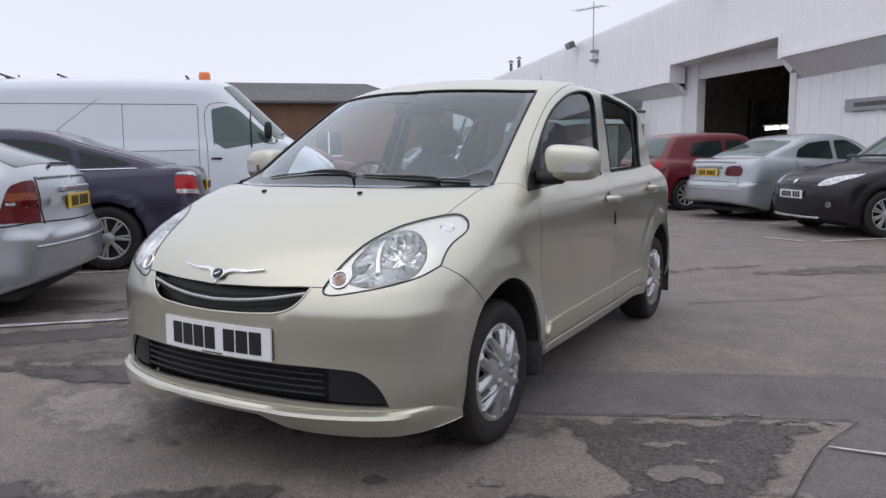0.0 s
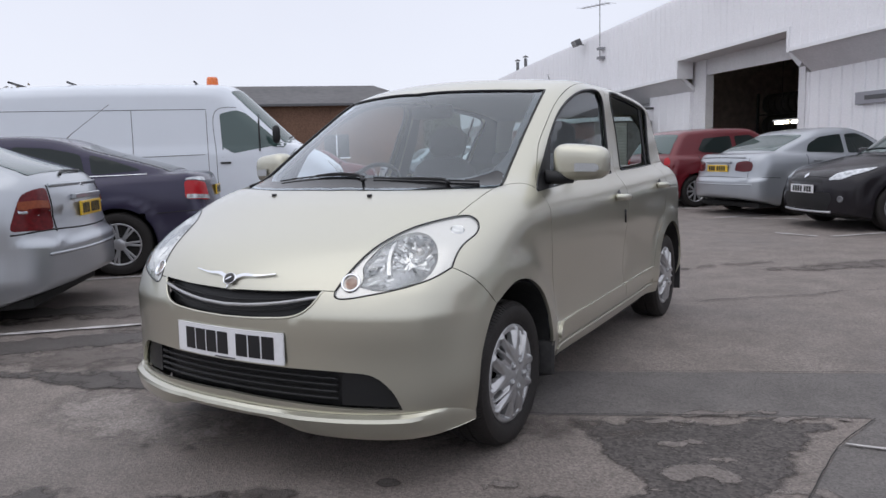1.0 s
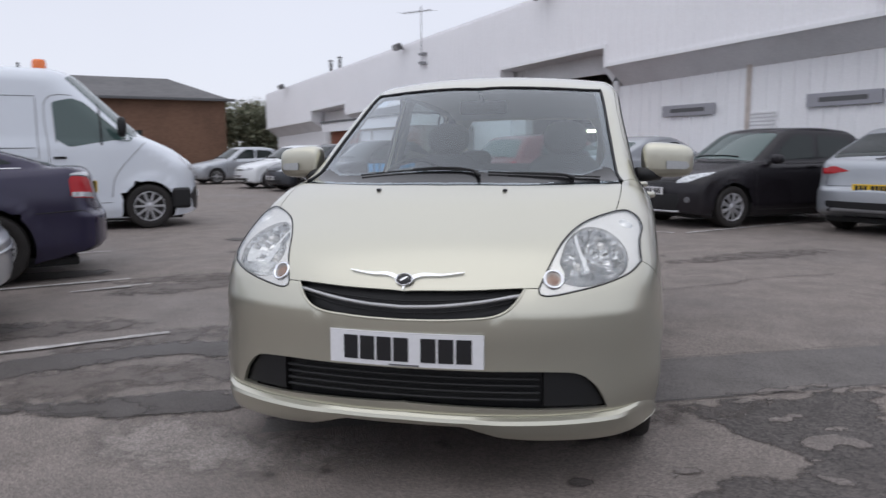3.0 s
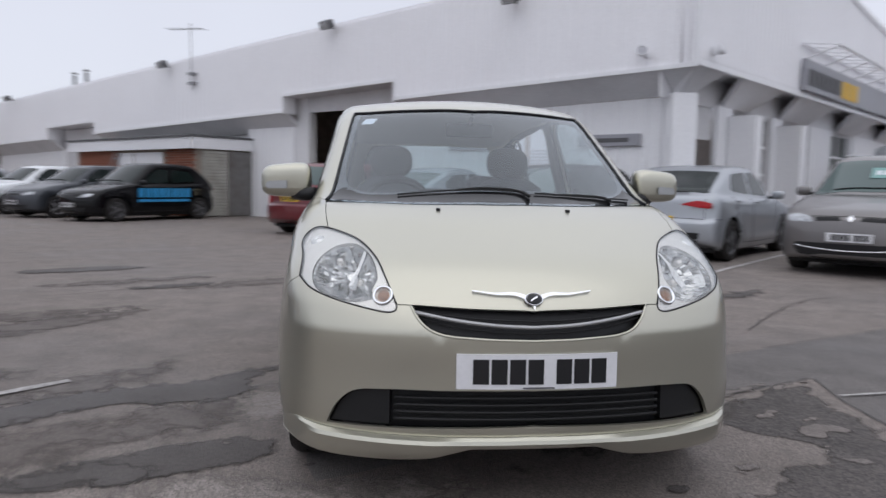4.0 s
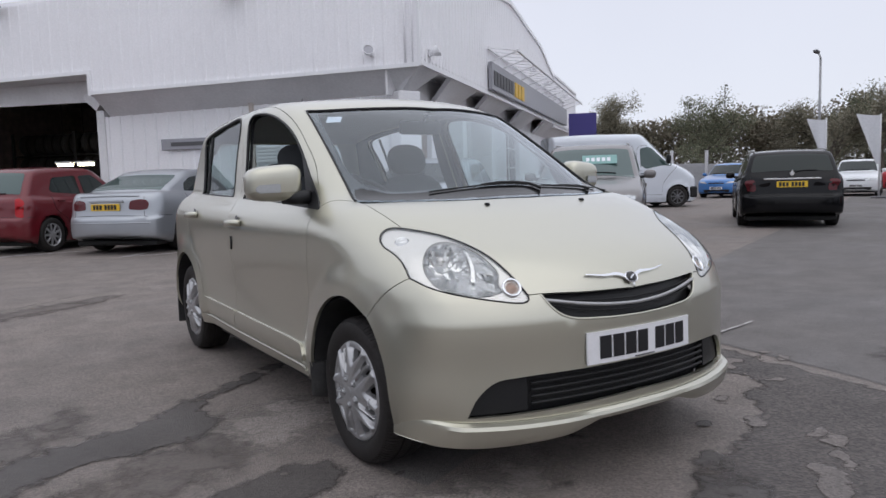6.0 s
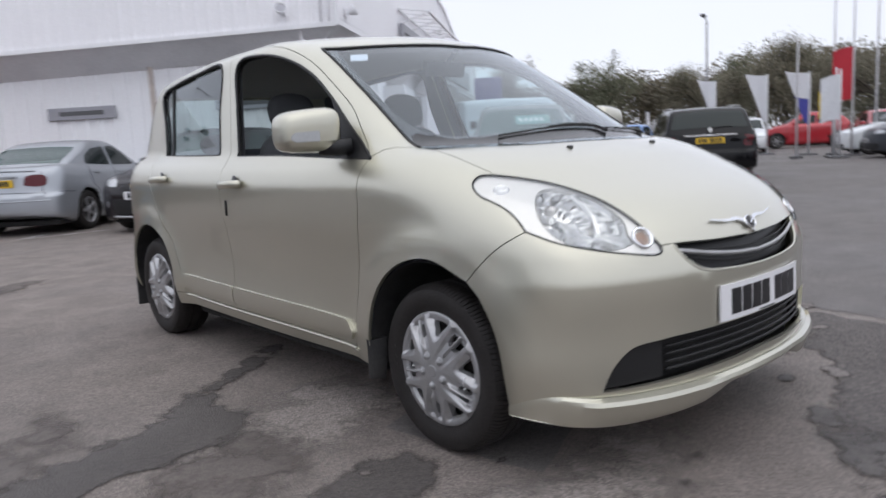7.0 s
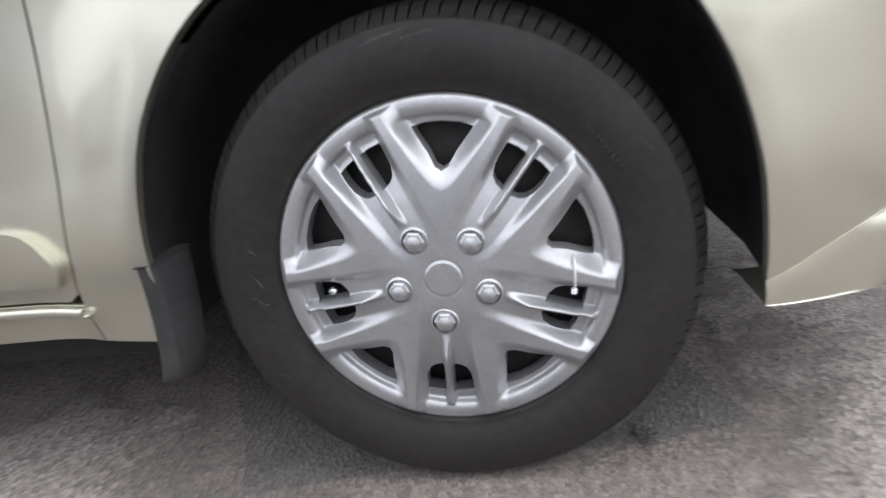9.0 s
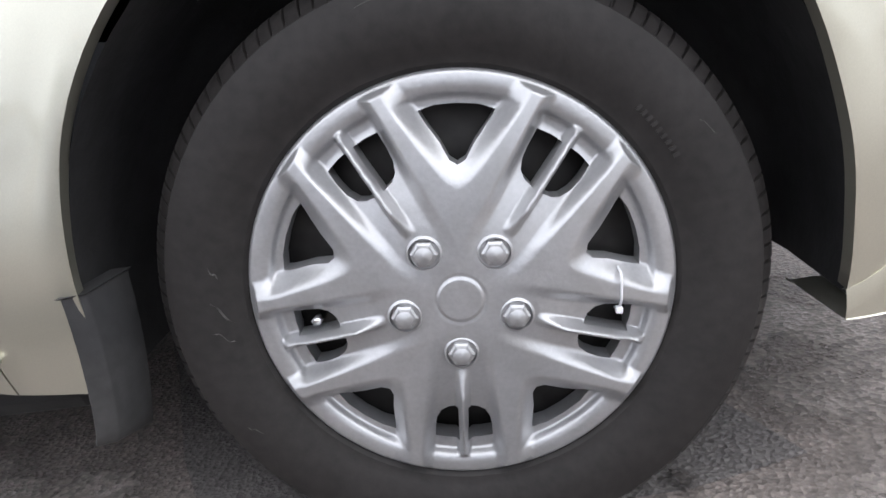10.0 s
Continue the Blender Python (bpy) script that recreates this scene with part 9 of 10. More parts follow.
hedge("hedge", [(30, 52), (38, 45), (44, 39), (49, 31), (53, 24), (53, 15), (51, 8)], 5.6, 1.9, 70000, 2, M_HEDGE, "tall brown twiggy hedge round the lot")
hedge("hedge", [(51, 8), (50, 0), (50, -10), (49, -22)], 4.2, 1.6, 22000, 5, M_HEDGE, "brown twiggy hedge behind the sales rows")
hedge("bush", [(-23.5, 37.6), (-21.5, 38), (-19.0, 39.5)], 4.2, 1.3, 5000, 9, M_LEAF2, "dull green bushes beside the far building")
# added ring, mostly out of view: darkens what the car paint mirrors
hedge("hedge", [(49, -22), (40, -38), (20, -46), (0, -48), (-22, -46), (-40, -34), (-46, -14), (-44, 8), (-38, 22)], 5.0, 1.7, 40000, 7, M_HEDGE, "added brown hedge closing the lot out of view, darkens reflections")
hedge("bush", [(-18.0, 44), (-12, 48), (-4, 52), (4, 55)], 2.6, 1.3, 3000, 11, M_LEAF2, "low bushes at the far edge of the lot")

# street lamps and poles
def street_lamp(x, y, h, arm):
    ob = tagged(new("street_lamp"), "tall grey steel lamp post with a single head", "street lamp")
    ob.matrix_basis = pose(x, y, 0, 0, 0, arm)
    part("post", tube(bmesh.new(), [(0, 0, 0), (0, 0, h * 0.5), (0, 0, h)], 0.085, 10, 0.05), M_GALV, ob, smooth=True)
    part("arm", tube(bmesh.new(), [(0, 0, h - 0.05), (0.25, 0, h + 0.05), (0.9, 0, h + 0.12)], 0.03, 8), M_GALV, ob, smooth=True)
    part("lamp_head", boxed(0.75, 1.35, -0.11, 0.11, h + 0.07, h + 0.19, 0.03), M_GREYPL, ob)
    part("base", boxed(-0.11, 0.11, -0.11, 0.11, 0.0, 1.2, 0.02), M_GALV, ob)


street_lamp(32.8, 17.4, 6.5, 200)
street_lamp(54.8, 38.6, 8.8, 30)
M_REDFLAG = material("red_flag_cloth", (0.45, 0.025, 0.04), rough=0.8, grain=0.1, scale=20)
M_WHITEFLAG = material("white_flag_cloth", (0.66, 0.67, 0.70), rough=0.8, grain=0.08, scale=20)
M_BLUEFLAG = material("blue_flag_cloth", (0.07, 0.075, 0.34), rough=0.8, grain=0.1, scale=20)
M_YELLOWFLAG = material("yellow_flag_cloth", (0.62, 0.45, 0.05), rough=0.8, grain=0.1, scale=20)
M_POLE = material("white_flag_pole", (0.62, 0.62, 0.64), rough=0.4, grain=0.05, scale=30)


def cloth(w0, w1, z0, z1, bow, seed, n=12):
    """A hanging cloth from a pole at x = 0, widths at foot and head, rippled."""
    V, F = [], []
    for t in np.linspace(0, 1, n):
        for s in np.linspace(0, 1, 6):
            w = (w0 + (w1 - w0) * t) * s
            V.append((0.02 + w, 0.05 * math.sin(5 * s + 4 * t + seed) * s, z0 + (z1 - z0) * t + bow * s * s))
    for i in range(n - 1):
        for j in range(5):
            F.append([i * 6 + j, i * 6 + j + 1, (i + 1) * 6 + j + 1, (i + 1) * 6 + j])
    return V, F


def flag(x, y, turn, top, z0, z1, w0, w1, mat, label, second=None, bow=-0.12):
    ob = tagged(new("flag"), label, "flag")
    ob.matrix_basis = pose(x, y, 0, 0, 0, turn)
    part("pole", tube(bmesh.new(), [(0, 0, 0), (0, 0, top * 0.5), (0, 0, top)], 0.035, 8, 0.025), M_POLE, ob, smooth=True)
    part("foot", boxed(-0.25, 0.25, -0.25, 0.25, 0.0, 0.06, 0.01), M_GREYPL, ob)
    zs = [(z0, z1, mat)] if second is None else [(z0, z0 + (z1 - z0) * 0.5, second), (z0 + (z1 - z0) * 0.5, z1, mat)]
    for a, b, m in zs:
        k0, k1 = (a - z0) / (z1 - z0), (b - z0) / (z1 - z0)
        V, F = cloth(w0 + (w1 - w0) * k0, w0 + (w1 - w0) * k1, a, b, bow, x)
        part("cloth", mesh_of("cloth", V, F, m), m, ob)


for x, y, z1, second in ((28.8, 14.8, 3.2, None), (25.2, 10.83, 2.95, None), (23.95, 8.8, 2.8, M_BLUEFLAG)):
    flag(x, y, 118, z1 + 0.05, z1 - 1.75, z1, 0.12, 0.75, M_WHITEFLAG, "white feather flag on a short pole" if second is None else "white and blue feather flag on a short pole", second, 0.1)
flag(20.9, 6.7, 118, 2.6, 1.15, 2.45, 0.5, 0.5, M_WHITEFLAG, "white and yellow banner on a pole", None)
flag(21.4, 7.0, 118, 2.7, 1.3, 2.1, 0.45, 0.45, M_YELLOWFLAG, "yellow banner on a pole", None)
flag(22.45, 6.9, 118, 7.5, 1.75, 3.35, 0.55, 0.55, M_REDFLAG, "red banner on a tall pole")
for x, y in ((23.1, 7.7), (23.6, 6.6), (24.2, 6.8), (21.05, 8.0)):
    ob = tagged(new("flagpole"), "tall thin white flagpole without a flag", "flagpole")
    ob.matrix_basis = pose(x, y, 0)
    part("pole", tube(bmesh.new(), [(0, 0, 0), (0, 0, 3.5), (0, 0, 5.75 if x > 26 else 7.0 if x > 21.5 else 3.6)], 0.04, 8, 0.025), M_POLE, ob, smooth=True)
    part("foot", boxed(-0.15, 0.15, -0.15, 0.15, 0.0, 0.08, 0.01), M_GREYPL, ob)
flag(27.5, 4.9, 118, 6.5, 3.0, 4.5, 0.8, 0.8, M_YELLOWFLAG, "yellow banner above the display row")
flag(27.8, 4.0, 118, 6.2, 2.2, 4.2, 0.6, 0.6, M_WHITEFLAG, "white banner above the display row")
flag(26.5, 3.0, 118, 6.0, 2.4, 4.0, 0.8, 0.8, M_REDFLAG, "red banner above the display row")
flag(25.0, 1.7, 118, 6.0, 2.4, 4.0, 0.8, 0.8, M_REDFLAG, "red banner above the display row")

# purple-blue hoarding beyond the gable end
hb = tagged(new("sign_board"), "plain purple-blue sign panel on two posts", "sign")
hb.matrix_basis = pose(18.5, 19.6, 0, 0, 0, math.degrees(math.atan2(18.9 - 19.6, 19.2 - 18.5)))
part("panel", boxed(-0.05, 1.05, -0.04, 0.04, 2.62, 3.62, 0.01), M_PURPLEBLUE, hb)
for x in (0.12, 0.88):
    part("post", tube(bmesh.new(), [(x, 0.07, 0), (x, 0.07, 3.5)], 0.04, 8), M_GALV, hb)
# pale panel fence along the lot's edge
fence = tagged(new("fence"), "pale grey steel panel fence with taller posts", "fence")
M_PANEL = material("pale_grey_fence_panel", (0.42, 0.42, 0.43), rough=0.5, grain=0.06, scale=8, stain=0.3, stain_scale=0.7)
fx = [(25.9, 23.6), (27.37, 21.81), (28.39, 20.53), (29.62, 18.82), (31.0, 17.0)]
for i, ((x0, y0), (x1, y1)) in enumerate(zip(fx, fx[1:])):
    a, le = math.degrees(math.atan2(y1 - y0, x1 - x0)), math.hypot(x1 - x0, y1 - y0)
    part("panel", boxed(0.06, le - 0.06, -0.03, 0.03, 0.05, 1.6 - 0.04 * i, 0.01, m=pose(x0, y0, 0, 0, 0, a)), M_PANEL, fence)
    for k in range(1, 8):
        part("rib", boxed(le * k / 8 - 0.02, le * k / 8 + 0.02, -0.05, -0.03, 0.08, 1.55 - 0.04 * i, m=pose(x0, y0, 0, 0, 0, a)), M_PANEL, fence)
for i, (x, y) in enumerate(fx):
    part("post", boxed(x - 0.06, x + 0.06, y - 0.06, y + 0.06, 0.0, 2.3 - 0.06 * i, 0.01), M_POLE, fence)

# brown-brick building with a hipped roof, beyond the van
M_FARBRICK = material("brown_brick", (0.17, 0.095, 0.062), rough=0.85, grain=0.25, scale=14, stain=0.4, stain_scale=0.6)
M_SLATE = material("grey_roof_sheet", (0.115, 0.112, 0.115), rough=0.7, grain=0.15, scale=3, stain=0.4, stain_scale=0.5)
fb = tagged(new("far_building"), "brown-brick building with a grey hipped roof", "building")
ang = math.degrees(math.atan2(34.3 - 28.2, -24.3 + 31))
fb.matrix_basis = pose(-31.0, 28.2, 0, 0, 0, ang)
L = math.hypot(34.3 - 28.2, 6.7)
for x0, x1, y0, y1 in ((-16.0, L + 2.4, -2.95, -2.65), (L + 2.1, L + 2.4, -2.65, 5.0), (-16.0, -15.7, -2.65, 5.0), (-15.7, L + 2.1, 4.7, 5.0)):
    part("wall", boxed(x0, x1, y0, y1, 0, 4.15), M_FARBRICK, fb)
bm = bmesh.new()
pts = [(-16.5, -3.3, 4.15), (L + 2.8, -3.3, 4.15), (L + 2.8, 5.4, 4.15), (-16.5, 5.4, 4.15), (-13.5, 1.0, 5.6), (L, 1.0, 5.6)]
vv = [bm.verts.new(q) for q in pts]
for q in ((0, 1, 5, 4), (1, 2, 5), (2, 3, 4, 5), (3, 0, 4), (3, 2, 1, 0)):
    bm.faces.new([vv[i] for i in q])
part("roof", bm, M_SLATE, fb, "grey hipped roof")
part("gutter", boxed(-16.6, L + 2.9, -3.42, -3.30, 4.08, 4.22, 0.01), M_GREYPL, fb)
for i in range(7):
    x = -13.5 + i * 3.2
    w = part("window", boxed(x, x + 1.4, -2.98, -2.955, 1.2, 2.5), M_CABGLASS, fb, "dark framed window")
    part("frame", boxed(x - 0.06, x + 1.46, -2.99, -2.96, 1.12, 1.2), M_WHITETRIM, w)
    part("frame", boxed(x + 0.66, x + 0.74, -3.0, -2.985, 1.2, 2.5), M_WHITETRIM, w)
for i, (x, y) in enumerate(((-26.9, 38.7), (-26.2, 39.1), (-25.5, 39.5), (-24.9, 39.9))):
    flag(x, y, -50, 3.45, 1.4, 3.35, 0.45, 0.5, M_BLUEFLAG if i % 2 == 0 else M_WHITEFLAG, "violet-blue feather flag on a short pole" if i % 2 == 0 else "white feather flag on a short pole", None, 0.05)

# ---- ground ----
def tarmac(name, colour, dark, chip=0.55, scale=120.0, blot=0.5, rough=0.75, soft=False, crisp=True):
    """Worn tarmac: stone chips, fine dirt, broad blotches and a rough relief."""
    m = bpy.data.materials.new(name)
    m.use_nodes = True
    n, l = m.node_tree.nodes, m.node_tree.links
    b = n["Principled BSDF"]
    b.inputs["Roughness"].default_value = rough
    co = n.new("ShaderNodeTexCoord")

    def tex(kind, sc, det=4):
        t = n.new(kind)
        t.inputs["Scale"].default_value = sc
        if kind == "ShaderNodeTexNoise":
            t.inputs["Detail"].default_value, t.inputs["Roughness"].default_value = det, 0.6
        l.new(co.outputs["Object"], t.inputs["Vector"])
        return t

    def rng(src, a, b_, c, d):
        r = n.new("ShaderNodeMapRange")
        for k, v in zip(("From Min", "From Max", "To Min", "To Max"), (a, b_, c, d)):
            r.inputs[k].default_value = v
        l.new(src, r.inputs["Value"])
        return r.outputs["Result"]

    def mul(a, b_):
        x = n.new("ShaderNodeMix")
        x.data_type, x.blend_type = "RGBA", "MULTIPLY"
        x.inputs["Factor"].default_value = 1
        l.new(a, x.inputs["A"])
        l.new(b_, x.inputs["B"])
        return x.outputs["Result"]
    vor = tex("ShaderNodeTexVoronoi", scale)
    fine = tex("ShaderNodeTexNoise", scale * 1.9, 3)
    mid = tex("ShaderNodeTexNoise", 3.2, 8)
    broad = tex("ShaderNodeTexNoise", 0.42, 7)
    mix = n.new("ShaderNodeMix")
    mix.data_type = "RGBA"
    mix.inputs["A"].default_value, mix.inputs["B"].default_value = (*colour, 1), (*dark, 1)
    l.new(rng(broad.outputs["Fac"], 0.46, 0.58, 0.0, blot), mix.inputs["Factor"])
    sep = n.new("ShaderNodeSeparateColor")
    l.new(vor.outputs["Color"], sep.inputs["Color"])
    c = mul(mix.outputs["Result"], rng(sep.outputs["Red"], 0, 1, 1 - chip, 1 + chip))
    c = mul(c, rng(fine.outputs["Fac"], 0.3, 0.7, 0.82, 1.18))
    c = mul(c, rng(mid.outputs["Fac"], 0.3, 0.7, 0.80, 1.20))
    l.new(c, b.inputs["Base Color"])
    l.new(rng(broad.outputs["Fac"], 0.45, 0.62, rough + 0.05, rough - 0.18), b.inputs["Roughness"])
    h = n.new("ShaderNodeMath")
    h.operation = "ADD"
    l.new(vor.outputs["Distance"], h.inputs[0])
    l.new(rng(fine.outputs["Fac"], 0, 1, 0, 0.6), h.inputs[1])
    bp = n.new("ShaderNodeBump")
    bp.inputs["Strength"].default_value, bp.inputs["Distance"].default_value = 0.8, 0.003 if chip > 0.25 else 0.0012
    l.new(h.outputs[0], bp.inputs["Height"])
    l.new(bp.outputs["Normal"], b.inputs["Normal"])
    if soft:
        # thins out towards its ragged border
        at = n.new("ShaderNodeAttribute")
        at.attribute_name = "fade"
        ad = n.new("ShaderNodeMath")
        ad.operation = "ADD"
        l.new(at.outputs["Fac"], ad.inputs[0])
        edge = tex("ShaderNodeTexNoise", 7.0, 7)
        l.new(rng(edge.outputs["Fac"], 0.25, 0.75, -0.55, 0.50), ad.inputs[1])
        sm = n.new("ShaderNodeMapRange")
        sm.interpolation_type = "SMOOTHSTEP"
        sm.inputs["From Min"].default_value, sm.inputs["From Max"].default_value = (0.14, 0.60) if crisp else (0.04, 0.8)
        l.new(ad.outputs[0], sm.inputs["Value"])
        ft = n.new("ShaderNodeMath")
        ft.operation = "MULTIPLY"
        ft.use_clamp = True
        l.new(at.outputs["Fac"], ft.inputs[0])
        ft.inputs[1].default_value = 3.0
        both = n.new("ShaderNodeMath")
        both.operation = "MULTIPLY"
        l.new(sm.outputs["Result"], both.inputs[0])
        l.new(ft.outputs[0], both.inputs[1])
        tr = n.new("ShaderNodeBsdfTransparent")
        ms = n.new("ShaderNodeMixShader")
        l.new(both.outputs[0], ms.inputs[0])
        l.new(tr.outputs[0], ms.inputs[1])
        l.new(b.outputs[0], ms.inputs[2])
        l.new(ms.outputs[0], n["Material Output"].inputs["Surface"])
    return m


M_TARMAC = tarmac("worn_tarmac", (0.198, 0.170, 0.154), (0.138, 0.118, 0.108), chip=0.34, scale=140)
M_SMOOTH = tarmac("smooth_tarmac", (0.139, 0.127, 0.121), (0.109, 0.099, 0.095), chip=0.28, scale=150, blot=0.6)
M_ROUGHPATCH = tarmac("coarse_dark_tarmac", (0.078, 0.068, 0.064), (0.066, 0.052, 0.046), chip=0.5, scale=85, soft=True)
M_PALEPATCH = tarmac("worn_pale_patch", (0.175, 0.152, 0.14), (0.13, 0.112, 0.104), chip=0.3, soft=True)
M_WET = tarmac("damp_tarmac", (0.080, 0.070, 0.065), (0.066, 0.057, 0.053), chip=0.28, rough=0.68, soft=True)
M_FAINT = tarmac("faintly_damp_tarmac", (0.125, 0.106, 0.096), (0.105, 0.089, 0.081), chip=0.25, rough=0.75, soft=True, crisp=False)
M_LINE = material("worn_white_line", (0.52, 0.50, 0.49), rough=0.7, grain=0.25, scale=60, stain=0.75, stain_scale=7, stain_colour=(0.16, 0.145, 0.14))
M_CRACK = material("dark_joint", (0.03, 0.028, 0.027), rough=0.8)

bm = bmesh.new()
v = [bm.verts.new(p) for p in ((-600, -600, 0), (600, -600, 0), (600, 600, 0), (-600, 600, 0))]
bm.faces.new(v)
tagged(part("ground", bm, M_TARMAC, None), "worn grey-brown tarmac of a car park", "ground", kind="structure")


def ragged(pts, seed, rough=0.05, step=0.03, closed=True):
    """A smooth outline broken up into an uneven edge."""
    p = spline([*pts, pts[0]], step=step)[:-1] if closed else spline(pts, step=step)
    out = []
    for q in p:
        v = Vector((q[0] * 3.1, q[1] * 3.1, seed * 7.3))
        w = noise.noise_vector(v) * rough + noise.noise_vector(v * 4.7) * rough * 0.45 + noise.noise_vector(v * 17) * rough * 0.2
        out.append((q[0] + w.x, q[1] + w.y))
    return out


def ground_patch(name, outline, mat, z, label, category="ground", soft=0.0):
    """A thin sheet within an outline; its fade grows from nothing at the border over the width soft."""
    o = np.array(outline, float)
    pts, near = o, None
    if soft:
        st = max(soft * 0.6, 0.025)
        gx, gy = np.meshgrid(np.arange(o[:, 0].min(), o[:, 0].max(), st), np.arange(o[:, 1].min(), o[:, 1].max(), st))
        g = np.stack([gx.ravel(), gy.ravel()], 1)
        ok, near = np.zeros(len(g), bool), np.full(len(g), 9.0)
        for p0, p1 in zip(o, np.roll(o, -1, axis=0)):
            c = (p0[1] > g[:, 1]) != (p1[1] > g[:, 1])
            ok ^= c & (g[:, 0] < (p1[0] - p0[0]) * (g[:, 1] - p0[1]) / (p1[1] - p0[1] + 1e-15) + p0[0])
            e = p1 - p0
            t = np.clip(((g - p0) @ e) / max(e @ e, 1e-12), 0, 1)
            near = np.minimum(near, np.linalg.norm(g - p0 - t[:, None] * e, axis=1))
        ok &= near > st * 0.4
        pts, near = np.vstack([o, g[ok]]), np.concatenate([np.zeros(len(o)), np.clip(near[ok] / soft, 0, 1)])
    v2, _, fs, src, _, _ = geometry.delaunay_2d_cdt([Vector(p) for p in pts], [(i, (i + 1) % len(o)) for i in range(len(o))], [], 1, 1e-6)
    me = mesh_of(name, [(v.x, v.y, z) for v in v2], [f if (v2[f[1]] - v2[f[0]]).cross(v2[f[2]] - v2[f[0]]) > 0 else f[::-1] for f in fs], mat, False)
    if soft:
        at = me.attributes.new("fade", "FLOAT", "POINT")
        at.data.foreach_set("value", [float(near[q[0]]) if q else 0.0 for q in src])
    return tagged(new(name, me), label, category, kind="structure")


# smooth re-laid strip across, widening into the lane on the right
up = lambda x: 1.07 + (x - 0.90) * 0.444
dn = lambda x: 0.345 + (x - 0.81) * 0.452
strip = [(x, up(x)) for x in (-0.80, 0.5, 2.0, 4.0)] + [(30, 14.0), (60, 10), (60, -30), (1.45, -12), (1.62, -3.0), (1.72, -0.72), (1.77, -0.50), (1.83, 0.0), (1.90, 0.50), (2.02, 0.88)] + [(x, dn(x)) for x in (1.9, 1.3, 0.8, 0.0, -0.70)] + [(-0.74, -0.2)]
dense = []
for (x0, y0), (x1, y1) in zip(strip, strip[1:] + strip[:1]):
    k = max(1, min(60, int(math.hypot(x1 - x0, y1 - y0) / 0.06)))
    for i in range(k):
        t = i / k
        q = (x0 + (x1 - x0) * t, y0 + (y1 - y0) * t)
        w = noise.noise_vector(Vector((q[0] * 6, q[1] * 6, 3))) * 0.012
        dense.append((q[0] + w.x, q[1] + w.y))
ground_patch("pavement_strip", dense, M_SMOOTH, 0.0012, "smooth dark grey re-laid tarmac")
# dry, paler ground by the kerbside wheel
M_DRY = tarmac("dry_pale_tarmac", (0.245, 0.215, 0.198), (0.215, 0.188, 0.172), chip=0.42, scale=125, soft=True, crisp=False)
for i, pts in enumerate(([(-0.30, 0.55), (-0.55, 1.0), (-1.0, 1.05), (-1.45, 0.60), (-1.40, 0.25), (-0.95, 0.20), (-0.74, 0.30)], [(-0.05, -0.15), (-0.75, -0.25), (-1.15, -0.10), (-1.5, -0.45), (-1.2, -0.80), (-0.5, -0.78), (-0.10, -0.55)])):
    ground_patch("dry_patch", ragged(pts, 200 + i, 0.06), M_DRY, 0.0006 + 0.0001 * i, "dry paler tarmac with loose chips", soft=0.28)
# coarse dark patch with pale worn spots
ground_patch("tarmac_patch", ragged([(0.80, 0.30), (1.31, 0.55), (1.57, 0.67), (1.96, 0.82), (1.84, 0.50), (1.78, 0.05), (1.70, -0.50), (1.66, -0.75), (1.4, -2.2), (0.2, -2.0), (0.30, -1.35), (-0.07, -0.98), (0.08, -0.83), (0.31, -0.76), (0.56, -0.64), (0.90, -0.53), (1.06, -0.35), (1.30, -0.19), (1.20, 0.0), (1.0, 0.17)], 1, 0.05), M_ROUGHPATCH, 0.0024, "coarse dark tarmac patch", soft=0.12)
for i, (x, y, rx, ry) in enumerate(((1.42, -0.18, 0.09, 0.035), (1.25, -0.42, 0.07, 0.03), (0.62, -1.02, 0.12, 0.05), (1.55, 0.20, 0.10, 0.03), (1.15, -0.75, 0.05, 0.03), (0.85, -0.85, 0.06, 0.04), (1.62, 0.62, 0.22, 0.03), (1.30, 0.50, 0.16, 0.025), (1.02, -1.15, 0.05, 0.03), (3.5, -1.45, 0.55, 0.10), (4.9, -1.6, 0.65, 0.11), (4.2, -0.9, 0.4, 0.08), (6.3, -1.9, 0.5, 0.10), (0.75, -0.62, 0.14, 0.06), (0.95, -0.40, 0.12, 0.05), (1.80, -0.07, 0.14, 0.05), (1.36, -0.32, 0.10, 0.05), (0.79, -0.92, 0.12, 0.06), (0.41, -1.16, 0.20, 0.10), (1.42, 0.63, 0.26, 0.06), (1.80, 0.77, 0.18, 0.06), (1.39, 0.29, 0.12, 0.05), (1.51, 0.01, 0.16, 0.07), (1.77, 0.04, 0.13, 0.05), (-1.05, 0.02, 0.055, 0.05))):
    ring = [(x + rx * math.cos(a) * 0.9 - ry * math.sin(a) * 0.45, y + rx * math.cos(a) * 0.45 + ry * math.sin(a) * 0.9) for a in np.linspace(0, 2 * math.pi, 9)[:-1]]
    ground_patch("worn_spot", ragged(ring, 20 + i, 0.11, 0.015), M_PALEPATCH, 0.0036 + 0.0001 * i if x > 0 else 0.0076, "pale worn spot in the tarmac", soft=0.045)
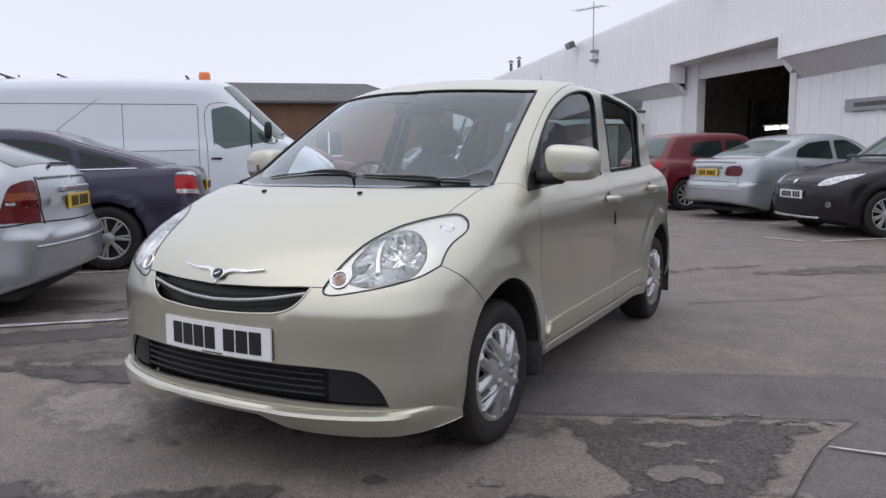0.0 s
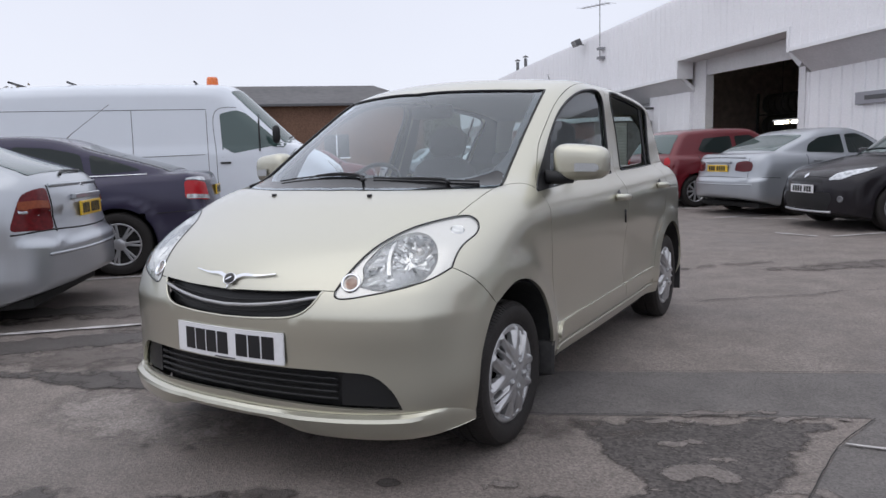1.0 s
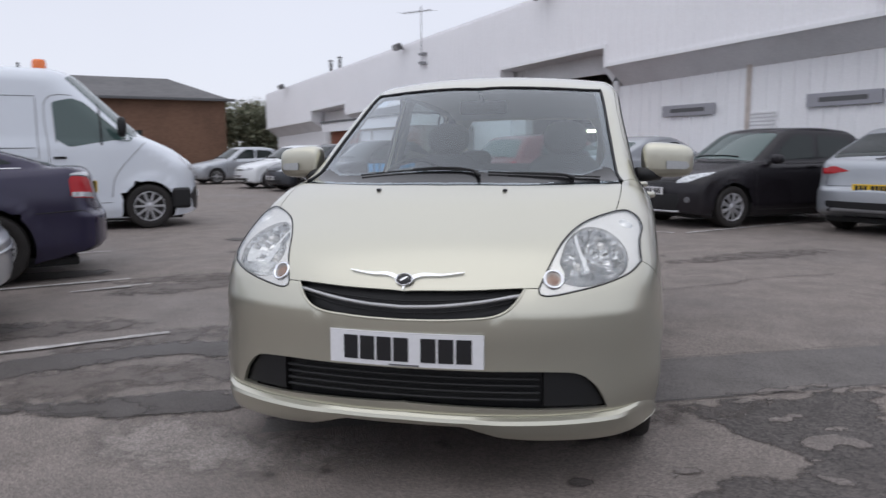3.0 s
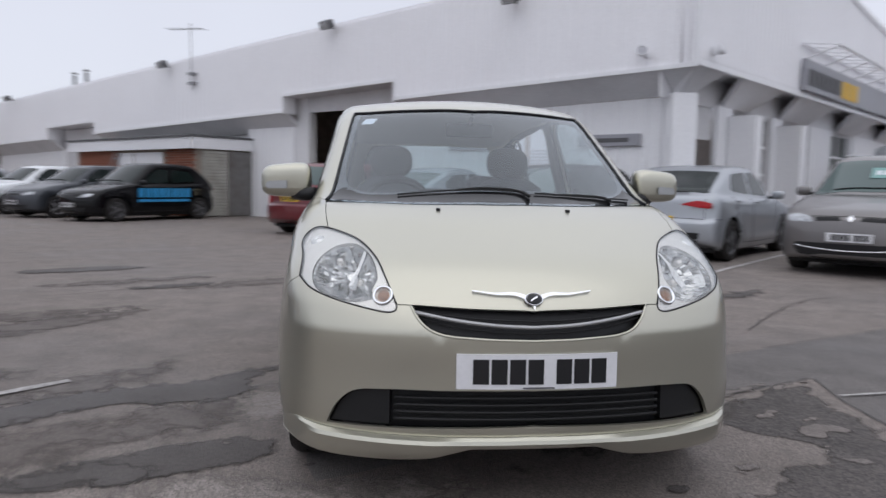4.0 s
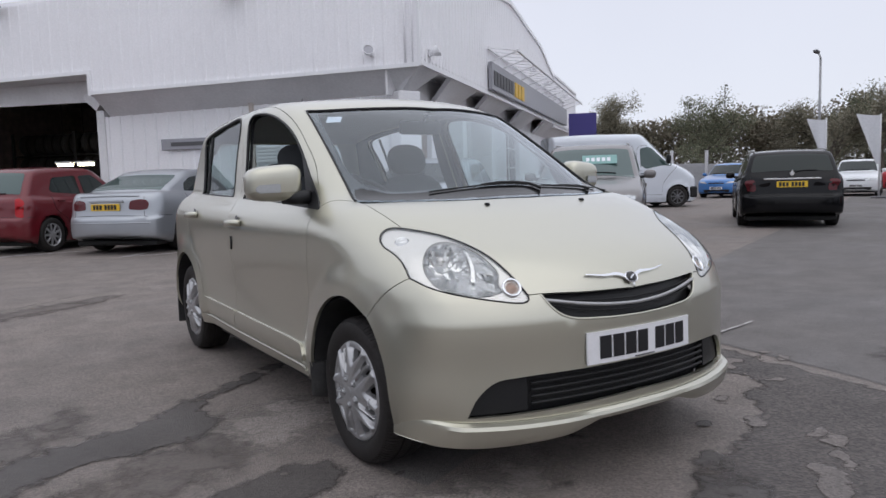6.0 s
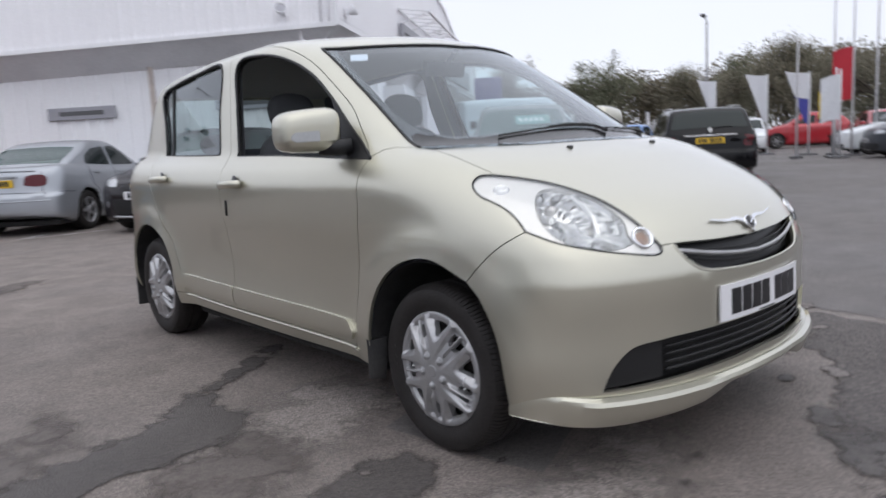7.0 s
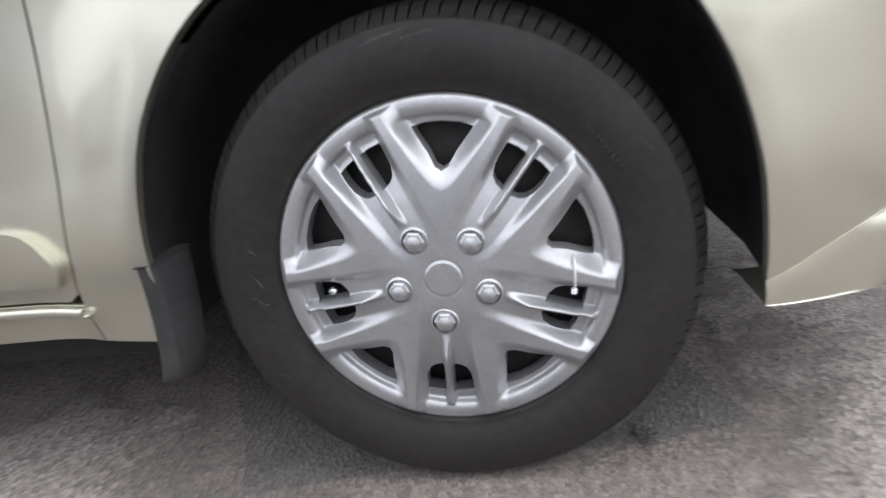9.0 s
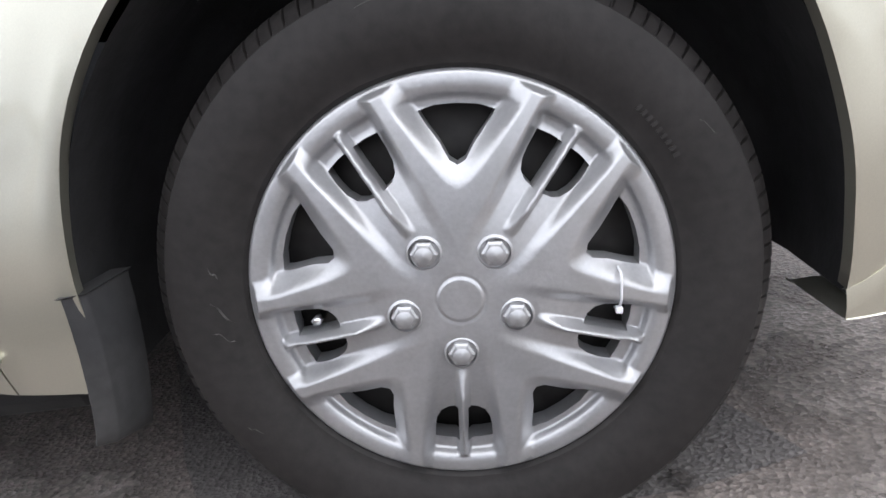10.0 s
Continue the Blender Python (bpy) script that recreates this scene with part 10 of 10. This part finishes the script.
# broad faint stains along the fall of the ground
rng_ = random.Random(31)
for i in range(14):
    x, y = rng_.uniform(-4.2, 2.4), rng_.uniform(-1.3, 5.5)
    L, W, a0 = rng_.uniform(0.5, 1.3), rng_.uniform(0.16, 0.34), radians(rng_.uniform(28, 52))
    if math.hypot(x + 0.5, y + 0.45) < 1.2:
        continue
    ring = [(x + L * math.cos(t) * math.cos(a0) - W * math.sin(t) * math.sin(a0), y + L * math.cos(t) * math.sin(a0) + W * math.sin(t) * math.cos(a0)) for t in np.linspace(0, 2 * math.pi, 11)[:-1]]
    ground_patch("faint_stain", ragged(ring, 140 + i, 0.10, 0.04), M_FAINT, 0.0040 + 0.00003 * i, "faint dry-edged stain on the tarmac", soft=0.30)
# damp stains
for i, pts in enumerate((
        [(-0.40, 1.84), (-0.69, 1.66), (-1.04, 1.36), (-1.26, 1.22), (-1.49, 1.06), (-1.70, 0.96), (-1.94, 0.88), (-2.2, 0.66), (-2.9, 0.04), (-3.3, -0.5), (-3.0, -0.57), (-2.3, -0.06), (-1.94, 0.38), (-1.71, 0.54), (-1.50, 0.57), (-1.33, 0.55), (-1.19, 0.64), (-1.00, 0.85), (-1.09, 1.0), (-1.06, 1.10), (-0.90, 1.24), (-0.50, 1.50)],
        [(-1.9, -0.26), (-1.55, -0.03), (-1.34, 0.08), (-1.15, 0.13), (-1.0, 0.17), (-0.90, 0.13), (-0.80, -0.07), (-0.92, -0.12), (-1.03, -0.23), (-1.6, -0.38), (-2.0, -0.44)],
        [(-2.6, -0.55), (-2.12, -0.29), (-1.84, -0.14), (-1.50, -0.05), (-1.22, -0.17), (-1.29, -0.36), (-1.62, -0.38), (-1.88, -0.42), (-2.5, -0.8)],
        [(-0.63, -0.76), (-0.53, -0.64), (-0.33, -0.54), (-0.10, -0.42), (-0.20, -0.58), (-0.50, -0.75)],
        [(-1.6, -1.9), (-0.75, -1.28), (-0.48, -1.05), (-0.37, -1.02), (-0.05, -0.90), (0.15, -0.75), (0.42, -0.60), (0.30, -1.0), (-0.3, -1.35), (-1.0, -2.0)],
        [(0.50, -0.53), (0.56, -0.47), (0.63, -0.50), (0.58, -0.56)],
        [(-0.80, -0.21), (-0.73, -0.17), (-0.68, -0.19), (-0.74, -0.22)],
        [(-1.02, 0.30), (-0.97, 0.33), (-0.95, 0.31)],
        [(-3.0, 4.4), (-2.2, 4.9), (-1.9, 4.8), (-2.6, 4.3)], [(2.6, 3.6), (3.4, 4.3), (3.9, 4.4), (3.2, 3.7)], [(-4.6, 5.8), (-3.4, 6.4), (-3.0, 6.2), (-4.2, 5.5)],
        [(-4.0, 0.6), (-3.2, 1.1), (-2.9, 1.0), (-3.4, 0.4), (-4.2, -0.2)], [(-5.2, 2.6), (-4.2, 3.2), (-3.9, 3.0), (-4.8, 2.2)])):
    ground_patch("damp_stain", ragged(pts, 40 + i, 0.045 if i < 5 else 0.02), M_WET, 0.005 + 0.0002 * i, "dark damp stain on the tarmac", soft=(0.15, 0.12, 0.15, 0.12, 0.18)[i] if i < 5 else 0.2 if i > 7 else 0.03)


def ribbon(pts, w, seed, rough, mat, name, z, label, category):
    p = ragged(pts, seed, rough, 0.06, False)
    a, b = [], []
    for i, q in enumerate(p):
        o, e = p[max(i - 1, 0)], p[min(i + 1, len(p) - 1)]
        d = Vector((e[0] - o[0], e[1] - o[1])).normalized()
        ww = w * (0.75 + 0.5 * noise.noise(Vector((q[0] * 5, q[1] * 5, seed))))
        a.append((q[0] - d.y * ww / 2, q[1] + d.x * ww / 2))
        b.append((q[0] + d.y * ww / 2, q[1] - d.x * ww / 2))
    k = len(p)
    me = mesh_of(name, [(x, y, z) for x, y in a + b], [[i, k + i, k + i + 1, i + 1] for i in range(k - 1)], mat, False)
    return tagged(new(name, me), label, category, kind="structure")


# joints and cracks
for i, pts in enumerate(([(x, up(x)) for x in (0.75, 1.2, 2.0, 3.0, 4.5)], [(x, dn(x)) for x in (0.55, 0.9, 1.4, 2.0)], [(2.02, 0.88), (1.90, 0.50), (1.83, 0.0), (1.77, -0.50), (1.72, -0.72), (1.62, -3.0)],
                         [(0.94, 2.97), (1.22, 3.23), (1.58, 3.50), (1.95, 3.84), (2.6, 4.2)], [(-3.4, 3.9), (-2.4, 4.6), (-1.2, 5.6)], [(2.4, 2.2), (3.5, 3.4), (4.4, 3.9)], [(-6.5, 7.2), (-4, 8.8), (-2, 9.5)])):
    ribbon(pts, 0.006 if i < 3 else 0.013, 60 + i, 0.01 if i < 3 else 0.05, M_CRACK, "tarmac_joint", 0.008 + 0.0002 * i, "dark joint in the tarmac", "joint")
# painted bay lines
bay = [(0.73, 0.69)]
for i, (x, y) in enumerate(((-2.05, 1.04), (-3.61, 2.75), (-5.10, 4.38))):
    ribbon([(x, y), (x - 0.73 * 2.4, y - 0.69 * 2.4), (x - 0.73 * 4.8, y - 0.69 * 4.8)], 0.085, 80 + i, 0.006, M_LINE, "bay_line", 0.0100 + 0.0001 * i, "worn white parking bay line", "line")
for i, (x, y, L) in enumerate(((1.62, 7.52, 4.5), (-0.15, 9.75, 4.5), (-1.75, 11.35, 4.5), (3.40, 5.30, 4.6), (5.05, 3.7, 4.6))):
    ribbon([(x, y), (x + 0.71 * L / 2, y + 0.70 * L / 2), (x + 0.71 * L, y + 0.70 * L)], 0.085, 90 + i, 0.006, M_LINE, "bay_line", 0.0100 + 0.0001 * i, "worn white parking bay line", "line")
for i, pts in enumerate(([(-0.05, 9.74), (0.5, 9.75), (1.07, 9.77)], [(0.95, 7.72), (1.2, 7.60), (1.45, 7.46)], [(-1.7, 11.5), (-1.1, 11.5), (-0.5, 11.55)])):
    ribbon(pts, 0.085, 96 + i, 0.01, M_LINE, "bay_line", 0.0108 + 0.0001 * i, "worn white cross mark of a bay", "line")
ribbon([(1.92, 0.53), (2.12, 0.545), (2.6, 0.62)], 0.022, 99, 0.01, M_LINE, "bay_line", 0.0112, "worn white paint mark", "line")
for i, (x, y) in enumerate(((-3.25, 2.55), (-3.35, 2.40), (-3.45, 2.28))):
    ribbon([(x, y), (x - 0.22, y - 0.21)], 0.05, 110 + i, 0.01, M_LINE, "bay_mark", 0.0115, "worn white paint mark", "line")

# ---- bricks of the hut, laid in stretcher bond ----
brick_me = bpy.data.meshes.new("brick")
bm = boxed(-0.1025, 0.1025, -0.012, 0.006, -0.0325, 0.0325, 0.004, seg=1)
bm.to_mesh(brick_me)
bm.free()
brick_me.materials.append(M_BRICK)
far_bricks = bmesh.new()
for row in range(27):
    z = 0.045 + row * 0.075
    for k in range(33):
        a = 14.26 + k * 0.2225 + (0.111 if row % 2 else 0.0)
        if a > 21.35 or (15.72 < a < 17.78 and 1.52 < z) or 17.6 < a < 18.7:
            continue
        if a < 16.55:
            o = new("brick", brick_me)
            o.parent = hut_wall
            o.location = (a, -1.462, z)
        else:
            box(far_bricks, a - 0.1025, a + 0.1025, -1.474, -1.456, z - 0.0325, z + 0.0325)
part("bricks", far_bricks, M_BRICK, hut_wall)["kind"] = "stuff"
